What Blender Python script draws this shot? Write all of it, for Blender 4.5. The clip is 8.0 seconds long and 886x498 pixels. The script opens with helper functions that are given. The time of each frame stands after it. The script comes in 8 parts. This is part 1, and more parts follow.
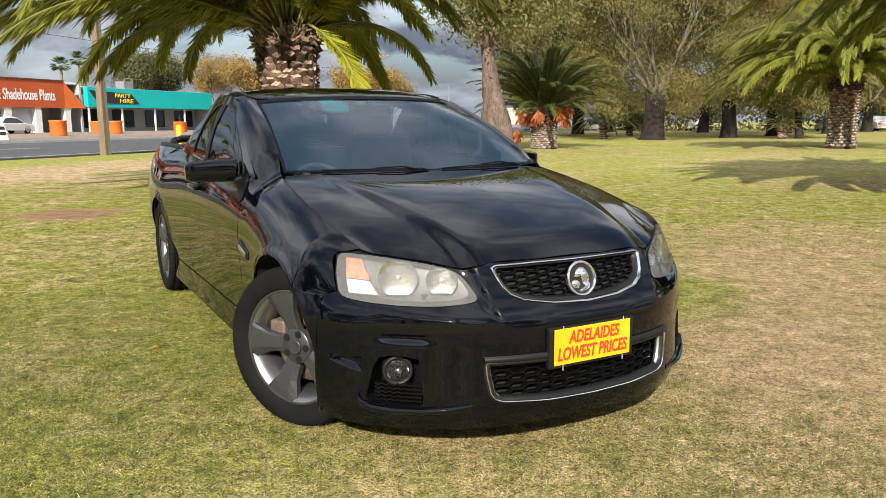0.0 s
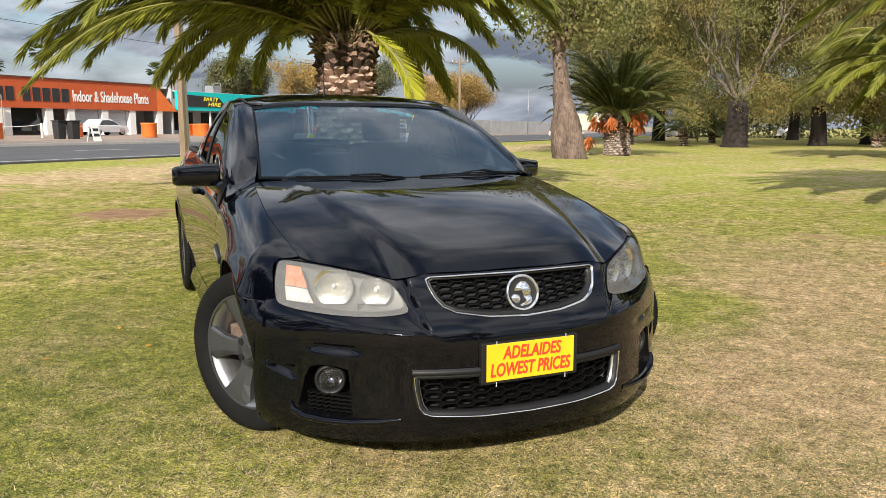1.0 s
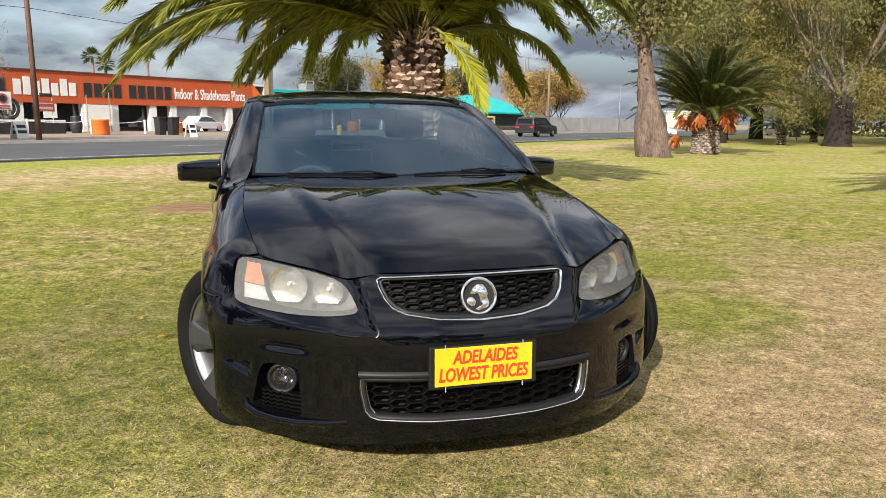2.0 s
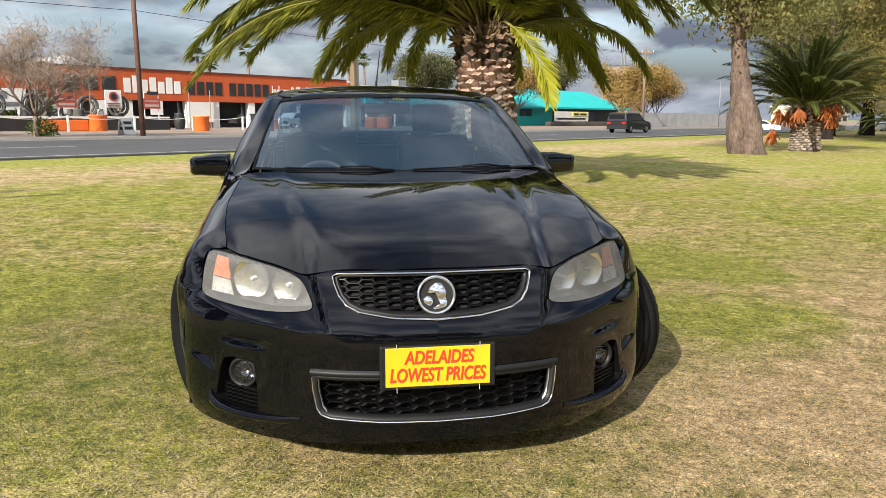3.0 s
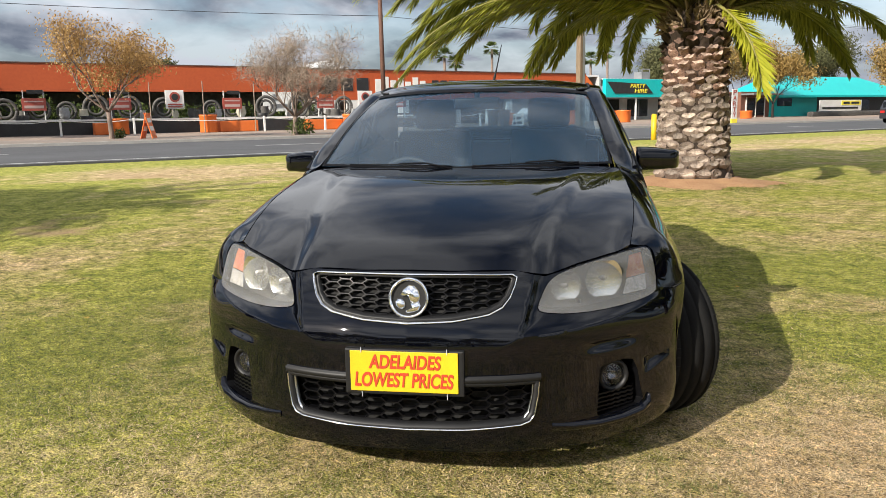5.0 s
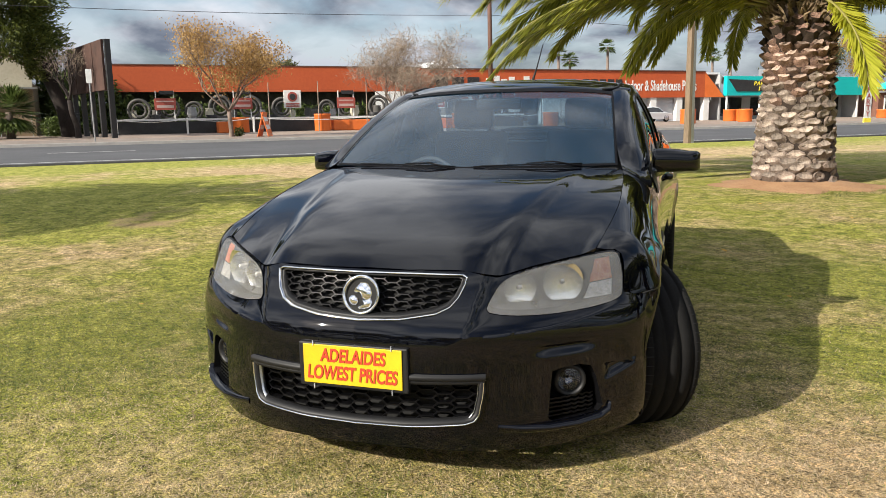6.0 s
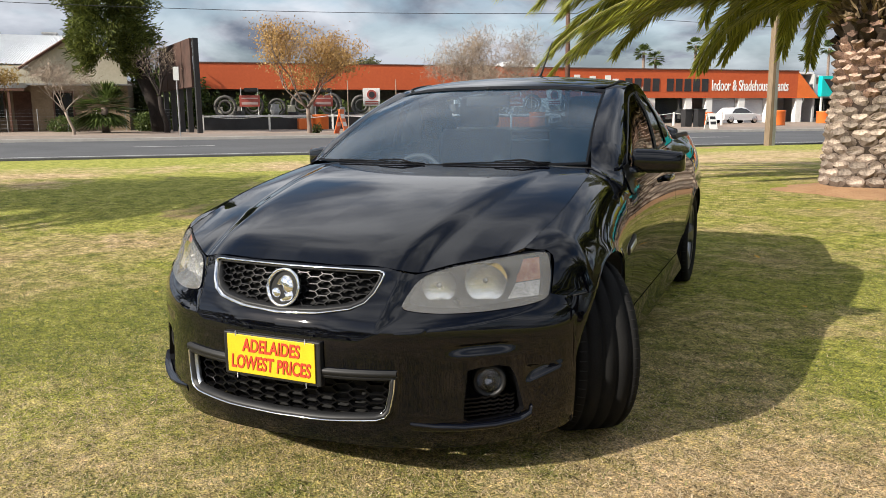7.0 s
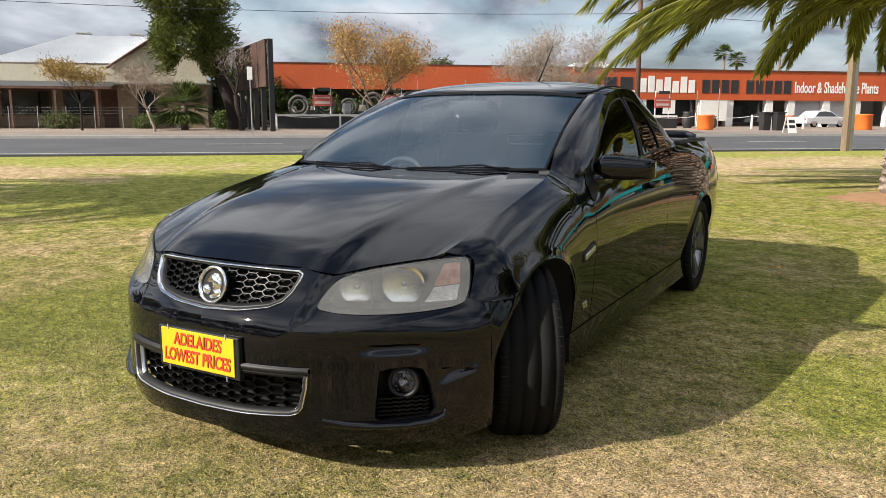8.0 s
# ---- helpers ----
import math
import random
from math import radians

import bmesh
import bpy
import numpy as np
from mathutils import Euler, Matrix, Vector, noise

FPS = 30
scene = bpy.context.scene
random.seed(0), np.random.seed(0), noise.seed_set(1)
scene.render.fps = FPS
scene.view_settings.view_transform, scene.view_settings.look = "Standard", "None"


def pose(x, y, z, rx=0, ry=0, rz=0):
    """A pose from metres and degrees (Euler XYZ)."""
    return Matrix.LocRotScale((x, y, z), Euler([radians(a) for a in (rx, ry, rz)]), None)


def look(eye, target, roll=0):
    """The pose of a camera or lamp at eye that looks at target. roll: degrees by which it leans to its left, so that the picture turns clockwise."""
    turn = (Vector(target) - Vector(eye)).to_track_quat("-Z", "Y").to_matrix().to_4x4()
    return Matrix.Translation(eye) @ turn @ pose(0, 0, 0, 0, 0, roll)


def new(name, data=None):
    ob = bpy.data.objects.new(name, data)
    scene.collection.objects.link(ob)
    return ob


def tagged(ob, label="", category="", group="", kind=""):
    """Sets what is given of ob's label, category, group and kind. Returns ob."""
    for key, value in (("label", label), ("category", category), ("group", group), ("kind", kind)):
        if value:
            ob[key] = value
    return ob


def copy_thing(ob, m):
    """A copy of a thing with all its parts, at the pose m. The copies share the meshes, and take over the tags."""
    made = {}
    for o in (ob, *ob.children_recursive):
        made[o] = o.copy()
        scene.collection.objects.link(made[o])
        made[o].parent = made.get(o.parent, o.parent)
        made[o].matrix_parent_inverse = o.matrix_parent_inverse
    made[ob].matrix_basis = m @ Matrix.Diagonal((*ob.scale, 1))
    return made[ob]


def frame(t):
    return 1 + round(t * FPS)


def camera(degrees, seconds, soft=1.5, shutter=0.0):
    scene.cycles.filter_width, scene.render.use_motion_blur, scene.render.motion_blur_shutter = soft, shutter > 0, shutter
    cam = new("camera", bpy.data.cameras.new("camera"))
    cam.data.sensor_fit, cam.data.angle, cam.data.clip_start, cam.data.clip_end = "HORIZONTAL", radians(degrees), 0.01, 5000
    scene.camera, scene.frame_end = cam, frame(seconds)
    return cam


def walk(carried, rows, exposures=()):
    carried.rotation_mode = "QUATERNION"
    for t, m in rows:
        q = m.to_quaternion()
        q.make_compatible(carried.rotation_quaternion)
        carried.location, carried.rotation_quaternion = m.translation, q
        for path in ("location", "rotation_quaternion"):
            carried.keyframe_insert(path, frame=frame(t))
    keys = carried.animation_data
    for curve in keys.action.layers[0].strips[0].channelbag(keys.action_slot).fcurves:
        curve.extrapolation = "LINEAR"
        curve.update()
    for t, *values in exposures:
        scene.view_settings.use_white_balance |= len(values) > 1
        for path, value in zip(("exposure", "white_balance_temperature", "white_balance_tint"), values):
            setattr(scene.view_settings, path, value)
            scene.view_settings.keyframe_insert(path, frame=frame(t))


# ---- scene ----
cam = camera(60.2, 8.0, soft=0.75)
METRES, EYE, TILT, LEAN, TURN = 3.99, 1.245, 0.0, 0.0, 0.0
ROWS = [
    (0.0, 0.0, 0.0, 0.0, -0.07, -9.35, 0.44),
    (0.5, 0.0567, 0.0053, -0.0021, 2.83, -9.06, 0.13),
    (1.0, 0.13, 0.018, 0.0032, 6.0, -8.98, 0.0),
    (1.5, 0.1891, 0.0363, 0.0037, 9.38, -9.04, -0.08),
    (3.0, 0.3528, 0.1082, 0.0013, 19.77, -9.49, -0.04),
    (3.5, 0.3947, 0.1403, 0.0011, 23.57, -9.56, 0.19),
    (4.0, 0.4348, 0.1711, -0.001, 27.96, -9.68, 0.5),
    (4.5, 0.4861, 0.2036, 0.0, 32.83, -9.73, 0.87),
    (5.0, 0.5317, 0.2433, -0.0002, 37.84, -9.72, 1.04),
    (6.5, 0.6842, 0.375, -0.0014, 49.76, -9.64, 0.78),
    (7.0, 0.7231, 0.4299, -0.0045, 52.61, -9.66, 0.44),
    (7.5, 0.7695, 0.4796, -0.0029, 55.44, -9.64, 0.13),
    (8.0, 0.8091, 0.5316, 0.0005, 58.24, -9.63, -0.1),
]
walk(cam, [(t, pose(0, 0, EYE, TILT, LEAN, TURN) @ pose(METRES * x, METRES * y, METRES * z, 90 + pitch, roll, yaw)) for t, x, y, z, yaw, pitch, roll in ROWS],
     exposures=[(0.0, 0.9), (8.0, 0.9)])

# ---- light ----
SUN_TO = Vector((-0.10, -0.87, 0.49)).normalized()      # towards the sun, low behind the first standpoint
SUN_EL = math.asin(SUN_TO.z)
sun_data = bpy.data.lights.new("sun", "SUN")
sun_data.energy, sun_data.angle, sun_data.color = 4.4, radians(0.6), (1.0, 0.93, 0.82)
sun = new("sun", sun_data)
sun.matrix_world = look(SUN_TO * 50, (0, 0, 0))

world = bpy.data.worlds.new("sky")
scene.world = world
world.use_nodes = True
wn, wl = world.node_tree.nodes, world.node_tree.links
wn.clear()


def wnode(kind, **values):
    n = wn.new(kind)
    for k, v in values.items():
        n.inputs[k].default_value = v
    return n


def wmath(op, a, b=None):
    n = wn.new("ShaderNodeMath")
    n.operation = op
    for i, v in enumerate((a, b)):
        if v is None:
            continue
        if isinstance(v, (int, float)):
            n.inputs[i].default_value = v
        else:
            wl.new(v, n.inputs[i])
    return n.outputs[0]


sky = wn.new("ShaderNodeTexSky")
sky.sky_type, sky.sun_disc = "NISHITA", False
sky.sun_elevation, sky.sun_rotation = SUN_EL, math.atan2(SUN_TO.x, SUN_TO.y)
sky.air_density, sky.dust_density, sky.ozone_density = 1.0, 0.8, 1.0
tc = wn.new("ShaderNodeTexCoord")
sep = wn.new("ShaderNodeSeparateXYZ")
wl.new(tc.outputs["Generated"], sep.inputs[0])
up = wmath("ADD", wmath("MAXIMUM", sep.outputs[2], 0.0), 0.30)
com = wn.new("ShaderNodeCombineXYZ")
wl.new(wmath("DIVIDE", sep.outputs[0], up), com.inputs[0])
wl.new(wmath("DIVIDE", sep.outputs[1], up), com.inputs[1])
cloud = wnode("ShaderNodeTexNoise", Scale=1.9, Detail=9.0, Roughness=0.54, Distortion=0.2)
wl.new(com.outputs[0], cloud.inputs["Vector"])
shade = wnode("ShaderNodeTexNoise", Scale=2.1, Detail=8.0, Roughness=0.52, Distortion=0.25)
wl.new(com.outputs[0], shade.inputs["Vector"])
cover = wn.new("ShaderNodeValToRGB")
cover.color_ramp.elements[0].position, cover.color_ramp.elements[1].position = 0.35, 0.53
wl.new(cloud.outputs["Fac"], cover.inputs["Fac"])
body = wn.new("ShaderNodeValToRGB")
body.color_ramp.elements[0].position, body.color_ramp.elements[1].position = 0.40, 0.60
body.color_ramp.elements[0].color = (2.3, 2.6, 3.2, 1)
body.color_ramp.elements[1].color = (8.8, 9.0, 9.4, 1)
wl.new(shade.outputs["Fac"], body.inputs["Fac"])
low = wn.new("ShaderNodeMapRange")          # slate-blue bank of cloud along the horizon
low.inputs["From Min"].default_value, low.inputs["From Max"].default_value = 0.03, 0.28
wl.new(sep.outputs[2], low.inputs["Value"])
tint = wn.new("ShaderNodeMix")
tint.data_type = "RGBA"
tint.inputs["A"].default_value, tint.inputs["B"].default_value = (0.40, 0.425, 0.47, 1), (1.0, 1.0, 1.0, 1)
wl.new(low.outputs["Result"], tint.inputs["Factor"])
bank = wn.new("ShaderNodeMix")
bank.data_type, bank.blend_type = "RGBA", "MULTIPLY"
bank.inputs["Factor"].default_value = 1.0
wl.new(body.outputs["Color"], bank.inputs["A"])
wl.new(tint.outputs["Result"], bank.inputs["B"])
full = wmath("MAXIMUM", cover.outputs["Color"], wmath("SUBTRACT", 1.0, wmath("MULTIPLY", low.outputs["Result"], 1.6)))
mixer = wn.new("ShaderNodeMix")
mixer.data_type = "RGBA"
wl.new(full, mixer.inputs["Factor"])
wl.new(sky.outputs["Color"], mixer.inputs["A"])
wl.new(bank.outputs["Result"], mixer.inputs["B"])
# clouds on the sun's side of the sky are brighter, lit from behind
dot = wn.new("ShaderNodeVectorMath")
dot.operation = "DOT_PRODUCT"
dot.inputs[1].default_value = SUN_TO
wl.new(tc.outputs["Generated"], dot.inputs[0])
lit = wmath("ADD", wmath("MULTIPLY", wmath("POWER", wmath("MAXIMUM", dot.outputs["Value"], 0.0), 2.0), 0.35), 1.0)
glow = wn.new("ShaderNodeVectorMath")
glow.operation = "SCALE"
wl.new(mixer.outputs["Result"], glow.inputs[0])
wl.new(lit, glow.inputs["Scale"])
back = wnode("ShaderNodeBackground", Strength=0.075)
wl.new(glow.outputs["Vector"], back.inputs["Color"])
wo = wn.new("ShaderNodeOutputWorld")
wl.new(back.outputs[0], wo.inputs[0])

# ---- materials ----


def material(name):
    m = bpy.data.materials.new(name)
    m.use_nodes = True
    nt = m.node_tree
    return m, nt, nt.nodes["Principled BSDF"]


def rgb(c):
    return (*c, 1.0)


def surf(name, c1, c2, scale=4.0, fine=60.0, rough=0.7, metal=0.0, bump=0.3, coat=0.0, coat_rough=0.03, spec=0.5, vary=0.0, depth=0.01, stretch=(1, 1, 1)):
    """Two-scale noise between c1 and c2, with fine relief; vary: change of value from piece to piece."""
    m, nt, b = material(name)
    t = nt.nodes.new("ShaderNodeTexCoord")
    mp = nt.nodes.new("ShaderNodeMapping")
    mp.inputs["Scale"].default_value = stretch
    nt.links.new(t.outputs["Object"], mp.inputs["Vector"])
    n1 = nt.nodes.new("ShaderNodeTexNoise")
    n1.inputs["Scale"].default_value, n1.inputs["Detail"].default_value, n1.inputs["Roughness"].default_value = scale, 6.0, 0.6
    n2 = nt.nodes.new("ShaderNodeTexNoise")
    n2.inputs["Scale"].default_value, n2.inputs["Detail"].default_value = fine, 3.0
    nt.links.new(mp.outputs[0], n1.inputs["Vector"])
    nt.links.new(mp.outputs[0], n2.inputs["Vector"])
    add = nt.nodes.new("ShaderNodeMath")
    add.operation = "MULTIPLY_ADD"
    add.inputs[1].default_value = 0.45
    nt.links.new(n2.outputs["Fac"], add.inputs[0])
    sc = nt.nodes.new("ShaderNodeMath")
    sc.operation = "MULTIPLY"
    sc.inputs[1].default_value = 0.55
    nt.links.new(n1.outputs["Fac"], sc.inputs[0])
    nt.links.new(sc.outputs[0], add.inputs[2])
    r = nt.nodes.new("ShaderNodeValToRGB")
    r.color_ramp.elements[0].position, r.color_ramp.elements[1].position = 0.33, 0.67
    r.color_ramp.elements[0].color, r.color_ramp.elements[1].color = rgb(c1), rgb(c2)
    nt.links.new(add.outputs[0], r.inputs["Fac"])
    out = r.outputs["Color"]
    if vary:
        info = nt.nodes.new("ShaderNodeObjectInfo")
        hs = nt.nodes.new("ShaderNodeHueSaturation")
        mr = nt.nodes.new("ShaderNodeMapRange")
        mr.inputs["To Min"].default_value, mr.inputs["To Max"].default_value = 1 - vary, 1 + vary
        nt.links.new(info.outputs["Random"], mr.inputs["Value"])
        nt.links.new(mr.outputs["Result"], hs.inputs["Value"])
        nt.links.new(out, hs.inputs["Color"])
        out = hs.outputs["Color"]
    nt.links.new(out, b.inputs["Base Color"])
    if bump:
        bp = nt.nodes.new("ShaderNodeBump")
        bp.inputs["Strength"].default_value, bp.inputs["Distance"].default_value = bump, depth
        nt.links.new(n2.outputs["Fac"], bp.inputs["Height"])
        nt.links.new(bp.outputs[0], b.inputs["Normal"])
    b.inputs["Roughness"].default_value, b.inputs["Metallic"].default_value = rough, metal
    b.inputs["Coat Weight"].default_value, b.inputs["Coat Roughness"].default_value, b.inputs["Coat IOR"].default_value = coat, coat_rough, 1.46
    b.inputs["Specular IOR Level"].default_value = spec
    return m


def plain(name, c, rough=0.5, metal=0.0, coat=0.0, spec=0.5):
    m, nt, b = material(name)
    b.inputs["Base Color"].default_value = rgb(c)
    b.inputs["Roughness"].default_value, b.inputs["Metallic"].default_value = rough, metal
    b.inputs["Coat Weight"].default_value, b.inputs["Coat Roughness"].default_value = coat, 0.03
    b.inputs["Specular IOR Level"].default_value = spec
    return m


def pane(name, tint, clear, haze=0.0, haze_colour=(0.8, 0.8, 0.78), rough=0.0):
    """Glass as a thin sheet: tinted see-through with a Fresnel gloss, and haze as a dull film."""
    m, nt, b = material(name)
    nt.nodes.remove(b)
    tr = nt.nodes.new("ShaderNodeBsdfTransparent")
    tr.inputs[0].default_value = rgb([clear * c for c in tint])
    df = nt.nodes.new("ShaderNodeBsdfDiffuse")
    df.inputs[0].default_value = rgb(haze_colour)
    hz = nt.nodes.new("ShaderNodeMixShader")
    hz.inputs[0].default_value = haze
    nt.links.new(tr.outputs[0], hz.inputs[1])
    nt.links.new(df.outputs[0], hz.inputs[2])
    gl = nt.nodes.new("ShaderNodeBsdfGlossy")
    gl.inputs["Roughness"].default_value = rough
    fr = nt.nodes.new("ShaderNodeFresnel")
    fr.inputs[0].default_value = 1.52
    mx = nt.nodes.new("ShaderNodeMixShader")
    nt.links.new(fr.outputs[0], mx.inputs[0])
    nt.links.new(hz.outputs[0], mx.inputs[1])
    nt.links.new(gl.outputs[0], mx.inputs[2])
    nt.links.new(mx.outputs[0], nt.nodes["Material Output"].inputs[0])
    return m


def leafy(name, c1, c2, gloss=0.45, through_light=0.35, patch=None, size=0.3):
    """Leaves: colour by island and, where given, by patches of the crown; partly see-through to light."""
    m, nt, b = material(name)
    geo = nt.nodes.new("ShaderNodeNewGeometry")
    r = nt.nodes.new("ShaderNodeValToRGB")
    r.color_ramp.elements[0].color, r.color_ramp.elements[1].color = rgb(c1), rgb(c2)
    nt.links.new(geo.outputs["Random Per Island"], r.inputs["Fac"])
    col = r.outputs["Color"]
    if patch:
        tcd = nt.nodes.new("ShaderNodeTexCoord")
        nz = nt.nodes.new("ShaderNodeTexNoise")
        nz.inputs["Scale"].default_value, nz.inputs["Detail"].default_value = size, 3.0
        nt.links.new(tcd.outputs["Object"], nz.inputs["Vector"])
        pr = nt.nodes.new("ShaderNodeValToRGB")
        pr.color_ramp.elements[0].position, pr.color_ramp.elements[1].position = 0.42, 0.58
        pr.color_ramp.elements[0].color, pr.color_ramp.elements[1].color = (1, 1, 1, 1), rgb(patch)
        nt.links.new(nz.outputs["Fac"], pr.inputs["Fac"])
        mp = nt.nodes.new("ShaderNodeMix")
        mp.data_type, mp.blend_type = "RGBA", "MULTIPLY"
        mp.inputs["Factor"].default_value = 1.0
        nt.links.new(col, mp.inputs["A"])
        nt.links.new(pr.outputs["Color"], mp.inputs["B"])
        col = mp.outputs["Result"]
    nt.links.new(col, b.inputs["Base Color"])
    b.inputs["Roughness"].default_value, b.inputs["Specular IOR Level"].default_value = gloss, 0.3
    tl = nt.nodes.new("ShaderNodeBsdfTranslucent")
    nt.links.new(col, tl.inputs[0])
    mx = nt.nodes.new("ShaderNodeMixShader")
    mx.inputs[0].default_value = through_light
    nt.links.new(b.outputs[0], mx.inputs[1])
    nt.links.new(tl.outputs[0], mx.inputs[2])
    nt.links.new(mx.outputs[0], nt.nodes["Material Output"].inputs[0])
    return m


PAINT = surf("black_paint", (0.0006, 0.0008, 0.0020), (0.0011, 0.0014, 0.0034), 3.0, 220.0, 0.5, 0.0, 0.0, 1.0, 0.03, 0.0)
TRIM = surf("black_trim_plastic", (0.005, 0.005, 0.0055), (0.011, 0.011, 0.0115), 8.0, 400.0, 0.5, 0.0, 0.12, spec=0.32, depth=0.001)
GLOSSB = plain("gloss_black_plastic", (0.0035, 0.0035, 0.004), 0.34, 0.0, 0.0, 0.14)
WIPER = plain("wiper_rubber", (0.004, 0.004, 0.005), 0.6, 0.0, 0.0, 0.1)
FOGREF = plain("fog_reflector_metal", (0.16, 0.16, 0.17), 0.12, 1.0)
# near-black that puts the shade of hollows and gaps into the colour
DARK = plain("cavity_shade", (0.006, 0.006, 0.006), 0.9)
RUBBER = surf("tyre_rubber", (0.0045, 0.0045, 0.0048), (0.0105, 0.0103, 0.010), 9.0, 180.0, 0.75, 0.0, 0.2, spec=0.10, depth=0.001)
CHROME = plain("chrome", (0.86, 0.87, 0.89), 0.07, 1.0)
SATIN = plain("satin_silver", (0.55, 0.56, 0.58), 0.28, 1.0)
ALLOY = surf("gunmetal_alloy", (0.055, 0.057, 0.062), (0.085, 0.088, 0.094), 6.0, 300.0, 0.34, 0.6, 0.05, depth=0.0005)
BARREL = plain("machined_alloy", (0.30, 0.305, 0.315), 0.36, 0.9)
DISC = surf("brake_iron", (0.16, 0.10, 0.07), (0.32, 0.24, 0.19), 20.0, 120.0, 0.5, 0.6, 0.1, depth=0.001)
# the film's blue colour stands in for sky mirrored in the windscreen
SCREEN = pane("windscreen_glass", (0.60, 0.75, 0.84), 0.74, 0.062, (0.16, 0.35, 0.60))
TINT = pane("tinted_glass", (0.5, 0.55, 0.5), 0.16)
LENS = pane("headlight_lens", (0.95, 0.95, 0.93), 0.97, 0.14, (0.62, 0.615, 0.60))
FOGLENS = pane("fog_lens", (0.95, 0.97, 1.0), 0.9, 0.015)
REFLECT = plain("lamp_reflector", (0.86, 0.86, 0.84), 0.24, 1.0)
HOUSING = plain("lamp_housing", (0.06, 0.06, 0.058), 0.42, 0.35)


def fluted(mat, scale, depth):
    """Fine moulded flutes and facets, as pressed into lamp reflectors."""
    nt = mat.node_tree
    b = nt.nodes["Principled BSDF"]
    co = nt.nodes.new("ShaderNodeTexCoord")
    cells = nt.nodes.new("ShaderNodeTexVoronoi")
    cells.inputs["Scale"].default_value = scale
    bp = nt.nodes.new("ShaderNodeBump")
    bp.inputs["Strength"].default_value, bp.inputs["Distance"].default_value = 0.9, depth
    nt.links.new(co.outputs["Object"], cells.inputs["Vector"])
    nt.links.new(cells.outputs["Distance"], bp.inputs["Height"])
    nt.links.new(bp.outputs[0], b.inputs["Normal"])


fluted(REFLECT, 150.0, 0.0008)
fluted(HOUSING, 26.0, 0.0006)
AMBER = surf("amber_plastic", (0.40, 0.055, 0.008), (0.66, 0.27, 0.12), 45.0, 160.0, 0.3, 0.1, 0.2, 0.5, depth=0.002)
CLEARP = surf("frosted_lamp_plastic", (0.30, 0.29, 0.28), (0.80, 0.78, 0.75), 50.0, 180.0, 0.24, 0.3, 0.3, 0.5, depth=0.002)
REDP = plain("red_lamp_plastic", (0.45, 0.02, 0.02), 0.2, 0.0, 1.0)
YELLOW = surf("plate_yellow", (0.50, 0.345, 0.010), (0.62, 0.44, 0.014), 9.0, 200.0, 0.4, 0.0, 0.03, depth=0.0005)
REDINK = plain("plate_red", (0.46, 0.040, 0.016), 0.45)
FABRIC = surf("seat_fabric", (0.03, 0.032, 0.036), (0.055, 0.058, 0.062), 12.0, 300.0, 0.9, 0.0, 0.2, depth=0.001)
DASHM = surf("dash_plastic", (0.022, 0.023, 0.025), (0.035, 0.036, 0.038), 12.0, 300.0, 0.6, 0.0, 0.15, depth=0.001)
VINYL = surf("tonneau_vinyl", (0.012, 0.012, 0.013), (0.022, 0.022, 0.023), 7.0, 250.0, 0.5, 0.0, 0.2, depth=0.001)

ASPHALT = surf("asphalt", (0.042, 0.043, 0.047), (0.088, 0.089, 0.094), 0.35, 14.0, 0.85, 0.0, 0.3, stretch=(1, 1, 1))
CONCRETE = surf("footpath_concrete", (0.15, 0.122, 0.10), (0.27, 0.225, 0.19), 0.8, 9.0, 0.85)
KERB = surf("kerb_concrete", (0.30, 0.285, 0.26), (0.43, 0.41, 0.38), 2.0, 30.0, 0.85)
GRAVEL = surf("pale_gravel", (0.19, 0.14, 0.105), (0.34, 0.265, 0.21), 0.6, 6.0, 0.95)
LINE = surf("road_line_paint", (0.34, 0.34, 0.33), (0.58, 0.58, 0.56), 3.0, 40.0, 0.7)
DIRT = surf("orange_dirt", (0.25, 0.13, 0.065), (0.42, 0.25, 0.13), 2.0, 35.0, 0.95, 0.0, 0.6, depth=0.02)
BARK_SIDE = surf("palm_leaf_base_fibre", (0.075, 0.056, 0.045), (0.26, 0.20, 0.16), 9.0, 50.0, 0.92, 0.0, 0.7, vary=0.3, depth=0.012)
BARK_PALM = surf("palm_leaf_base", (0.085, 0.066, 0.054), (0.40, 0.325, 0.265), 9.0, 45.0, 0.9, 0.0, 0.7, vary=0.45, depth=0.01)
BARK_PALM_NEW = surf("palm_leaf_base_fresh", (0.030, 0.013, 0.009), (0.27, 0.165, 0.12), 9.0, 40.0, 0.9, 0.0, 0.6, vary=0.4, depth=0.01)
BARK_CUT = surf("palm_leaf_base_cut", (0.15, 0.095, 0.070), (0.46, 0.345, 0.275), 9.0, 45.0, 0.9, 0.0, 0.6, vary=0.45, depth=0.01)
# trunk fibre, with the shade between leaf bases put into its near-black colour
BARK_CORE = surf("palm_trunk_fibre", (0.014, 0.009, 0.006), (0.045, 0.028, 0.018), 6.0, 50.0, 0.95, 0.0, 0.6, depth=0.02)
BARK_GUM = surf("gum_bark", (0.085, 0.060, 0.048), (0.27, 0.205, 0.165), 2.5, 22.0, 0.9, 0.0, 0.6, depth=0.02, stretch=(1, 1, 0.35))
BARK_OLD = surf("old_gum_bark", (0.026, 0.017, 0.013), (0.205, 0.145, 0.115), 2.6, 16.0, 0.95, 0.0, 0.8, depth=0.04, stretch=(1, 1, 0.35))
LIMB_PALE = surf("pale_gum_limb", (0.05, 0.039, 0.032), (0.25, 0.205, 0.17), 1.5, 14.0, 0.85, 0.0, 0.3)
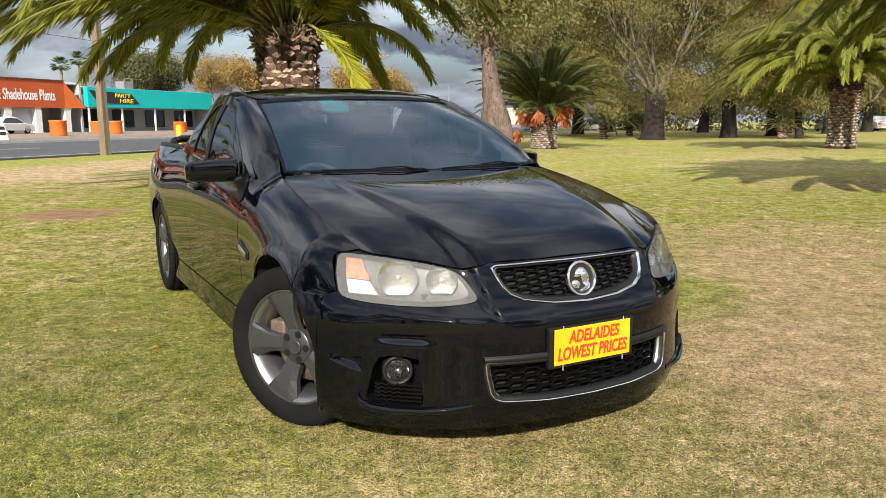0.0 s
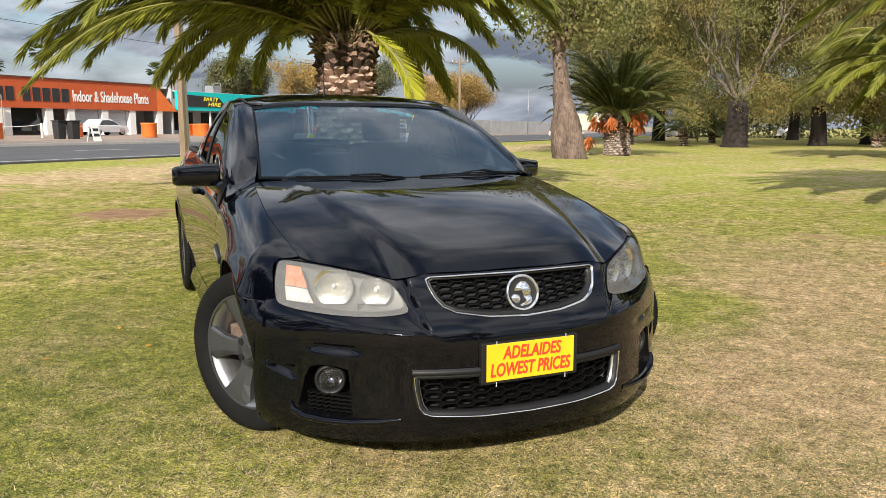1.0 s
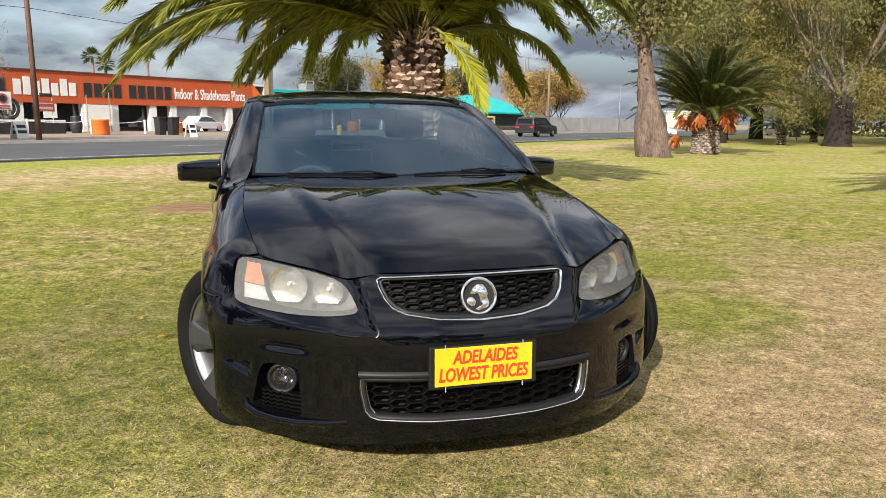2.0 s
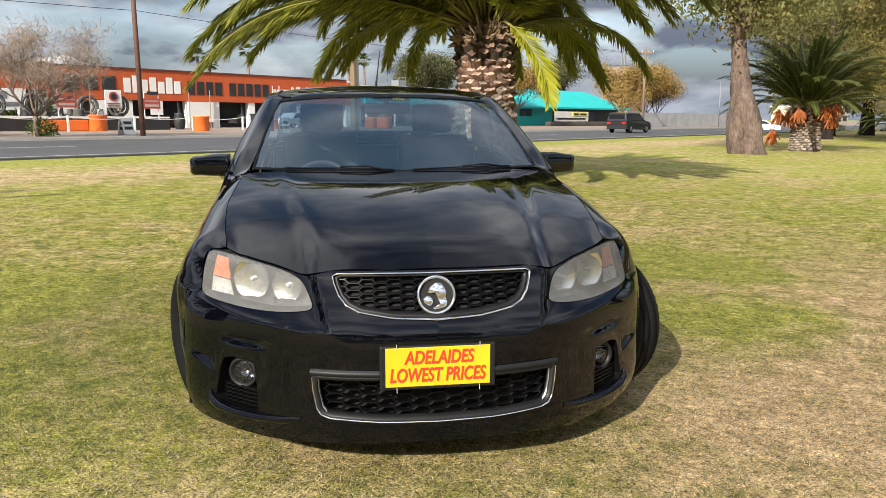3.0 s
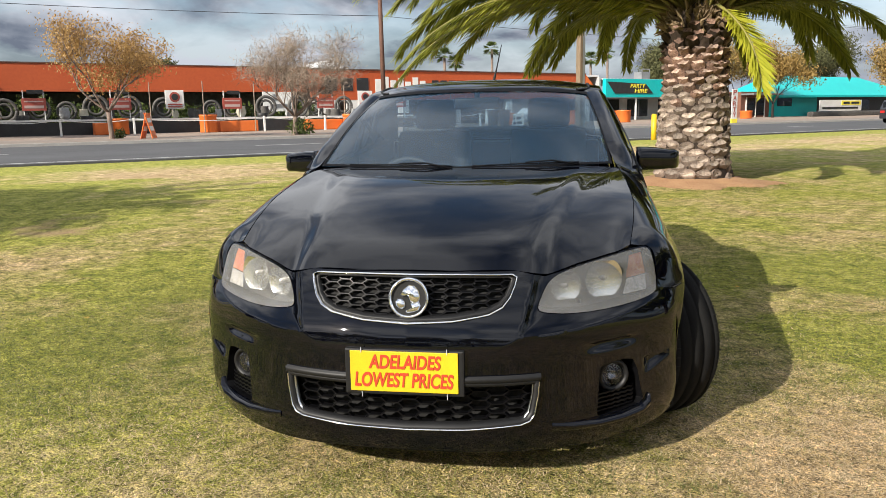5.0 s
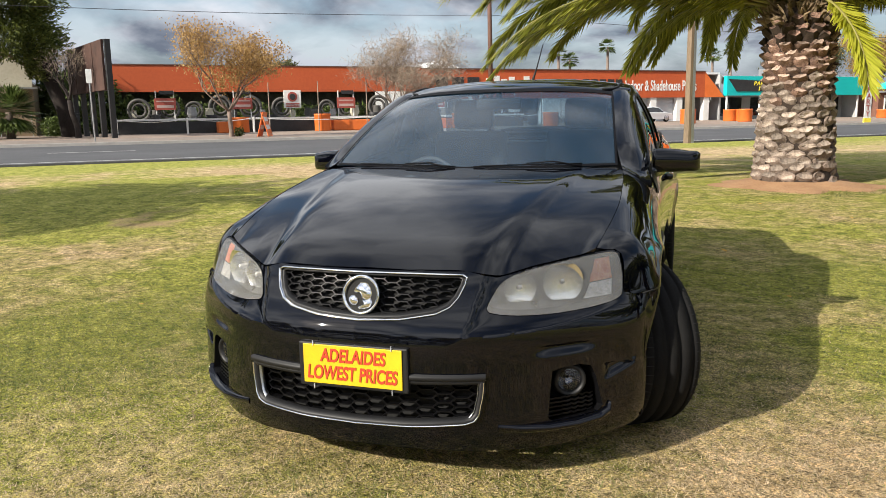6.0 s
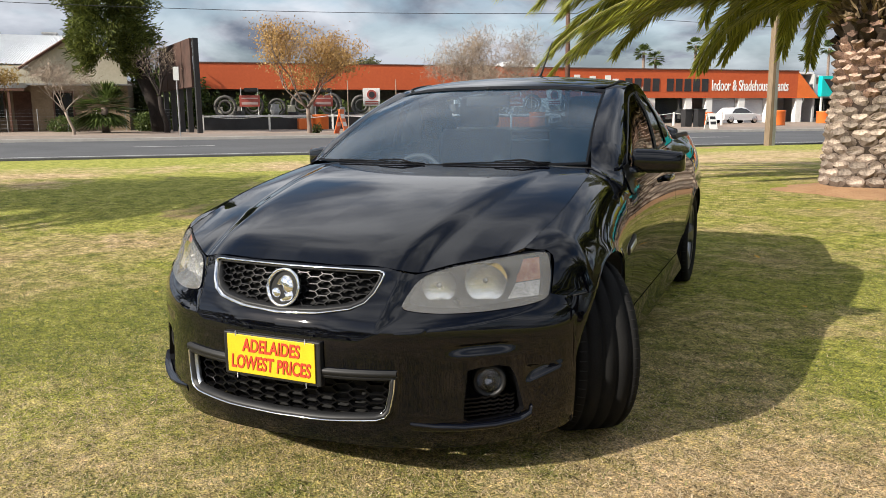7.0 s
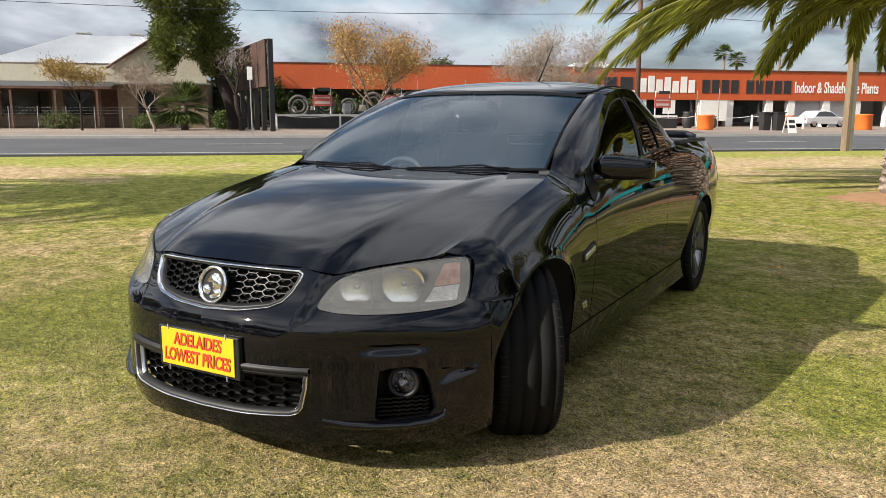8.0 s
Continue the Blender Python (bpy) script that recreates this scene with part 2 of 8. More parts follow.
BARK_DARK = surf("dark_bark", (0.007, 0.005, 0.004), (0.033, 0.023, 0.019), 3.0, 25.0, 0.95, 0.0, 0.6, depth=0.02, stretch=(1, 1, 0.4))
BARK_PALE = surf("pale_branch", (0.16, 0.125, 0.098), (0.34, 0.28, 0.225), 3.0, 25.0, 0.9, 0.0, 0.3)
FROND = leafy("palm_frond_leaf", (0.095, 0.118, 0.019), (0.38, 0.385, 0.065), 0.34, 0.46)
FROND_DARK = leafy("palm_frond_deep_green", (0.035, 0.052, 0.014), (0.15, 0.17, 0.045), 0.42, 0.35)
FROND_YELLOW = leafy("palm_frond_yellowing", (0.40, 0.42, 0.04), (0.60, 0.58, 0.08), 0.45, 0.5)
FROND_DRY = leafy("palm_frond_dry", (0.11, 0.075, 0.042), (0.34, 0.25, 0.15), 0.8, 0.2)
RACHIS = plain("palm_stalk", (0.22, 0.20, 0.06), 0.5)
TWIG = leafy("bare_twig", (0.19, 0.145, 0.105), (0.36, 0.285, 0.22), 0.8, 0.1)
GUMLEAF = leafy("gum_leaf", (0.165, 0.172, 0.062), (0.268, 0.262, 0.104), 0.8, 0.50, (1.20, 0.95, 0.85), 0.32)
GUMLEAF_B = leafy("gum_leaf_brown", (0.185, 0.170, 0.070), (0.300, 0.262, 0.110), 0.8, 0.50, (0.8, 1.0, 0.8), 0.32)
AUTUMN = leafy("autumn_leaf", (0.26, 0.150, 0.052), (0.56, 0.37, 0.15), 0.6, 0.4)
GOLDEN = leafy("golden_leaf", (0.20, 0.13, 0.04), (0.44, 0.30, 0.10), 0.6, 0.4)
CONIFER = leafy("conifer_leaf", (0.034, 0.052, 0.010), (0.165, 0.185, 0.036), 0.6, 0.25)
FARLEAF = leafy("far_tree_leaf", (0.050, 0.056, 0.024), (0.150, 0.150, 0.066), 0.8, 0.3)
SHRUB = leafy("shrub_leaf", (0.03, 0.05, 0.012), (0.12, 0.16, 0.04), 0.5, 0.3)
FRUIT = surf("orange_date_stalks", (0.20, 0.046, 0.006), (0.42, 0.118, 0.016), 6.0, 30.0, 0.6)
ORANGE = surf("orange_painted_wall", (0.42, 0.072, 0.018), (0.51, 0.098, 0.025), 0.3, 5.0, 0.6)
ORANGE_POT = surf("orange_pot_paint", (0.62, 0.13, 0.02), (0.75, 0.18, 0.035), 1.5, 20.0, 0.5)
TEAL = surf("teal_painted_metal", (0.0, 0.42, 0.42), (0.005, 0.50, 0.49), 0.5, 6.0, 0.45, stretch=(1, 1, 1))
WHITEP = surf("white_paint", (0.66, 0.65, 0.62), (0.80, 0.79, 0.76), 0.9, 12.0, 0.65)
GREYW = surf("grey_render", (0.28, 0.28, 0.28), (0.42, 0.42, 0.42), 0.7, 9.0, 0.8)
DOORGREY = surf("roller_door_grey", (0.36, 0.38, 0.41), (0.50, 0.52, 0.55), 0.5, 8.0, 0.5)
BLACKP = surf("black_paintwork", (0.012, 0.012, 0.013), (0.03, 0.03, 0.032), 2.0, 30.0, 0.55)
WOODPOLE = surf("weathered_pole", (0.12, 0.085, 0.055), (0.24, 0.175, 0.115), 1.2, 14.0, 0.9, 0.0, 0.4, stretch=(3, 3, 0.3))
# rusty sheet, darkened in colour for the billboard's shaded side
DARKRUST = surf("shaded_rusted_sheet", (0.030, 0.015, 0.011), (0.085, 0.042, 0.030), 1.2, 14.0, 0.8, 0.1)
RUST = surf("rusty_steel", (0.07, 0.032, 0.022), (0.15, 0.075, 0.05), 2.0, 20.0, 0.75, 0.1)
STEEL = surf("galvanised_steel", (0.26, 0.265, 0.27), (0.38, 0.385, 0.39), 2.0, 30.0, 0.45, 0.7, 0.1)
CREAM = surf("cream_weatherboard", (0.40, 0.37, 0.28), (0.52, 0.48, 0.38), 0.7, 10.0, 0.75)
SANDST = surf("house_sandstone", (0.17, 0.12, 0.075), (0.30, 0.225, 0.145), 1.2, 10.0, 0.85)
IRON = surf("corrugated_iron", (0.62, 0.63, 0.64), (0.76, 0.77, 0.78), 0.4, 6.0, 0.5, 0.0, 0.1)
GLASSD = plain("dark_shop_glass", (0.012, 0.014, 0.017), 0.06, 0.0, 0.0, 0.6)
CARWHITE = plain("white_car_paint", (0.72, 0.73, 0.74), 0.3, 0.0, 1.0)
CARBLACK = plain("charcoal_car_paint", (0.015, 0.016, 0.02), 0.3, 0.0, 1.0)
CARGREY = plain("grey_car_paint", (0.2, 0.21, 0.22), 0.3, 0.3, 1.0)
BRICKR = surf("red_brick_wall", (0.12, 0.05, 0.034), (0.21, 0.10, 0.066), 2.0, 12.0, 0.85)
FADEDRED = plain("faded_red_print", (0.36, 0.075, 0.055), 0.6)
PINKISH = plain("faded_pale_print", (0.50, 0.36, 0.33), 0.6)
STONE = surf("grey_cast_stone", (0.04, 0.038, 0.036), (0.125, 0.118, 0.108), 2.0, 20.0, 0.85)
# grey-green wall with the shelter's dimness put into its colour
DARKGREEN = surf("dim_shelter_wall", (0.05, 0.055, 0.046), (0.15, 0.15, 0.13), 0.5, 4.0, 0.9)
LEAFY = plain("fallen_leaf", (0.62, 0.33, 0.04), 0.7)

# ---- small mesh tools ----


def mesh_from(name, verts, faces, mat, smooth=True):
    me = bpy.data.meshes.new(name)
    me.from_pydata([tuple(map(float, v)) for v in verts], [], [tuple(map(int, f)) for f in faces])
    me.materials.append(mat)
    if smooth:
        me.polygons.foreach_set("use_smooth", [True] * len(me.polygons))
    me.update()
    return me


def put(name, verts, faces, mat, parent=None, label="", smooth=True, at=None):
    ob = new(name, mesh_from(name, verts, faces, mat, smooth))
    ob.parent = parent
    if at is not None:
        ob.matrix_basis = at
    if label:
        ob["label"] = label
    return ob


def thick(ob, depth):
    """Gives a panel its sheet thickness, with crisp rims."""
    ob.modifiers.new("thickness", "SOLIDIFY").thickness = depth
    ob.modifiers.new("crisp_rim", "EDGE_SPLIT").split_angle = radians(45)
    return ob


def part(name, bm, mat, parent, label="", smooth=False, at=None):
    me = bpy.data.meshes.new(name)
    bm.to_mesh(me)
    bm.free()
    me.materials.append(mat)
    if smooth:
        me.polygons.foreach_set("use_smooth", [True] * len(me.polygons))
    ob = new(name, me)
    ob.parent = parent
    if at is not None:
        ob.matrix_basis = at
    if label:
        ob["label"] = label
    return ob


def thing(name, m, label, category, group="", kind=""):
    ob = new(name)
    ob.empty_display_size = 0.2
    ob.matrix_basis = m
    return tagged(ob, label, category, group, kind)


def box(bm, x0, x1, y0, y1, z0, z1, bevel=0.0):
    r = bmesh.ops.create_cube(bm, size=1.0, matrix=Matrix.Translation(((x0 + x1) / 2, (y0 + y1) / 2, (z0 + z1) / 2)) @ Matrix.Diagonal((abs(x1 - x0), abs(y1 - y0), abs(z1 - z0), 1)))
    if bevel:
        es = list({e for v in r["verts"] for e in v.link_edges})
        bmesh.ops.bevel(bm, geom=es, offset=bevel, segments=2, affect="EDGES", profile=0.6)
    return bm


def boxes(*specs, bevel=0.0):
    bm = bmesh.new()
    for s in specs:
        box(bm, *s, bevel=bevel)
    return bm


def rod(bm, a, b, r0, r1=None, n=10):
    a, b = Vector(a), Vector(b)
    r1 = r0 if r1 is None else r1
    d = b - a
    m = Matrix.Translation((a + b) / 2) @ d.to_track_quat("Z", "Y").to_matrix().to_4x4()
    bmesh.ops.create_cone(bm, cap_ends=True, segments=n, radius1=r0, radius2=r1, depth=d.length, matrix=m)
    return bm


def lathe(profile, n=32, axis="z"):
    """A surface turned from (radius, height) pairs about an axis."""
    verts, faces = [], []
    k = len(profile)
    for i in range(n):
        a = 2 * math.pi * i / n
        for r, h in profile:
            p = (r * math.cos(a), r * math.sin(a), h)
            verts.append(p if axis == "z" else (p[2], p[0], p[1]))
    for i in range(n):
        j = (i + 1) % n
        for q in range(k - 1):
            faces.append((i * k + q, j * k + q, j * k + q + 1, i * k + q + 1))
    return verts, faces


def tube(path, radii, n=8):
    """A bent, tapering tube along a list of points."""
    P = [Vector(p) for p in path]
    verts, faces = [], []
    ref = Vector((0.3, 0.2, 1))
    for i, p in enumerate(P):
        d = (P[min(i + 1, len(P) - 1)] - P[max(i - 1, 0)]).normalized()
        s = d.cross(ref)
        if s.length < 1e-3:
            s = d.cross(Vector((1, 0, 0)))
        s.normalize()
        t = d.cross(s)
        for q in range(n):
            a = 2 * math.pi * q / n
            verts.append(p + (s * math.cos(a) + t * math.sin(a)) * radii[i])
    for i in range(len(P) - 1):
        for q in range(n):
            w = (q + 1) % n
            faces.append((i * n + q, i * n + w, (i + 1) * n + w, (i + 1) * n + q))
    faces.append(tuple(range(n - 1, -1, -1)))
    faces.append(tuple((len(P) - 1) * n + q for q in range(n)))
    return verts, faces


def joined(pieces):
    verts, faces = [], []
    for v, f in pieces:
        o = len(verts)
        verts += list(v)
        faces += [tuple(i + o for i in q) for q in f]
    return verts, faces


def within(poly, P):
    P = np.asarray(P)
    x, y = P[..., 0], P[..., 1]
    res = np.zeros(x.shape, bool)
    n = len(poly)
    for i in range(n):
        (x0, y0), (x1, y1) = poly[i], poly[(i + 1) % n]
        c = (y0 > y) != (y1 > y)
        with np.errstate(divide="ignore", invalid="ignore"):
            res ^= c & (x < (x1 - x0) * (y - y0) / ((y1 - y0) or 1e-12) + x0)
    return res


def nearest(poly, p):
    best, bd = None, 1e9
    for i in range(len(poly)):
        a, b = np.array(poly[i]), np.array(poly[(i + 1) % len(poly)])
        ab = b - a
        t = np.clip(np.dot(p - a, ab) / max(np.dot(ab, ab), 1e-12), 0, 1)
        q = a + t * ab
        d = np.sum((q - p) ** 2)
        if d < bd:
            bd, best = d, q
    return best


def sheet(S, us, vs, keep=None, cuts=()):
    """A grid on the surface S(u, v), kept inside one outline and open inside others; its rims follow the outlines."""
    us, vs = np.asarray(us), np.asarray(vs)
    nu, nv = len(us), len(vs)
    UV = np.stack(np.meshgrid(us, vs, indexing="ij"), -1).astype(float)
    mid = (UV[:-1, :-1] + UV[1:, 1:]) / 2
    live = np.ones(mid.shape[:2], bool)
    polys = []
    if keep is not None:
        k = within(keep, mid)
        live &= k
        polys.append((keep, k))
    for c in cuts:
        k = ~within(c, mid)
        live &= k
        polys.append((c, k))
    for poly, k in polys:
        rim = []
        for i in range(nu):
            for j in range(nv):
                near = [(a, b) for a in (i - 1, i) for b in (j - 1, j) if 0 <= a < nu - 1 and 0 <= b < nv - 1]
                s = [bool(k[a, b]) for a, b in near]
                if any(live[a, b] for a, b in near) and (not all(s)):
                    UV[i, j] = nearest(poly, UV[i, j])
                    rim.append((i, j))
        for i0, corner in enumerate(poly):
            a, b = np.array(poly[i0 - 1]) - corner, np.array(poly[(i0 + 1) % len(poly)]) - corner
            if np.dot(a, b) / (np.linalg.norm(a) * np.linalg.norm(b) + 1e-9) > -0.8 and rim:
                q = min(rim, key=lambda ij: np.sum((UV[ij] - corner) ** 2))
                UV[q] = corner
    index, verts, faces = {}, [], []

    def vid(i, j):
        if (i, j) not in index:
            index[i, j] = len(verts)
            verts.append(S(*UV[i, j]))
        return index[i, j]
    for i in range(nu - 1):
        for j in range(nv - 1):
            if live[i, j]:
                faces.append((vid(i, j), vid(i + 1, j), vid(i + 1, j + 1), vid(i, j + 1)))
    return verts, faces


def flip_x(vf):
    v, f = vf
    return [(-p[0], p[1], p[2]) for p in v], [tuple(reversed(q)) for q in f]


def curve(table):
    """A smooth curve through rows (key, values...), as a function of the key."""
    T = np.array(table, float)
    k, vals = T[:, 0], T[:, 1:]
    m = np.zeros_like(vals)
    d = np.diff(vals, axis=0) / np.diff(k)[:, None]
    m[1:-1] = (d[:-1] + d[1:]) / 2
    m[1:-1][(d[:-1] * d[1:]) <= 0] = 0
    m[0], m[-1] = d[0], d[-1]

    def f(x):
        i = int(np.clip(np.searchsorted(k, x) - 1, 0, len(k) - 2))
        h = k[i + 1] - k[i]
        t = min(max((x - k[i]) / h, 0.0), 1.0)
        r = (2 * t**3 - 3 * t**2 + 1) * vals[i] + (t**3 - 2 * t**2 + t) * h * m[i] + (-2 * t**3 + 3 * t**2) * vals[i + 1] + (t**3 - t**2) * h * m[i + 1]
        return r if len(r) > 1 else float(r[0])
    return f


def smooth01(a, b, x):
    t = min(max((x - a) / (b - a), 0.0), 1.0)
    return t * t * (3 - 2 * t)


def lettering(name, body, mat, height, width, parent, at, depth=0.002, shear=0.0, label="", bold=0.012):
    """Raised words in the built-in font, fitted to a width and height, in the local x-z plane."""
    cu = bpy.data.curves.new(name, "FONT")
    cu.body, cu.align_x, cu.align_y, cu.extrude, cu.shear, cu.offset = body, "LEFT", "BOTTOM_BASELINE", 0.02, shear, bold
    tmp = bpy.data.objects.new(name, cu)
    scene.collection.objects.link(tmp)
    me = bpy.data.meshes.new_from_object(tmp.evaluated_get(bpy.context.evaluated_depsgraph_get()))
    bpy.data.objects.remove(tmp)
    co = np.array([v.co[:] for v in me.vertices])
    lo, hi = co.min(0), co.max(0)
    co = (co - lo) / np.maximum(hi - lo, 1e-6)
    for v, c in zip(me.vertices, co):
        v.co = ((c[0] - 0.5) * width, -c[2] * depth, (c[1] - 0.5) * height)
    me.materials.clear()
    me.materials.append(mat)
    ob = new(name, me)
    ob.parent, ob.matrix_basis = parent, at
    if label:
        ob["label"] = label
    return ob

# ---- the plan: u runs along the street, v away from the lawn across it ----
UX, UY, VX, VY = 0.345, 0.9386, -0.9386, 0.345


def ground_z(v):
    return 0.01 * (v - 4) * smooth01(2.0, 8.0, v) if v > 2 else 0.0


def place(u, v, z=None):
    return Vector((u * UX + v * VX, u * UY + v * VY, ground_z(v) if z is None else z))


def street(u, v, z=None, turn=0.0):
    """A pose whose x runs along the street (u), y away from it (v)."""
    p = place(u, v, z)
    return Matrix.Translation(p) @ Matrix(((UX, VX, 0, 0), (UY, VY, 0, 0), (0, 0, 1, 0), (0, 0, 0, 1))) @ pose(0, 0, 0, 0, 0, turn)


ROAD_V0, ROAD_V1 = 22.6, 36.8


LUSH = ((-2.1, 2.5, 1.15), (-1.45, 4.2, 0.8), (-3.4, 4.3, 0.9), (1.5, 5.5, 0.9), (0.9, 7.4, 1.2), (-9.6, 5.0, 3.2), (-7.0, 4.6, 1.6), (-12.5, 7.5, 3.0))     # greener patches: x, y, reach


def lawn_material():
    m, nt, b = material("lawn")
    t = nt.nodes.new("ShaderNodeTexCoord")

    def noise_tex(scale, detail=5.0, rough=0.6, vec=None):
        n = nt.nodes.new("ShaderNodeTexNoise")
        n.inputs["Scale"].default_value, n.inputs["Detail"].default_value, n.inputs["Roughness"].default_value = scale, detail, rough
        nt.links.new(vec or t.outputs["Object"], n.inputs["Vector"])
        return n.outputs["Fac"]

    def ramp(fac, stops):
        r = nt.nodes.new("ShaderNodeValToRGB")
        while len(r.color_ramp.elements) < len(stops):
            r.color_ramp.elements.new(0.5)
        for e, (p, c) in zip(r.color_ramp.elements, stops):
            e.position, e.color = p, rgb(c)
        nt.links.new(fac, r.inputs["Fac"])
        return r.outputs["Color"]

    def mix(fac, a, bb, kind="MIX"):
        n = nt.nodes.new("ShaderNodeMix")
        n.data_type, n.blend_type = "RGBA", kind
        for sock, v in (("Factor", fac), ("A", a), ("B", bb)):
            if isinstance(v, float):
                n.inputs[sock].default_value = v
            else:
                nt.links.new(v, n.inputs[sock])
        return n.outputs["Result"]
    def math_node(op, a, bb, clamp=False):
        n = nt.nodes.new("ShaderNodeMath")
        n.operation, n.use_clamp = op, clamp
        for i, v in enumerate((a, bb)):
            if isinstance(v, (int, float)):
                n.inputs[i].default_value = v
            else:
                nt.links.new(v, n.inputs[i])
        return n.outputs[0]
    big = noise_tex(0.15, 4.0, 0.6)
    mid = noise_tex(0.85, 6.0, 0.68)
    clump = noise_tex(5.5, 5.0, 0.7)
    fine = noise_tex(24.0, 4.0, 0.7)
    tiny = noise_tex(95.0, 3.0, 0.65)
    # worn straw strip that runs beside the street, and greener grass at the road's edge
    sp = nt.nodes.new("ShaderNodeSeparateXYZ")
    nt.links.new(t.outputs["Object"], sp.inputs[0])
    across = math_node("ADD", math_node("MULTIPLY", sp.outputs[0], VX), math_node("MULTIPLY", sp.outputs[1], VY))
    across = math_node("ADD", across, math_node("MULTIPLY", mid, 3.0))
    worn = math_node("SUBTRACT", 1.0, math_node("ABSOLUTE", math_node("DIVIDE", math_node("SUBTRACT", across, 17.0), 3.2), 0.0), True)
    edge = math_node("MULTIPLY", math_node("SUBTRACT", across, 19.6), 0.6, True)
    near = math_node("SUBTRACT", 1.0, math_node("ABSOLUTE", math_node("DIVIDE", math_node("SUBTRACT", across, -0.6), 4.2), 0.0), True)
    gone = nt.nodes.new("ShaderNodeVectorMath")
    gone.operation = "DISTANCE"
    gone.inputs[1].default_value = (1.2, 2.4, 0.0)
    nt.links.new(t.outputs["Object"], gone.inputs[0])
    near = math_node("MULTIPLY", near, math_node("SUBTRACT", 1.6, math_node("MULTIPLY", gone.outputs["Value"], 0.17), True))
    dry = math_node("ADD", math_node("ADD", math_node("MULTIPLY", big, 0.9), math_node("MULTIPLY", mid, 1.25)), math_node("MULTIPLY", clump, 0.65))
    dry = math_node("ADD", dry, math_node("MULTIPLY", worn, 0.30))
    dry = math_node("ADD", dry, math_node("MULTIPLY", near, 0.40))
    dry = math_node("SUBTRACT", dry, math_node("MULTIPLY", edge, 0.35))
    for lx, ly, lr in LUSH:
        far = nt.nodes.new("ShaderNodeVectorMath")
        far.operation = "DISTANCE"
        far.inputs[1].default_value = (lx, ly, 0.0)
        nt.links.new(t.outputs["Object"], far.inputs[0])
        lush = math_node("SUBTRACT", 1.0, math_node("DIVIDE", math_node("ADD", far.outputs["Value"], math_node("MULTIPLY", math_node("SUBTRACT", mid, 0.5), 1.6)), lr), True)
        dry = math_node("SUBTRACT", dry, math_node("MULTIPLY", lush, 0.55))
    factor = nt.nodes.new("ShaderNodeMapRange")
    factor.inputs["From Min"].default_value, factor.inputs["From Max"].default_value = 1.30, 1.70
    nt.links.new(dry, factor.inputs["Value"])
    green = ramp(clump, [(0.30, (0.107, 0.141, 0.023)), (0.50, (0.279, 0.286, 0.059)), (0.72, (0.453, 0.426, 0.133))])
    straw = ramp(clump, [(0.30, (0.220, 0.158, 0.081)), (0.52, (0.448, 0.334, 0.195)), (0.72, (0.678, 0.529, 0.349))])
    base = mix(factor.outputs["Result"], green, straw)
    speck = ramp(fine, [(0.33, (0.30, 0.30, 0.26)), (0.46, (0.84, 0.84, 0.80)), (0.64, (1.50, 1.44, 1.30))])
    # denser, more even grass away from the parking place
    even = math_node("MULTIPLY", math_node("SUBTRACT", gone.outputs["Value"], 8.0), 0.09, True)
    coarse = math_node("SUBTRACT", 1.0, math_node("MULTIPLY", even, 0.62))
    base = mix(coarse, base, speck, "MULTIPLY")
    speck2 = ramp(tiny, [(0.36, (0.30, 0.29, 0.26)), (0.62, (1.50, 1.48, 1.42))])
    base = mix(coarse, base, speck2, "MULTIPLY")
    bare = ramp(noise_tex(0.33, 4.0, 0.55), [(0.64, (0, 0, 0)), (0.70, (1, 1, 1))])
    earth = ramp(fine, [(0.3, (0.24, 0.15, 0.085)), (0.7, (0.44, 0.31, 0.18))])
    base = mix(bare, base, earth)
    # one worn patch of brown earth beyond the car
    spot = nt.nodes.new("ShaderNodeVectorMath")
    spot.operation = "DISTANCE"
    spot.inputs[1].default_value = (-5.2, 10.5, 0.0)
    nt.links.new(t.outputs["Object"], spot.inputs[0])
    reach = math_node("ADD", spot.outputs["Value"], math_node("MULTIPLY", math_node("SUBTRACT", noise_tex(2.6, 5.0, 0.65), 0.5), 1.5))
    soil = ramp(clump, [(0.3, (0.19, 0.105, 0.060)), (0.7, (0.40, 0.25, 0.155))])
    worn_spot = math_node("MULTIPLY", math_node("SUBTRACT", 0.78, reach), 4.0, True)
    base = mix(worn_spot, base, soil)
    nt.links.new(base, b.inputs["Base Color"])
    b.inputs["Roughness"].default_value, b.inputs["Specular IOR Level"].default_value = 0.9, 0.15
    ad = nt.nodes.new("ShaderNodeMath")
    ad.operation = "ADD"
    nt.links.new(fine, ad.inputs[0])
    nt.links.new(tiny, ad.inputs[1])
    bp = nt.nodes.new("ShaderNodeBump")
    bp.inputs["Strength"].default_value, bp.inputs["Distance"].default_value = 0.85, 0.028
    nt.links.new(ad.outputs[0], bp.inputs["Height"])
    nt.links.new(math_node("MULTIPLY", coarse, 0.85), bp.inputs["Strength"])
    nt.links.new(bp.outputs[0], b.inputs["Normal"])
    return m


LAWN = lawn_material()
uu = sorted({*np.linspace(-900, -60, 8), *np.linspace(-60, 140, 81), *np.linspace(140, 1500, 10)})
vv = sorted({*np.linspace(-1500, -80, 8), *np.linspace(-80, 0, 33), *np.linspace(0, 90, 61), *np.linspace(90, 900, 8)})
gv, gf = [], []
for u in uu:
    for v in vv:
        p = place(u, v)
        if -40 < u < 70 and -40 < v < 22 and not (-3 < v < 12 and -3 < u < 9):
            p.z += 0.03 * (noise.noise(Vector((u * 0.12, v * 0.12, 0))))
        if ROAD_V0 - 0.2 < v:
            p.z -= 0.06
        gv.append(p)
nv_ = len(vv)
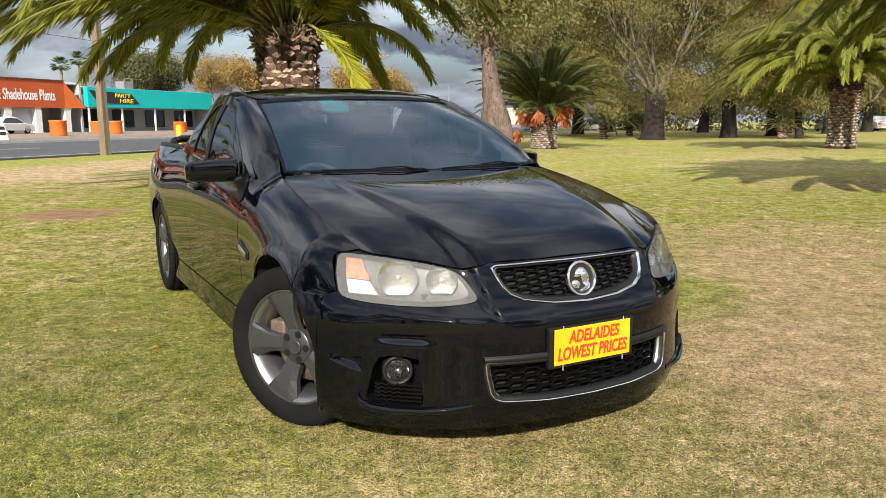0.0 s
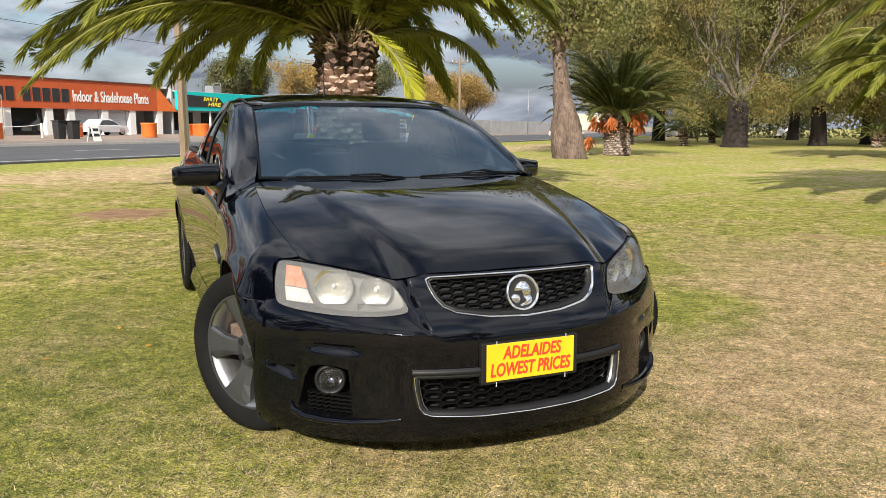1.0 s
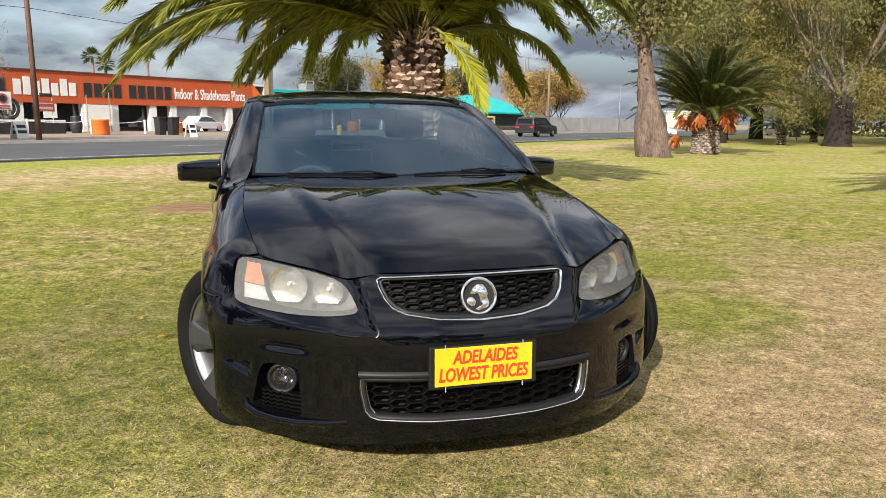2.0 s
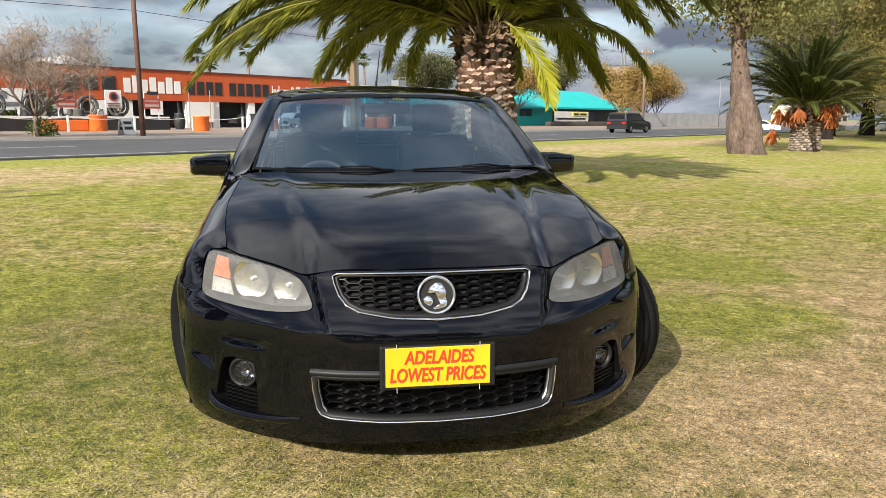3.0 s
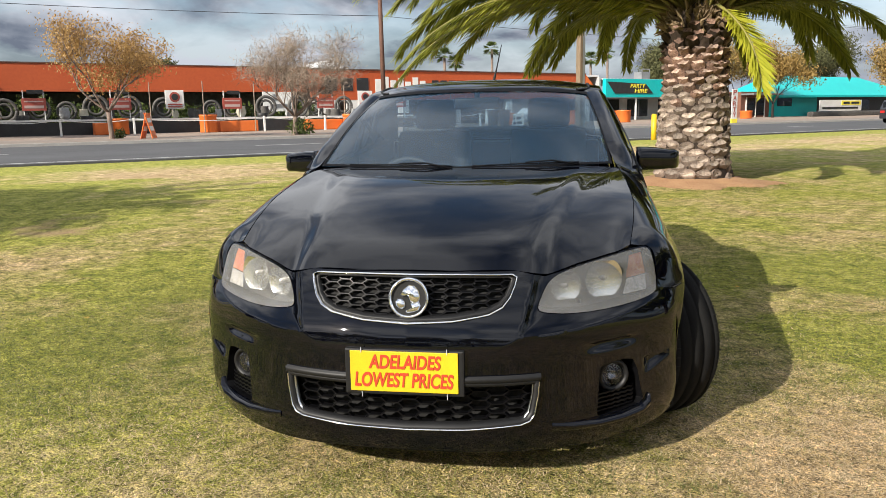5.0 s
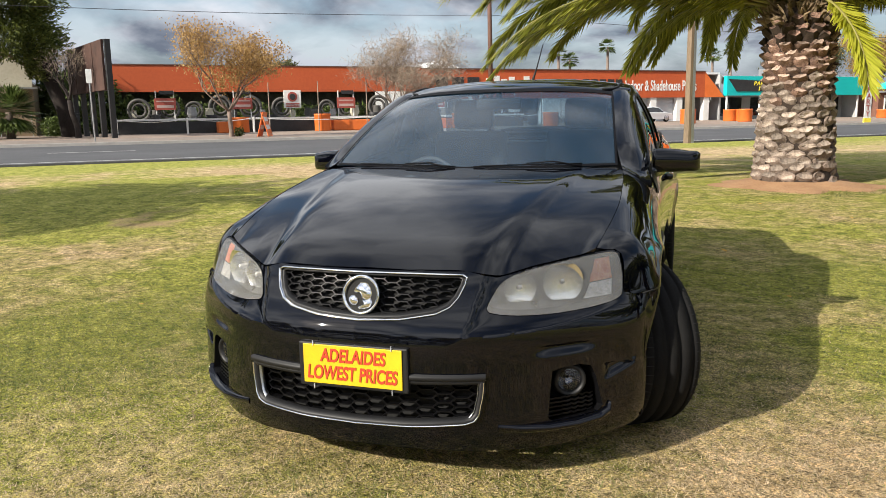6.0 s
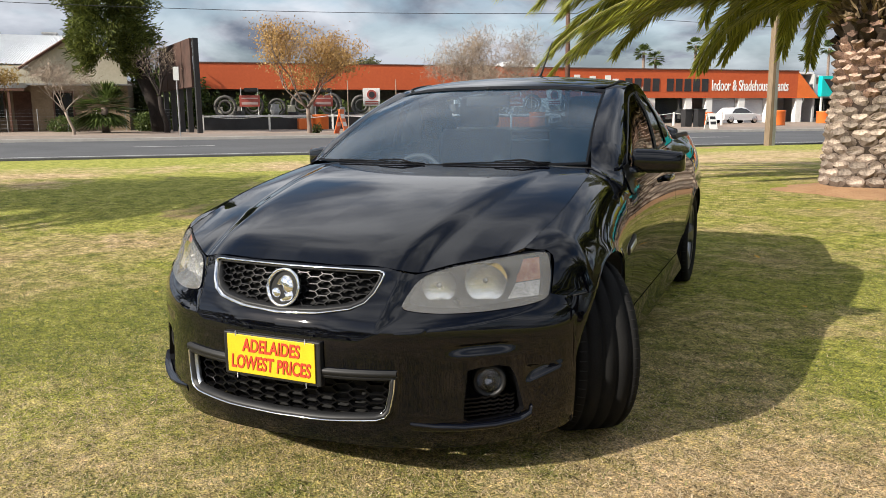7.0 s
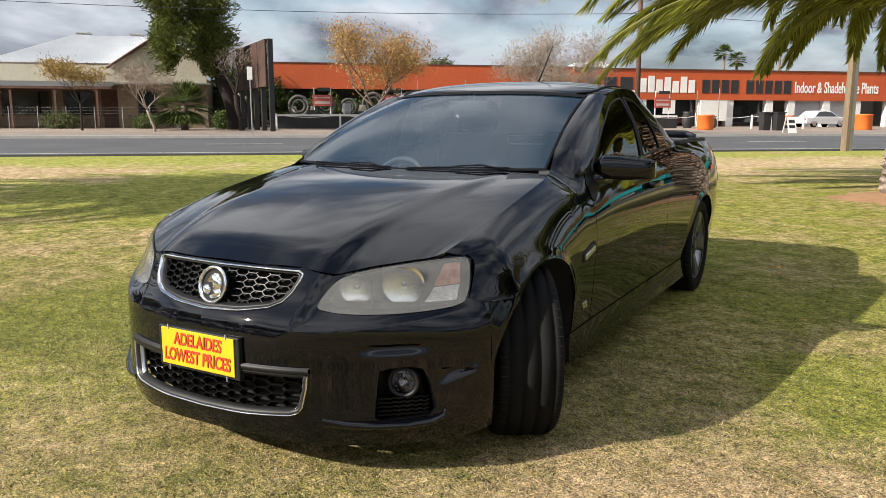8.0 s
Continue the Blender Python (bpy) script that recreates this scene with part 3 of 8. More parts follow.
gf = [(i * nv_ + j, (i + 1) * nv_ + j, (i + 1) * nv_ + j + 1, i * nv_ + j + 1) for i in range(len(uu) - 1) for j in range(nv_ - 1)]
put("ground", gv, [tuple(reversed(f)) for f in gf], LAWN)
tagged(bpy.data.objects["ground"], "mown park lawn, patchy green and straw-coloured", "lawn", kind="structure")


def strip(name, v0, v1, mat, label, cat, lift=0.0, thick=0.12, u0=-400, u1=900, n=90):
    verts, faces = [], []
    for i in range(n + 1):
        u = u0 + (u1 - u0) * i / n
        for v, dz in ((v0, -thick), (v0, 0.0), (v1, 0.0), (v1, -thick)):
            verts.append(place(u, v, ground_z(v) + lift + dz))
    for i in range(n):
        for q in range(3):
            faces.append((4 * i + q, 4 * i + 1 + q, 4 * i + 5 + q, 4 * i + 4 + q))
    return tagged(put(name, verts, faces, mat, smooth=False), label, cat, kind="structure")


strip("road", ROAD_V0, ROAD_V1, ASPHALT, "grey asphalt road with white lines", "road")
strip("kerb", ROAD_V1, ROAD_V1 + 0.3, KERB, "pale concrete kerb", "kerb", 0.13, 0.25)
strip("pavement", ROAD_V1 + 0.3, 43.0, CONCRETE, "brownish paved footpath beside the road", "pavement", 0.12, 0.25)
strip("forecourt", 43.0, 130.0, GRAVEL, "pale gravel forecourt", "forecourt", 0.10, 0.25)
strip("road_edge_line", ROAD_V0 + 0.5, ROAD_V0 + 0.62, LINE, "white edge line", "road marking", 0.006, 0.005)
for i in range(-6, 40):
    u = i * 12.0
    vv0 = 29.6
    q = [place(u, vv0, ground_z(vv0) + 0.006), place(u + 3, vv0, ground_z(vv0) + 0.006), place(u + 3, vv0 + 0.14, ground_z(vv0 + 0.14) + 0.006), place(u, vv0 + 0.14, ground_z(vv0 + 0.14) + 0.006)]
    tagged(put("lane_dash", [*q, *[p - Vector((0, 0, 0.004)) for p in q]], [(0, 3, 2, 1), (0, 1, 5, 4), (1, 2, 6, 5), (2, 3, 7, 6), (3, 0, 4, 7)], LINE, smooth=False), "short white dash between the road lanes", "road marking", "lane dashes", "structure")

# ---- the ute: x to its left, y to its tail, z up ----
ute = thing("ute", pose(0.551, 2.775, 0.0, 0, 0, 28.6), "glossy black two-door ute parked on the lawn, front wheels turned", "car")
AXLE_F, AXLE_R, HUB_Z, ARCH, ARCH_H = 0.885, 3.894, 0.338, 0.406, 0.374


def faired(table, spread, step=0.004):
    """A curve through rows (key, values...), eased so that no kink shows in its reflections."""
    f = curve(table)
    k0, k1 = table[0][0], table[-1][0]
    ks = np.arange(k0, k1 + step / 2, step)
    raw = np.array([np.atleast_1d(f(float(k))) for k in ks])
    pad = int(3 * spread / step)
    w = np.exp(-0.5 * (np.arange(-pad, pad + 1) * step / spread) ** 2)
    w /= w.sum()
    ends = np.concatenate([raw[0] - (raw[1] - raw[0]) * np.arange(pad, 0, -1)[:, None], raw, raw[-1] + (raw[-1] - raw[-2]) * np.arange(1, pad + 1)[:, None]])
    soft = np.stack([np.convolve(ends[:, c], w, "valid") for c in range(raw.shape[1])], 1)

    def g(x):
        r = [float(np.interp(x, ks, soft[:, c])) for c in range(soft.shape[1])]
        return r if len(r) > 1 else r[0]
    return g


NOSE = faired([(0, 0, -0.008), (0.2, 0.2, 0.0), (0.35, 0.35, 0.032), (0.43, 0.43, 0.062), (0.55, 0.54, 0.122), (0.68, 0.656, 0.208), (0.80, 0.755, 0.296), (0.92, 0.844, 0.382), (1.02, 0.904, 0.458), (1.10, 0.930, 0.53), (1.18, 0.940, 0.61)], 0.03)
BACK = faired([(0.08, 0.058), (0.12, 0.036), (0.15, 0.020), (0.18, 0.008), (0.21, 0.0), (0.25, -0.004), (0.30, -0.001), (0.40, 0.002), (0.48, 0.0), (0.53, 0.004), (0.56, 0.013), (0.59, 0.030), (0.62, 0.055), (0.66, 0.078), (0.70, 0.10), (0.735, 0.115), (0.765, 0.14), (0.82, 0.185)], 0.011)
SLIM = curve([(0.10, 0.965), (0.15, 0.985), (0.22, 0.998), (0.35, 1.002), (0.50, 1.0), (0.58, 0.998), (0.66, 0.99), (0.72, 0.984), (0.80, 0.97)])
# the fold under the headlight, from the cheek beside the grille out to the wing
FOLD = curve([(0.30, 0.546), (0.364, 0.547), (0.45, 0.549), (0.55, 0.556), (0.65, 0.566), (0.75, 0.583), (0.83, 0.606), (0.90, 0.640)])


def front(s, z, out=0.0):
    x, y = NOSE(abs(s))
    k = smooth01(0.60, 1.05, abs(s))
    x *= 1 + (SLIM(z) - 1) * k
    y += BACK(z)
    # hollow above the fold and outside the cheek ridge, which run out into the wing
    ridge = 0.364 + 0.25 * (z - 0.547)
    inside = min((z - FOLD(x)) * 1.0, (x - ridge) * 0.8)
    fade = 1 - smooth01(0.70, 0.86, x)
    y += 0.021 * (1 - math.exp(-max(inside, 0.0) / 0.016)) * fade
    y -= 0.007 * math.exp(-abs(inside) / (0.020 if inside > 0 else 0.034)) * fade * (1 - smooth01(0.66, 0.72, z))
    # hooded scoop above the fog lamp, and the notch beside it
    y += 0.017 * math.exp(-((abs(x) - 0.665) / 0.088) ** 4) * (smooth01(0.452, 0.488, z) - smooth01(0.490, 0.499, z))
    rise = 0.352 + 0.42 * (x - 0.80)
    y += 0.026 * smooth01(0.775, 0.80, x) * (1 - smooth01(0.865, 0.90, x)) * (smooth01(rise - 0.006, rise + 0.030, z) - smooth01(0.395, 0.402, z + 0.10 * (x - 0.83)))
    n = Vector((0.9 * smooth01(0.2, 1.1, abs(s)), -1 + 0.75 * smooth01(0.5, 1.15, abs(s)), 0.0)).normalized()
    x, y = x + n.x * out, y + n.y * out
    return (x if s >= 0 else -x, y, z)


S_TAB = [i * 0.01 for i in range(119)]
X_TAB = [NOSE(s)[0] for s in S_TAB]


def s_of(x):
    return math.copysign(float(np.interp(abs(x), X_TAB, S_TAB)), x)


def both(points):
    """Outline given for the left half, closed over the middle line."""
    return points + [(-x, z) for x, z in reversed(points) if x > 1e-6]


def outline(points):
    return [(s_of(x), z) for x, z in points]


GRILLE_UP = outline(both([(0, 0.735), (0.18, 0.736), (0.335, 0.733), (0.352, 0.724), (0.347, 0.70), (0.332, 0.662), (0.308, 0.632), (0.265, 0.612), (0.15, 0.594), (0, 0.586)]))
GRILLE_LOW = outline(both([(0, 0.405), (0.20, 0.405), (0.425, 0.405), (0.428, 0.36), (0.415, 0.285), (0.40, 0.262), (0.37, 0.252), (0.2, 0.242), (0, 0.238)]))
FOG = outline([(0.628, 0.408), (0.66, 0.416), (0.71, 0.418), (0.742, 0.408), (0.758, 0.37), (0.772, 0.30), (0.782, 0.258), (0.768, 0.240), (0.70, 0.232), (0.63, 0.234), (0.618, 0.245), (0.622, 0.33)])
HEAD = outline([(0.418, 0.617), (0.432, 0.655), (0.452, 0.695), (0.485, 0.718), (0.55, 0.737), (0.65, 0.753), (0.738, 0.763), (0.798, 0.767), (0.818, 0.757), (0.829, 0.70), (0.831, 0.64), (0.822, 0.620), (0.76, 0.606), (0.66, 0.598), (0.55, 0.598), (0.46, 0.606)])
for _ in range(2):       # corners rounded off
    HEAD = [q for a, b in zip(HEAD, HEAD[1:] + HEAD[:1]) for q in ((a[0] * 0.75 + b[0] * 0.25, a[1] * 0.75 + b[1] * 0.25), (a[0] * 0.25 + b[0] * 0.75, a[1] * 0.25 + b[1] * 0.75))]
hs, hz = (sum(q[k] for q in HEAD) / len(HEAD) for k in (0, 1))
HEAD = [(hs + (a - hs) * 1.012, hz + (b - hz) * 1.03) for a, b in HEAD]
TOP = [(0, 0.742), (0.35, 0.741), (0.40, 0.728), (0.44, 0.716), (0.47, 0.722), (0.55, 0.742), (0.65, 0.758), (0.738, 0.770), (0.802, 0.773), (0.825, 0.762), (0.836, 0.70), (0.838, 0.634), (0.875, 0.622)]
LIP = [(0.914, 0.176), (0.895, 0.158), (0.85, 0.142), (0.75, 0.134), (0.60, 0.136), (0.45, 0.146), (0.25, 0.156), (0, 0.158)]
HALF = outline(TOP + [(0.914, 0.620)] + LIP)
SKIRT = HALF + [(-s, z) for s, z in reversed(HALF[1:-1])]


def mirror_outline(p):
    return [(-s, z) for s, z in reversed(p)]


ALL_CUTS = [GRILLE_UP, GRILLE_LOW, FOG, mirror_outline(FOG), HEAD, mirror_outline(HEAD)]
us = [round(-1.17 + 0.0078 * i, 5) for i in range(301)]
vs = [0.10 + 0.0058 * i for i in range(120)]
bumper = put("front_bumper", *sheet(front, us, vs, SKIRT, ALL_CUTS), PAINT, ute, "glossy black front bumper with scratches")
thick(bumper, 0.006)


def band(poly, S, w_in, w_out, lift, mat, name, parent, label="", closed=True, span=None, drop=0.02):
    """A raised strip that follows an outline on a surface: w_in inside it and w_out outside."""
    P = [np.array(p) for p in poly]
    dense = []
    for i in range(len(P) if closed else len(P) - 1):
        a, b = P[i], P[(i + 1) % len(P)]
        k = max(1, int(np.linalg.norm(b - a) / 0.02))
        dense += [a + (b - a) * t / k for t in range(k)]
    if not closed:
        dense.append(P[-1])
    n = len(dense)
    area = sum(dense[i][0] * dense[(i + 1) % n][1] - dense[(i + 1) % n][0] * dense[i][1] for i in range(n))
    sg = 1 if area > 0 else -1
    verts, faces = [], []
    for i in range(n):
        a, b = dense[(i - 1) % n if closed else max(i - 1, 0)], dense[(i + 1) % n if closed else min(i + 1, n - 1)]
        d = (b - a) / (np.linalg.norm(b - a) + 1e-9)
        nrm = np.array([-d[1], d[0]]) * sg
        q0, q1 = dense[i] - nrm * w_out, dense[i] + nrm * w_in
        qa, qb = q0 + (q1 - q0) * 0.25, q0 + (q1 - q0) * 0.75
        verts += [S(*q0, -drop * 0.2), S(*qa, lift), S(*qb, lift), S(*q1, -drop)]
    m = n if closed else n - 1
    for i in range(m):
        j = (i + 1) % n
        for k in range(3):
            faces.append((i * 4 + k, j * 4 + k, j * 4 + k + 1, i * 4 + k + 1))
    return put(name, verts, faces, mat, parent, label)


def honeycomb(poly, cw, ch, bar, S, inset, thick):
    """Bars of a honeycomb with flat-topped long cells, cut to an outline on a surface."""
    xs = [p[0] for p in poly]
    zs = [p[1] for p in poly]
    edges = set()
    cols = int((max(xs) - min(xs)) / (cw * 0.75)) + 3
    rows = int((max(zs) - min(zs)) / ch) + 3
    x0, z0 = -cols // 2 * cw * 0.75, min(zs) - ch
    for i in range(cols + 2):
        for j in range(rows):
            cx, cz = x0 + i * cw * 0.75, z0 + j * ch + (ch / 2 if i % 2 else 0)
            k = [(cx + cw / 2 * math.copysign(1, math.cos(a)) * (1 if abs(math.cos(a)) > 0.9 else 0.5), cz + ch / 2 * (0 if abs(math.sin(a)) < 0.1 else math.copysign(1, math.sin(a)))) for a in (radians(60 * q) for q in range(6))]
            for q in range(6):
                a, b = k[q], k[(q + 1) % 6]
                key = tuple(sorted(((round(a[0], 4), round(a[1], 4)), (round(b[0], 4), round(b[1], 4)))))
                edges.add(key)
    pieces = []
    for a, b in sorted(edges):
        m = ((a[0] + b[0]) / 2, (a[1] + b[1]) / 2)
        if not within(poly, np.array([m]))[0]:
            continue
        a, b = np.array(a), np.array(b)
        d = (b - a) / np.linalg.norm(b - a)
        n = np.array([-d[1], d[0]]) * bar / 2
        q = [a - n, a + n, b + n, b - n]
        v = [S(*p, -inset) for p in q] + [S(*p, -inset - thick) for p in q]
        pieces.append((v, [(0, 1, 2, 3), (0, 4, 5, 1), (1, 5, 6, 2), (2, 6, 7, 3), (3, 7, 4, 0)]))
    return joined(pieces)


# upper grille
band(GRILLE_UP, front, 0.0040, 0.001, 0.006, CHROME, "grille_surround", ute, "bright chrome grille surround")
band([(s * 0.965, 0.662 + (z - 0.662) * 0.90) for s, z in GRILLE_UP], lambda s, z, o=0: front(s, z, o - 0.012), 0.010, 0.006, 0.006, TRIM, "grille_inner_frame", ute)
put("grille_mesh", *honeycomb(GRILLE_UP, 0.062, 0.0225, 0.0027, front, 0.020, 0.02), GLOSSB, ute, "black honeycomb grille", smooth=False)
# near-black sheet standing in for the shade behind the mesh
put("grille_shade_backing", *sheet(lambda s, z: front(s, z, -0.05), np.linspace(-0.36, 0.36, 25), np.linspace(0.52, 0.75, 12)), DARK, ute)
# lower grille
low_rim = [(s, z) for s, z in GRILLE_LOW]
band(low_rim, lambda s, z, o=0: front(s, z, o), 0.022, 0.004, 0.010, TRIM, "lower_grille_frame", ute)
LOW_U = outline([(-0.428, 0.395), (-0.425, 0.35), (-0.413, 0.285), (-0.398, 0.264), (-0.37, 0.254), (-0.2, 0.244), (0, 0.240), (0.2, 0.244), (0.37, 0.254), (0.398, 0.264), (0.413, 0.285), (0.425, 0.35), (0.428, 0.395)])
band(LOW_U, lambda s, z, o=0: front(s, z, o + 0.010), 0.0038, 0.0, 0.004, CHROME, "lower_grille_trim", ute, "chrome strip round the lower grille", closed=False)
band([(s * 0.955, 0.32 + (z - 0.32) * 0.86) for s, z in LOW_U], lambda s, z, o=0: front(s, z, o - 0.006), 0.003, 0.0, 0.003, SATIN, "lower_grille_inner_trim", ute, "", closed=False)
put("lower_grille_mesh", *honeycomb(GRILLE_LOW, 0.078, 0.030, 0.0042, front, 0.034, 0.022), GLOSSB, ute, "black honeycomb lower grille", smooth=False)
# near-black sheet for the shaded hollow behind the lower mesh
put("lower_grille_shade_backing", *sheet(lambda s, z: front(s, z, -0.09), np.linspace(-0.46, 0.46, 25), np.linspace(0.22, 0.42, 8)), DARK, ute)
bar_poly = outline([(-0.432, 0.396), (-0.432, 0.424), (0.432, 0.424), (0.432, 0.396)])
put("lower_grille_top_bar", *sheet(lambda s, z: front(s, z, 0.014 if 0.400 < z < 0.421 else -0.006), np.linspace(bar_poly[0][0], bar_poly[2][0], 41), [0.394, 0.399, 0.402, 0.410, 0.419, 0.422, 0.427]), TRIM, ute, "matt black bar above the lower grille")

# badge
bz, by = 0.662, front(0, 0.662)[1] - 0.004
ring_v, ring_f = lathe([(0.0635, -0.012), (0.068, 0.004), (0.066, 0.012), (0.0605, 0.013), (0.057, 0.006), (0.056, -0.004)], 48)
tilt = pose(0, by, bz, 90 - 14, 0, 0)
badge = put("badge", *lathe([(0.0001, 0.0), (0.03, 0.001), (0.0565, 0.0)], 40), DARK, ute, "round chrome badge with a plain raised relief", at=tilt)
put("badge_ring", ring_v, ring_f, CHROME, badge)
def relief(points, z, name):
    """A raised plain shape with sloping sides, from its outline."""
    n = len(points)
    cx, cy = sum(p[0] for p in points) / n, sum(p[1] for p in points) / n
    v = [(x, y, 0.001) for x, y in points] + [(cx + (x - cx) * 0.86, cy + (y - cy) * 0.86, z) for x, y in points] + [(cx, cy, z * 1.25)]
    f = [(i, (i + 1) % n, n + (i + 1) % n, n + i) for i in range(n)] + [(n + i, n + (i + 1) % n, 2 * n) for i in range(n)]
    put(name, v, f, CHROME, badge)


relief([(-0.030, 0.010), (-0.020, 0.030), (-0.002, 0.044), (0.018, 0.042), (0.032, 0.026), (0.038, 0.006), (0.034, -0.012), (0.022, -0.020), (0.006, -0.014), (0.000, 0.004), (-0.012, 0.012), (-0.022, 0.006)], 0.009, "badge_relief")
relief([(0.004, -0.014), (0.022, -0.018), (0.034, -0.010), (0.040, -0.024), (0.034, -0.040), (0.018, -0.046), (-0.004, -0.050), (-0.012, -0.044), (0.008, -0.036), (0.012, -0.026)], 0.007, "badge_relief")
relief([(-0.046 + 0.0, -0.012), (-0.036, -0.002), (-0.022, -0.002), (-0.012, -0.012), (-0.010, -0.026), (-0.018, -0.037), (-0.030, -0.036), (-0.042, -0.026)], 0.009, "badge_relief")

# number plate with a slogan card
pm = pose(-0.005, -0.014, 0.437, 0, 0, 0) @ Matrix.Diagonal((0.947, 1, 0.947, 1))
plate = part("plate_holder", boxes((-0.208, 0.208, -0.004, 0.022, -0.084, 0.078), bevel=0.006), TRIM, ute, "black plastic plate holder", at=pm)
part("plate_card", boxes((-0.188, 0.188, -0.009, -0.004, -0.071, 0.072), bevel=0.002), YELLOW, plate, "yellow card with red slanted capitals")
lettering("slogan_line", "ADELAIDES", REDINK, 0.050, 0.252, plate, pose(0.004, -0.0095, 0.036), shear=0.16, bold=0.022)
lettering("slogan_line", "LOWEST PRICES", REDINK, 0.052, 0.345, plate, pose(0.0, -0.0095, -0.028), shear=0.16, bold=0.022)
for x in (-0.148, 0.150):
    for z in (-0.092, 0.066):
        part("plate_tie", boxes((x - 0.001, x + 0.001, -0.0110, -0.008, z, z + 0.019)), DOORGREY, plate, "thin white cable tie")

# head and fog lamps, built for the left side and mirrored
for side in (1, -1):
    fl = (lambda vf: vf) if side > 0 else flip_x
    lamp = put("headlight", *fl(sheet(lambda s, z: front(s, z, 0.004), np.arange(0.40, 0.95, 0.014), np.arange(0.58, 0.79, 0.0095), HEAD)), LENS, ute, "hazed clear headlight with an orange indicator")
    shell = sheet(lambda s, z: front(s, z, -0.075), np.arange(0.38, 0.97, 0.03), np.arange(0.57, 0.80, 0.02), HEAD)
    put("lamp_housing", *fl(shell), HOUSING, lamp)
    # dark sheet added to fill the gap over the lens, like shade there
    gap = outline([(0.47, 0.722), (0.55, 0.744), (0.65, 0.760), (0.738, 0.773), (0.802, 0.777), (0.832, 0.764), (0.820, 0.752), (0.798, 0.760), (0.738, 0.757), (0.65, 0.745), (0.55, 0.728), (0.48, 0.708)])
    put("lamp_gap_fill", *fl(sheet(lambda s, z: front(s, z, -0.018), np.arange(0.42, 0.97, 0.007), np.arange(0.69, 0.79, 0.0045), gap)), DARK, lamp)
    rim_v, rim_f = [], []
    n = len(HEAD)
    for s, z in HEAD:
        rim_v += [front(s, z, 0.004), front(s, z, -0.075)]
    for i in range(n):
        j = (i + 1) % n
        rim_f.append((2 * i, 2 * j, 2 * j + 1, 2 * i + 1))
    put("lamp_rim", *fl((rim_v, rim_f)), TRIM, lamp, smooth=False)
    for x, z, r, cut in ((0.640, 0.684, 0.073, 0.062), (0.510, 0.676, 0.058, 0.047)):
        _, y, _ = front(s_of(x), z, -0.006)
        rings = [(0.010, 0.013), (r * 0.3, 0.0125), (r * 0.55, 0.010), (r * 0.8, 0.006), (r, 0.0)]
        bv, bf = lathe(rings, 40)
        # the bowls are cut off flat above and below
        bv = [(vx, max(-cut, min(cut, vy)), vz) for vx, vy, vz in bv]
        bowl = (bv, bf)
        m = pose(x * side, y + 0.012, z, -90, 0, 28 * side)
        b = put("reflector", *bowl, REFLECT, lamp, "bright lamp reflector bowl", at=m)
        put("bulb", *lathe([(0.0005, 0.0), (0.007, 0.002), (0.009, 0.008), (0.008, 0.014)], 14), CLEARP, b)
    ind = outline([(0.752, 0.745), (0.803, 0.750), (0.814, 0.680), (0.738, 0.672)])
    ind2 = outline([(0.738, 0.669), (0.814, 0.677), (0.814, 0.628), (0.722, 0.622)])
    put("indicator", *fl(sheet(lambda s, z: front(s, z, -0.02), np.arange(0.78, 0.93, 0.012), np.arange(0.66, 0.76, 0.009), ind)), AMBER, lamp, "orange indicator lens")
    put("side_marker", *fl(sheet(lambda s, z: front(s, z, -0.02), np.arange(0.76, 0.93, 0.012), np.arange(0.60, 0.70, 0.009), ind2)), CLEARP, lamp, "frosted side marker")
    # fog lamp pocket
    pv, pf = [], []
    for s, z in FOG:
        pv += [front(s, z, 0.0), front(s * 0.985, z, -0.10)]
    n = len(FOG)
    pf = [(2 * i, 2 * ((i + 1) % n), 2 * ((i + 1) % n) + 1, 2 * i + 1) for i in range(n)]
    pf.append(tuple(2 * i + 1 for i in range(n)))
    pocket = put("fog_lamp_pocket", *fl((pv, pf)), GLOSSB, ute, "black plastic fog lamp recess", smooth=False)
    cx, cy, cz = front(s_of(0.692), 0.354, -0.028)
    fm = pose(cx * side, cy, cz, -90, 0, 22 * side)
    fog = put("fog_lamp", *lathe([(0.058, 0.05), (0.058, 0.006), (0.054, -0.004), (0.046, -0.004), (0.041, 0.008)], 32), TRIM, ute, "round clear fog lamp", at=fm)
    put("fog_reflector", *lathe([(0.006, 0.042), (0.026, 0.034), (0.041, 0.010)], 28), FOGREF, fog)
    put("fog_glass", *lathe([(0.0005, -0.006), (0.022, -0.003), (0.042, 0.006)], 28), FOGLENS, fog)
    lou = []
    for i in range(5):
        z = 0.245 + i * 0.0145
        row = []
        for j in range(13):
            s = s_of(0.622) + (s_of(0.762) - s_of(0.622)) * j / 12
            zz = z + 0.003 * math.sin(j * 1.05 * math.pi)
            row += [front(s, zz - 0.003, -0.020), front(s, zz + 0.003, -0.020), front(s, zz + 0.003, -0.05), front(s, zz - 0.003, -0.05)]
        lou.append((row, [(4 * a + q, 4 * a + 4 + q, 4 * a + 4 + (q + 1) % 4, 4 * a + (q + 1) % 4) for a in range(12) for q in range(4)]))
    put("fog_louvre", *fl(joined(lou)), GLOSSB, ute, "wavy black louvres below the fog lamp", smooth=False)
    foil = outline([(0.800, 0.262), (0.795, 0.236), (0.765, 0.222), (0.70, 0.216), (0.62, 0.218), (0.54, 0.226), (0.47, 0.236)])
    fv, ff = [], []
    for i, (s, z) in enumerate(foil):
        w = [0.010, 0.018, 0.024, 0.026, 0.024, 0.015, 0.003][i]
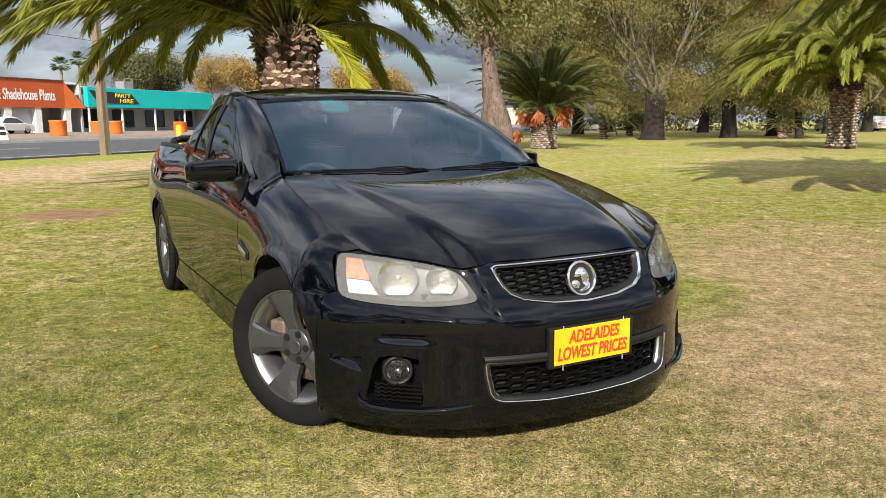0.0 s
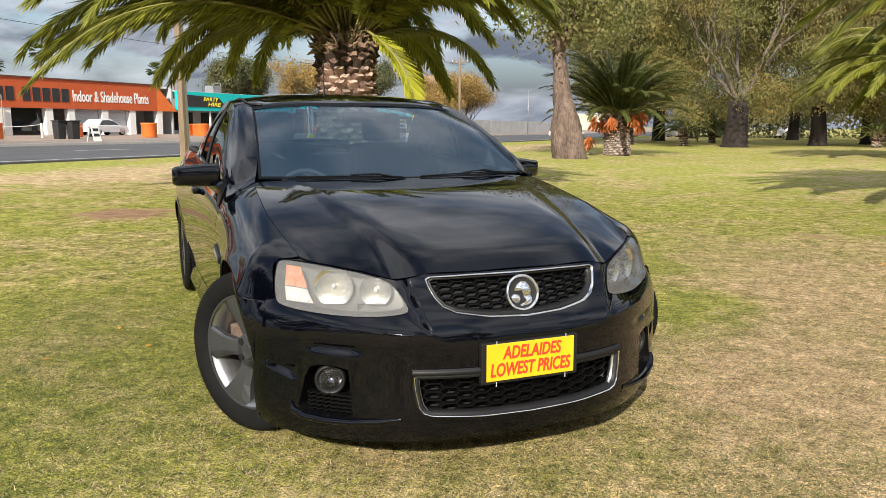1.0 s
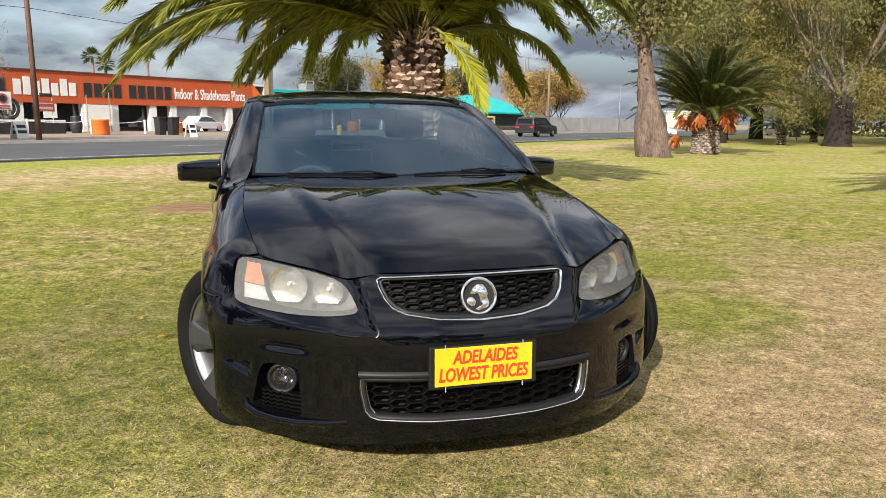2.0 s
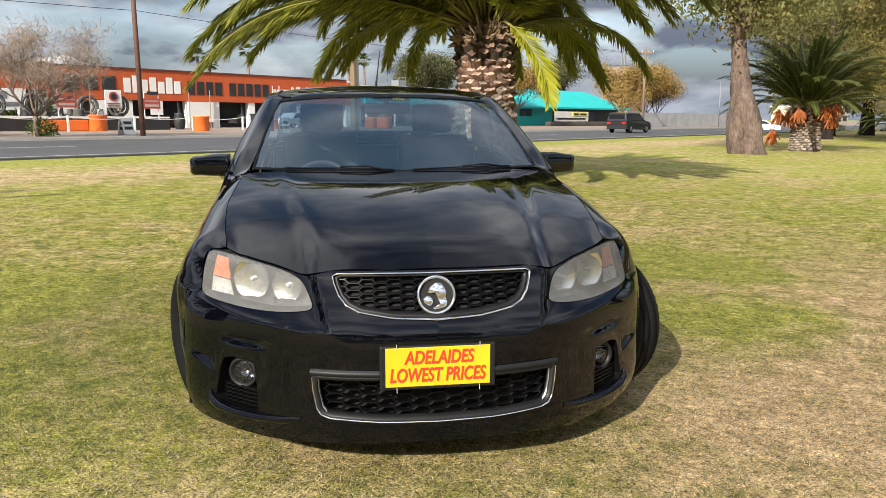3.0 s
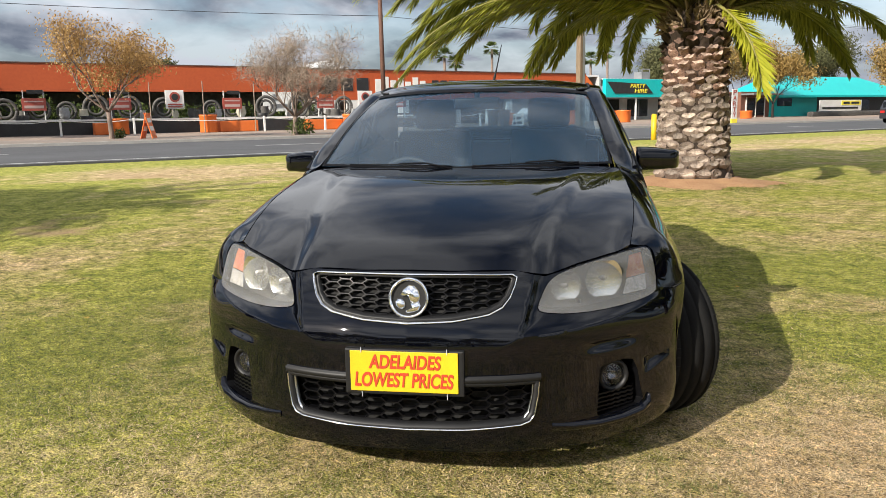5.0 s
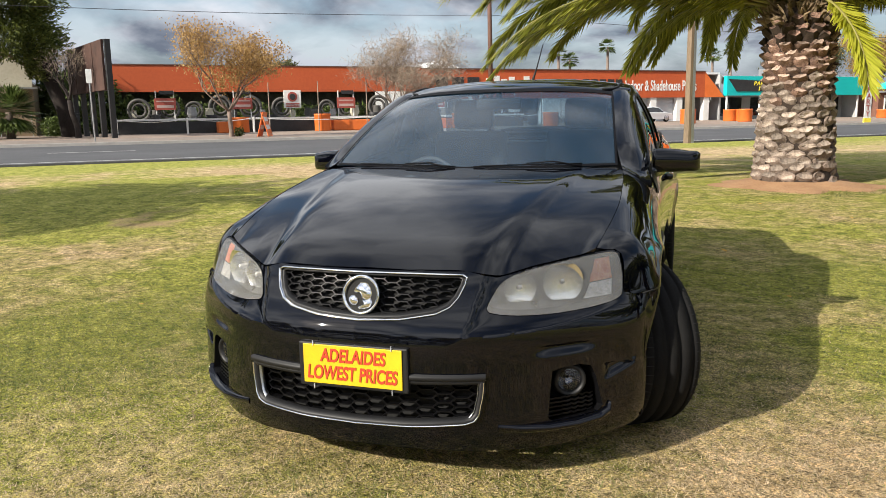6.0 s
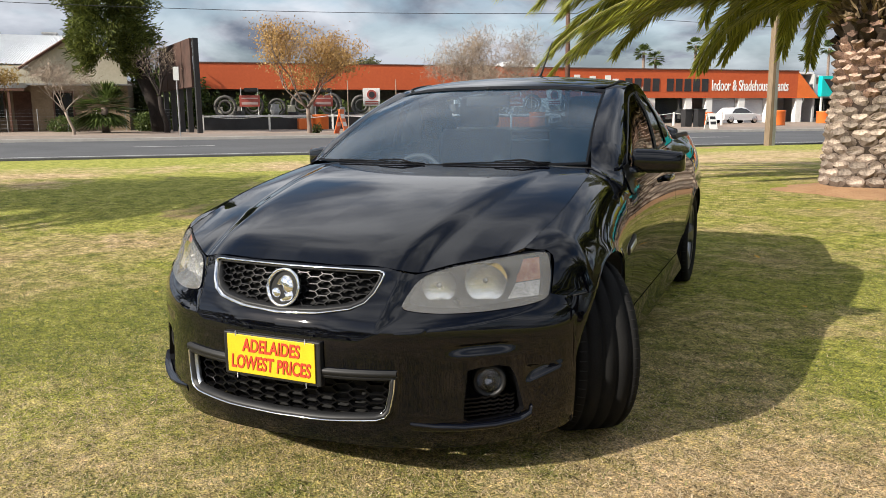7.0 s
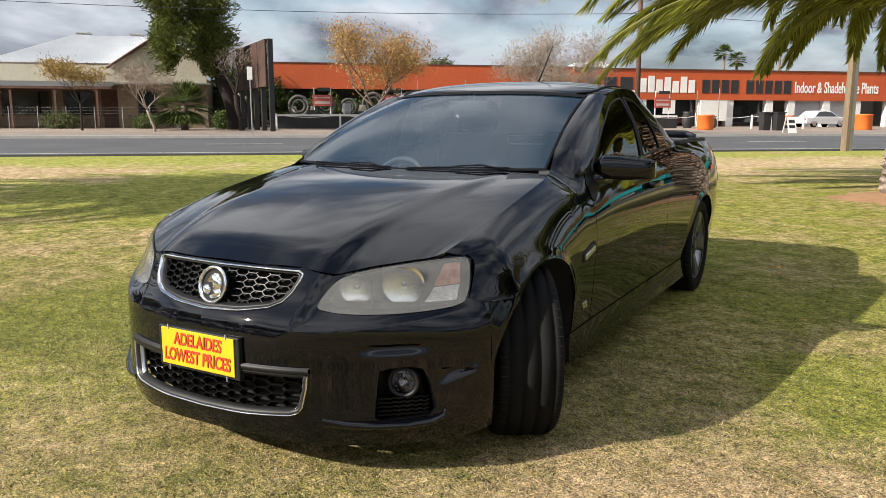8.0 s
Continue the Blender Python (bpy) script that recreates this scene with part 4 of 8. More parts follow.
        fv += [front(s, z + 0.010, 0.0), front(s, z + 0.006, w), front(s, z - 0.006, w), front(s, z - 0.022, 0.0)]
    ff = [(4 * i + q, 4 * i + 4 + q, 4 * i + 5 + q, 4 * i + 1 + q) for i in range(len(foil) - 1) for q in range(3)]
    put("bumper_foil", *fl((fv, ff)), PAINT, ute, "glossy black lip under the fog lamp")

# body side
# half sections of the body side, sill to upper edge: front wing, door, tail
SIDE_FRONT = {
    0.44: [(0.885, 0.17), (0.895, 0.28), (0.897, 0.42), (0.891, 0.54), (0.838, 0.64), (0.792, 0.70), (0.758, 0.750), (0.736, 0.784)],
    0.50: [(0.908, 0.17), (0.917, 0.28), (0.921, 0.42), (0.920, 0.54), (0.894, 0.64), (0.856, 0.706), (0.806, 0.764), (0.745, 0.801)],
    0.58: [(0.905, 0.17), (0.920, 0.28), (0.931, 0.42), (0.940, 0.54), (0.936, 0.640), (0.906, 0.728), (0.846, 0.797), (0.755, 0.825)],
    0.70: [(0.900, 0.17), (0.915, 0.28), (0.933, 0.42), (0.950, 0.56), (0.954, 0.650), (0.924, 0.742), (0.862, 0.814), (0.768, 0.857)],
    0.885: [(0.89, 0.17), (0.91, 0.28), (0.935, 0.42), (0.954, 0.56), (0.960, 0.675), (0.930, 0.768), (0.868, 0.843), (0.778, 0.904)],
    1.10: [(0.89, 0.17), (0.91, 0.28), (0.93, 0.42), (0.944, 0.56), (0.947, 0.685), (0.918, 0.790), (0.865, 0.880), (0.770, 0.949)],
}
SIDE_MID = {
    1.30: [(0.885, 0.17), (0.90, 0.28), (0.913, 0.42), (0.922, 0.56), (0.924, 0.70), (0.911, 0.812), (0.869, 0.908), (0.757, 0.986)],
    1.39: [(0.914, 0.175), (0.898, 0.28), (0.911, 0.42), (0.920, 0.56), (0.923, 0.70), (0.911, 0.816), (0.874, 0.920), (0.743, 1.002)],
    1.45: [(0.921, 0.18), (0.897, 0.28), (0.908, 0.42), (0.919, 0.56), (0.923, 0.70), (0.911, 0.818), (0.878, 0.920), (0.793, 0.994)],
    1.50: [(0.921, 0.18), (0.897, 0.28), (0.907, 0.42), (0.918, 0.56), (0.924, 0.70), (0.912, 0.82), (0.883, 0.918), (0.840, 0.982)],
    1.70: [(0.921, 0.18), (0.897, 0.28), (0.904, 0.42), (0.916, 0.56), (0.924, 0.70), (0.915, 0.82), (0.890, 0.92), (0.862, 0.976)],
    2.50: [(0.921, 0.18), (0.897, 0.28), (0.904, 0.42), (0.916, 0.56), (0.925, 0.70), (0.918, 0.83), (0.893, 0.95), (0.862, 1.022)],
}
SIDE_TAIL = {
    3.10: [(0.921, 0.18), (0.897, 0.28), (0.908, 0.42), (0.922, 0.56), (0.931, 0.70), (0.923, 0.84), (0.895, 0.98), (0.855, 1.06)],
    3.50: [(0.921, 0.18), (0.90, 0.28), (0.92, 0.42), (0.936, 0.56), (0.943, 0.70), (0.930, 0.85), (0.893, 0.99), (0.842, 1.078)],
    3.894: [(0.885, 0.17), (0.905, 0.28), (0.93, 0.42), (0.950, 0.57), (0.956, 0.72), (0.938, 0.86), (0.893, 1.0), (0.832, 1.084)],
    4.40: [(0.87, 0.20), (0.89, 0.30), (0.91, 0.42), (0.932, 0.56), (0.935, 0.72), (0.915, 0.86), (0.872, 1.0), (0.812, 1.082)],
    4.80: [(0.83, 0.24), (0.85, 0.32), (0.868, 0.44), (0.880, 0.57), (0.882, 0.72), (0.865, 0.87), (0.825, 1.0), (0.768, 1.078)],
    5.00: [(0.74, 0.28), (0.765, 0.36), (0.785, 0.46), (0.797, 0.58), (0.798, 0.72), (0.782, 0.87), (0.745, 0.99), (0.695, 1.062)],
}
SIDE = {**SIDE_FRONT, **SIDE_MID, **SIDE_TAIL}
SIDE_F = [curve([(y, *SIDE[y][k]) for y in sorted(SIDE)]) for k in range(8)]


def eased(f, spread=0.19):
    """The same line with its kinks eased out behind the headlight, as pressed steel lies."""
    ys = np.arange(0.44, 5.001, 0.02)
    raw = np.array([f(y) for y in ys])
    soft = []
    for i, y in enumerate(ys):
        w = np.exp(-0.5 * ((ys - y) / spread) ** 2)
        near = np.minimum(np.abs(ys - y), 1) <= min(y - 0.44, 5.0 - y) + 1e-6
        w = w * near
        soft.append((w[:, None] * raw).sum(0) / w.sum())
    soft = np.array(soft)
    k = np.clip((ys - 0.60) / 0.15, 0, 1)[:, None] * np.clip((4.9 - ys) / 0.2, 0, 1)[:, None]
    out = raw + (soft - raw) * k
    return lambda y: (float(np.interp(y, ys, out[:, 0])), float(np.interp(y, ys, out[:, 1])))


SIDE_F = [eased(f) for f in SIDE_F[:7]] + SIDE_F[7:]


def section(y, n=60):
    """The half section of the body side at y, from sill to upper edge, as (x, z) rows."""
    pts = np.array([f(y) for f in SIDE_F])
    f = faired([(k, *pts[k]) for k in range(8)], 0.32, 0.1)
    rows = np.array([f(7 * i / n) for i in range(n + 1)])
    # the wing's top leaves the bonnet nearly level before it turns down
    w = np.clip((7 * np.arange(n + 1) / n - 4.6) / 2.4, 0, 1)
    rows[:, 1] += 0.044 * w * w * (1 - w) * 1.7 * smooth01(0.50, 0.75, y) * (1 - smooth01(1.30, 1.50, y))
    return rows


def side_x(y, z):
    s = section(y)
    return float(np.interp(z, s[:, 1], s[:, 0]))


def arch_z(y):
    for c in (AXLE_F, AXLE_R):
        d = abs(y - c)
        if d < ARCH:
            return HUB_Z + ARCH_H * math.sqrt(1 - (d / ARCH) ** 2)
    return 0.0


def side_panel(y0, y1, lo, hi, n=26, step=0.03):
    ys = [y0]
    marks = [c + k for c in (AXLE_F, AXLE_R) for k in (-ARCH - 1e-3, -ARCH + 1e-4, -ARCH + 0.006, -ARCH + 0.016, ARCH - 0.016, ARCH - 0.006, ARCH - 1e-4, ARCH + 1e-3)]
    cnt = max(2, int((y1 - y0) / step))
    ys = sorted({round(v, 5) for v in [y0 + (y1 - y0) * i / cnt for i in range(cnt + 1)] + [m for m in marks if y0 < m < y1]})
    verts, faces = [], []
    for y in ys:
        s = section(y)
        top = min(hi, s[-1, 1])
        bot = max(lo(y) if callable(lo) else lo, arch_z(y), s[0, 1])
        if bot > top - 0.01:
            bot = top - 0.01
        L = np.r_[0, np.cumsum(np.hypot(*np.diff(s, axis=0).T))]
        l0, l1 = np.interp(bot, s[:, 1], L), np.interp(top, s[:, 1], L)
        for q in np.linspace(l0, l1, n):
            x, z = float(np.interp(q, L, s[:, 0])), float(np.interp(q, L, s[:, 1]))
            for c in (AXLE_F, AXLE_R):      # rolled lip round the wheel arch
                x += 0.010 * math.exp(-((math.hypot(y - c, (z - HUB_Z) * ARCH / ARCH_H) - ARCH) / 0.030) ** 2) * smooth01(0.40, 0.55, z)
            verts.append((x, y, z))
    for i in range(len(ys) - 1):
        for j in range(n - 1):
            faces.append((i * n + j, (i + 1) * n + j, (i + 1) * n + j + 1, i * n + j + 1))
    return verts, faces


DOOR0, DOOR1 = 1.555, 2.90
JOIN = 0.63      # where the wing's nose runs into its side


def wing(n=30, m=14):
    """A front wing: its side, and the nose that wraps it into the headlight's outer rim."""
    rim = [Vector(front(s_of(0.841), z)) for z in (0.626, 0.65, 0.68, 0.71, 0.735)] + [Vector(front(s_of(0.834), 0.757)), Vector(front(s_of(0.812), 0.774)), Vector(front(s_of(0.775), 0.777)), Vector((0.7385, 0.449, 0.786))]

    def along(pts, f):
        L = np.r_[0, np.cumsum([(b - a).length for a, b in zip(pts, pts[1:])])]
        return Vector([float(np.interp(f * L[-1], L, [p[k] for p in pts])) for k in range(3)])

    body, quads = side_panel(JOIN, DOOR0 - 0.004, lambda y: 0.315 if y > AXLE_F else 0.62, 2.0, n)
    end, past = [Vector(p) for p in body[:n]], [Vector(p) for p in body[n:2 * n]]
    verts, faces = [], []
    for i in range(m):
        t = i / m
        for j in range(n):
            f = j / (n - 1)
            a, b = along(rim, f), end[j]
            d = b - a
            out = (past[j] - b) / (past[j].y - b.y) * max(d.y, 0.02)
            lead = d * 0.9 + Vector((0.035, -0.012, 0.010)) * math.sin(math.pi * min(f * 1.15, 1.0))
            verts.append(tuple(a * (2 * t**3 - 3 * t**2 + 1) + lead * (t**3 - 2 * t**2 + t) + b * (3 * t**2 - 2 * t**3) + out * (t**3 - t**2)))
    faces = [(i * n + j, (i + 1) * n + j, (i + 1) * n + j + 1, i * n + j + 1) for i in range(m) for j in range(n - 1)]
    return verts + body, faces + [tuple(k + m * n for k in q) for q in quads]

for side in (1, -1):
    fl = (lambda vf: vf) if side > 0 else flip_x
    for name, args, lab in (("front_fender", (0, 0, 0, 0), ""), ("door", (DOOR0 + 0.003, DOOR1 - 0.003, 0.315, 2.0), "glossy black door"), ("sill", (1.27, 3.51, 0.16, 0.307), "black side skirt"), ("rear_quarter_panel", (DOOR1 + 0.003, 5.0, 0.315, 2.0), "")):
        if name == "front_fender":
            ob = put(name, *fl(wing()), PAINT, ute, lab)
            thick(put("bumper_end", *fl(side_panel(0.472, JOIN, 0.176, 0.617, n=18, step=0.015)), PAINT, ute), 0.006)
            gap = [Vector((side * (side_x(y, z) - 0.002), y, z)) for y, z in [(0.50, 0.6195), (0.54, 0.6195), (0.58, 0.6195), (JOIN - 0.02, 0.6195)]]
            # near-black line drawn for the shaded slit between wing and bumper
            put("panel_gap", *tube(gap, [0.0028] * len(gap), 6), DARK, ute)
        else:
            ob = put(name, *fl(side_panel(*args)), PAINT, ute, lab)
        thick(ob, 0.006)
        if name == "door":
            door = ob
    # door handle, vent, mirror
    hx = side_x(2.58, 0.885)
    bm = bmesh.new()
    box(bm, side * (hx - 0.005), side * (hx + 0.038), 2.47, 2.69, 0.865, 0.898, 0.012)
    part("door_handle", bm, PAINT, door, "black pull handle", smooth=True)
    vx = side_x(1.44, 0.657)
    bm = bmesh.new()
    box(bm, -0.010, 0.008, -0.085, 0.085, -0.024, 0.024, 0.008)
    vent = part("side_vent", bm, TRIM, ute, "fender vent with a silver repeater", at=pose(side * vx, 1.44, 0.657, 12, 0, 0), smooth=True)
    part("side_repeater", boxes((-0.013, 0.013, -0.068, 0.062, -0.017, 0.010), bevel=0.006), SATIN, vent, "silver side repeater", smooth=True)
    for q in range(2):
        ex = side_x(1.44, 0.41)
        part("side_emblem", boxes((-0.002, 0.004, -0.012, 0.012, -0.016, 0.016), bevel=0.002), CHROME, ute, "small chrome emblem bar", at=pose(side * ex, 1.43 + 0.034 * q, 0.405, 18, 0, 0))
    # wing mirror
    prof = []
    for i in range(13):
        t = i / 12
        x = 0.865 + 0.225 * t
        hh = 0.060 * (0.86 + 0.14 * math.sin(math.pi * min(1, t + 0.25))) * (1 - 0.22 * smooth01(0.90, 1.0, t))
        dd = 0.085 * (1 - 0.35 * t) * (1 - 0.5 * smooth01(0.88, 1.0, t))
        zc, yc = 1.008 + 0.012 * (1 - t), 1.80 + 0.105 * t
        ringp = []
        for q in range(20):
            a = 2 * math.pi * q / 20
            ca, sa = math.cos(a), math.sin(a)
            ringp.append((x, yc + dd * math.copysign(abs(ca) ** 0.6, ca) * (1.0 if ca < 0 else 0.55), zc + hh * math.copysign(abs(sa) ** 0.5, sa)))
        prof.append(ringp)
    mv = [p for r in prof for p in r]
    mf = [(20 * i + q, 20 * i + 20 + q, 20 * i + 20 + (q + 1) % 20, 20 * i + (q + 1) % 20) for i in range(12) for q in range(20)] + [tuple(range(20)), tuple(reversed([240 + q for q in range(20)]))]
    if side > 0:
        mf = [tuple(reversed(f)) for f in mf]
        mir = put("wing_mirror", mv, mf, PAINT, ute, "glossy black wing mirror")
    else:
        mir = put("wing_mirror", *flip_x((mv, [tuple(reversed(f)) for f in mf])), PAINT, ute, "glossy black wing mirror")
    part("mirror_glass", boxes((side * 0.885, side * 1.065, 1.912, 1.916, 0.965, 1.045)), CHROME, mir, at=pose(0, 0, 0))
    stalk = tube([(side * 0.83, 1.63, 0.955), (side * 0.86, 1.70, 0.962), (side * 0.90, 1.78, 0.968)], [0.034, 0.032, 0.028], 10)
    put("mirror_stalk", *stalk, PAINT, mir)

# bonnet
def lip(x, z):
    return (x, front(s_of(x), z)[1] + 0.003, z + 0.005)


LEAD = curve([(0, 0.128, 0.746), (0.2, 0.133, 0.745), (0.33, 0.150, 0.744), *[lip(x, float(np.interp(x, [p[0] for p in TOP], [p[1] for p in TOP]))) for x in (0.40, 0.45, 0.50, 0.55, 0.60, 0.65, 0.70)], (0.737, 0.446, 0.784)])
REAR = curve([(0, 1.250, 1.000), (0.4, 1.290, 1.004), (0.6, 1.345, 1.006), (0.737, 1.392, 1.002)])
EDGE = curve([(y, SIDE[y][7][0] - 0.0025, SIDE[y][7][1]) for y in sorted(SIDE) if y <= 1.40])


def hood(a, b):
    x0 = abs(a) * 0.737
    y0, z0 = LEAD(x0)
    y1, z1 = REAR(x0)
    y = y0 + (y1 - y0) * b
    ex, ez = EDGE(max(y, 0.44))
    x = a * (0.737 + (ex - 0.737) * smooth01(0.3, 1.0, abs(a)))
    soft = 0.744 + 0.040 * (x0 / 0.737) ** 2          # the lip without its dips beside the grille
    z0 = soft + (z0 - soft) * (1 - smooth01(0.0, 0.34, b))
    k = a * a
    rise = b + (0.56 * (1 - k) + 0.24 * k) * b * (1 - b) + (0.07 - 0.06 * k) * (1 - b) * (1 - math.exp(-b / 0.05))
    z = z0 + (z1 - z0) * rise
    fold = 0.385 + 0.17 * b           # edges of the raised middle, which spread towards the windscreen
    z += 0.011 * (1 - smooth01(fold - 0.012, fold + 0.075, abs(x))) * smooth01(0.0, 0.14, b) * (1 - 0.6 * smooth01(0.6, 1.0, b))
    z += 0.006 * smooth01(0.0, 0.08, b) * (1 - a * a)
    if y > 0.46:
        b1 = (y - 0.446) / (1.392 - 0.446)
        b1 = min(1.0, b1)
        rim = 0.784 + 0.218 * (b1 + 0.24 * b1 * (1 - b1) + 0.01 * (1 - b1))
        z += (ez - 0.001 - rim) * smooth01(0.5, 1.0, abs(a)) * smooth01(0.46, 0.6, y)
    return (x, y, z)


hb = [0, 0.006, 0.015, 0.03, 0.05, 0.075] + [0.1 + 0.9 * i / 30 for i in range(31)]
bonnet = put("bonnet", *sheet(hood, np.linspace(-1, 1, 129), hb), PAINT, ute, "glossy black bonnet reflecting sky and palm fronds")
thick(bonnet, 0.008)

# cowl and wipers
WS_BASE = curve([(0, 1.262, 1.002), (0.4, 1.302, 1.008), (0.6, 1.358, 1.013), (0.72, 1.412, 1.014)])
WS_TOP = curve([(0, 2.075, 1.402), (0.3, 2.105, 1.398), (0.5, 2.175, 1.388), (0.612, 2.245, 1.376)])


def screen(a, b):
    xb, xt = a * 0.72, a * 0.612
    yb, zb = WS_BASE(abs(xb))
    yt, zt = WS_TOP(abs(xt))
    k = math.sin(math.pi * b) * 0.030
    return (xb + (xt - xb) * b, yb + (yt - yb) * b - k * 0.55, zb + (zt - zb) * b + k)


put("windscreen", *sheet(screen, np.linspace(-1, 1, 33), np.linspace(0, 1, 17)), SCREEN, ute, "dark blue-tinted windscreen").visible_shadow = False
put("windscreen_seal", *joined([sheet(lambda a, b: tuple(np.array(screen(a, b)) + (0, -0.004, 0.004)), np.linspace(-1, 1, 33), [0.0, 0.01, 0.02]), sheet(lambda a, b: tuple(np.array(screen(a, b)) + (0, -0.004, 0.004)), np.linspace(-1, 1, 33), [0.94, 0.97, 1.0]), sheet(lambda a, b: tuple(np.array(screen(a, b)) + (0, -0.004, 0.004)), [0.986, 0.993, 1.0], np.linspace(0, 1, 17)), sheet(lambda a, b: tuple(np.array(screen(a, b)) + (0, -0.004, 0.004)), [-1.0, -0.993, -0.986], np.linspace(0, 1, 17))]), WIPER, ute)
cowl_v, cowl_f = sheet(lambda a, b: (a * 0.74, REAR(abs(a) * 0.737)[0] - 0.02 + b * 0.10, 0.985 - 0.004 * math.sin(3 * b)), np.linspace(-1, 1, 31), np.linspace(0, 1, 5))
put("cowl_panel", cowl_v, cowl_f, DARK, ute)
for x0, x1, b0, b1 in ((-0.03, -0.54, 0.016, 0.014), (0.55, 0.06, 0.018, 0.014)):
    pts = []
    for i in range(9):
        t = i / 8
        p = Vector(screen((x0 + (x1 - x0) * t) / 0.70, b0 + (b1 - b0) * t + 0.008 * math.sin(math.pi * t)))
        pts.append(p + Vector((0, -0.010, 0.008)))
    wiper = put("wiper", *tube(pts, [0.0035] * 9, 6), WIPER, ute, "black windscreen wiper resting on the glass")
    arm = [Vector(screen(x0 / 0.70 + 0.0, 0.0)) + Vector((0, -0.03, 0.006)), pts[2] + Vector((0, -0.004, 0.012)), pts[4] + Vector((0, -0.003, 0.006))]
    put("wiper_arm", *tube(arm, [0.005, 0.0045, 0.003], 6), WIPER, wiper)

# cabin
RAIL = curve([(1.44, 0.846, 0.972), (1.70, 0.812, 1.098), (2.00, 0.762, 1.246), (2.30, 0.706, 1.376), (2.56, 0.694, 1.422), (2.80, 0.690, 1.424), (3.02, 0.702, 1.365), (3.25, 0.742, 1.245), (3.50, 0.800, 1.105), (3.58, 0.825, 1.085)])


def cabin_side(y, h):
    s = section(y, 14)[-1]
    xr, zr = RAIL(y)
    bx, bz = s[0] - 0.006, s[1] - 0.004
    k = 0.022 * math.sin(math.pi * h) * smooth01(1.44, 1.9, y) * (1 - smooth01(3.1, 3.5, y))
    return (bx + (xr - bx) * h + k, y, bz + (zr - bz) * h + k * 0.25)


GLASS_D = [(1.66, 0.08), (2.50, 0.06), (2.505, 0.50), (2.47, 0.86), (2.28, 0.87), (2.0, 0.84), (1.80, 0.76), (1.69, 0.55)]
GLASS_Q = [(2.57, 0.06), (2.93, 0.08), (2.88, 0.36), (2.79, 0.66), (2.70, 0.80), (2.555, 0.86)]
ys, hs = np.arange(1.505, 3.585, 0.035), np.linspace(0, 1, 25)
for side in (1, -1):
    fl = (lambda vf: vf) if side > 0 else flip_x
    sh = put("cabin_side", *fl(sheet(cabin_side, ys, hs, None, [GLASS_D, GLASS_Q])), PAINT, ute, "black cabin pillars and sail panel")
    thick(sh, 0.015)
    for poly, nm in ((GLASS_D, "door_window"), (GLASS_Q, "quarter_window")):
        lo, hi = min(p[0] for p in poly), max(p[0] for p in poly)
        w = put(nm, *fl(sheet(lambda y, h: tuple(np.array(cabin_side(y, h)) - (0.004, 0, 0)), np.linspace(lo - 0.03, hi + 0.03, 26), np.linspace(0, 0.95, 22), poly)), TINT, ute, "dark tinted side window")
        band(poly, (lambda y, h, o=0.0, s=side: (s * (cabin_side(y, h)[0] + o), y, cabin_side(y, h)[2])), 0.0, 0.030, 0.004, TRIM, "window_seal", w, drop=0.004)
    # pillar between windscreen and side window
    pv, n = [], 19
    for i in range(n):
        t = i / (n - 1)
        inner = Vector(screen(1.0, t))
        y = 1.50 + (2.30 - 1.50) * t
        outer = Vector((RAIL(y)[0], y, RAIL(y)[1]))
        for q in range(5):
            u = q / 4
            bulge = Vector((0.010, -0.012, 0.012)) * math.sin(math.pi * u)
            pv.append(inner.lerp(outer, u) + bulge)
    pf = [(5 * i + q, 5 * i + q + 1, 5 * i + 6 + q, 5 * i + 5 + q) for i in range(4, n - 1) for q in range(4)]
    put("windscreen_pillar", *fl((pv, pf)), PAINT, ute)

    # foot of the pillar, which flows down into the wing
    def foot(u, v):
        ya = 1.372 + 0.03 * u
        sec, was = section(ya), section(ya - 0.03)
        k = int(round(60 - 9 * u))
        a, t0 = Vector((sec[k, 0], ya, sec[k, 1])), Vector((sec[k, 0] - was[k, 0], 0.03, sec[k, 1] - was[k, 1]))
        b, e = [Vector(pv[5 * i]).lerp(Vector(pv[5 * i + 4]), u) + Vector((0.010, -0.012, 0.012)) * math.sin(math.pi * u) for i in (4, 6)]
        gap = (b - a).length
        t1 = (e - b).normalized() * gap
        t0 = t0.normalized() * gap
        q = a * (2 * v**3 - 3 * v**2 + 1) + t0 * (v**3 - 2 * v**2 + v) + b * (3 * v**2 - 2 * v**3) + t1 * (v**3 - v**2)
        return tuple(q + Vector((0.001, -0.001, 0.002)))

    put("pillar_foot", *fl(sheet(foot, np.linspace(0, 1, 17), np.linspace(0, 1, 21))), PAINT, ute)
    # black triangle at the foot of the side window that carries the mirror
    tri = [(1.540, 0.89), (1.535, 0.955), (1.56, 1.00), (1.62, 1.012), (1.70, 1.0), (1.74, 0.962), (1.66, 0.930), (1.58, 0.872)]

    def mount(y, z, o=0.0):
        base = section(y)[-1]
        x = side_x(y, z) if z < base[1] else cabin_side(y, (z - base[1]) / max(RAIL(y)[1] - base[1], 0.02))[0]
        return (x + 0.006 + o, y, z)

    thick(put("mirror_mount", *fl(sheet(mount, np.arange(1.52, 1.76, 0.012), np.arange(0.86, 1.10, 0.012), tri)), GLOSSB, ute, "black plastic mirror mount"), 0.004)

ROOF_C = curve([(2.07, 1.404), (2.3, 1.448), (2.55, 1.474), (2.75, 1.482), (2.95, 1.474), (3.12, 1.452)])


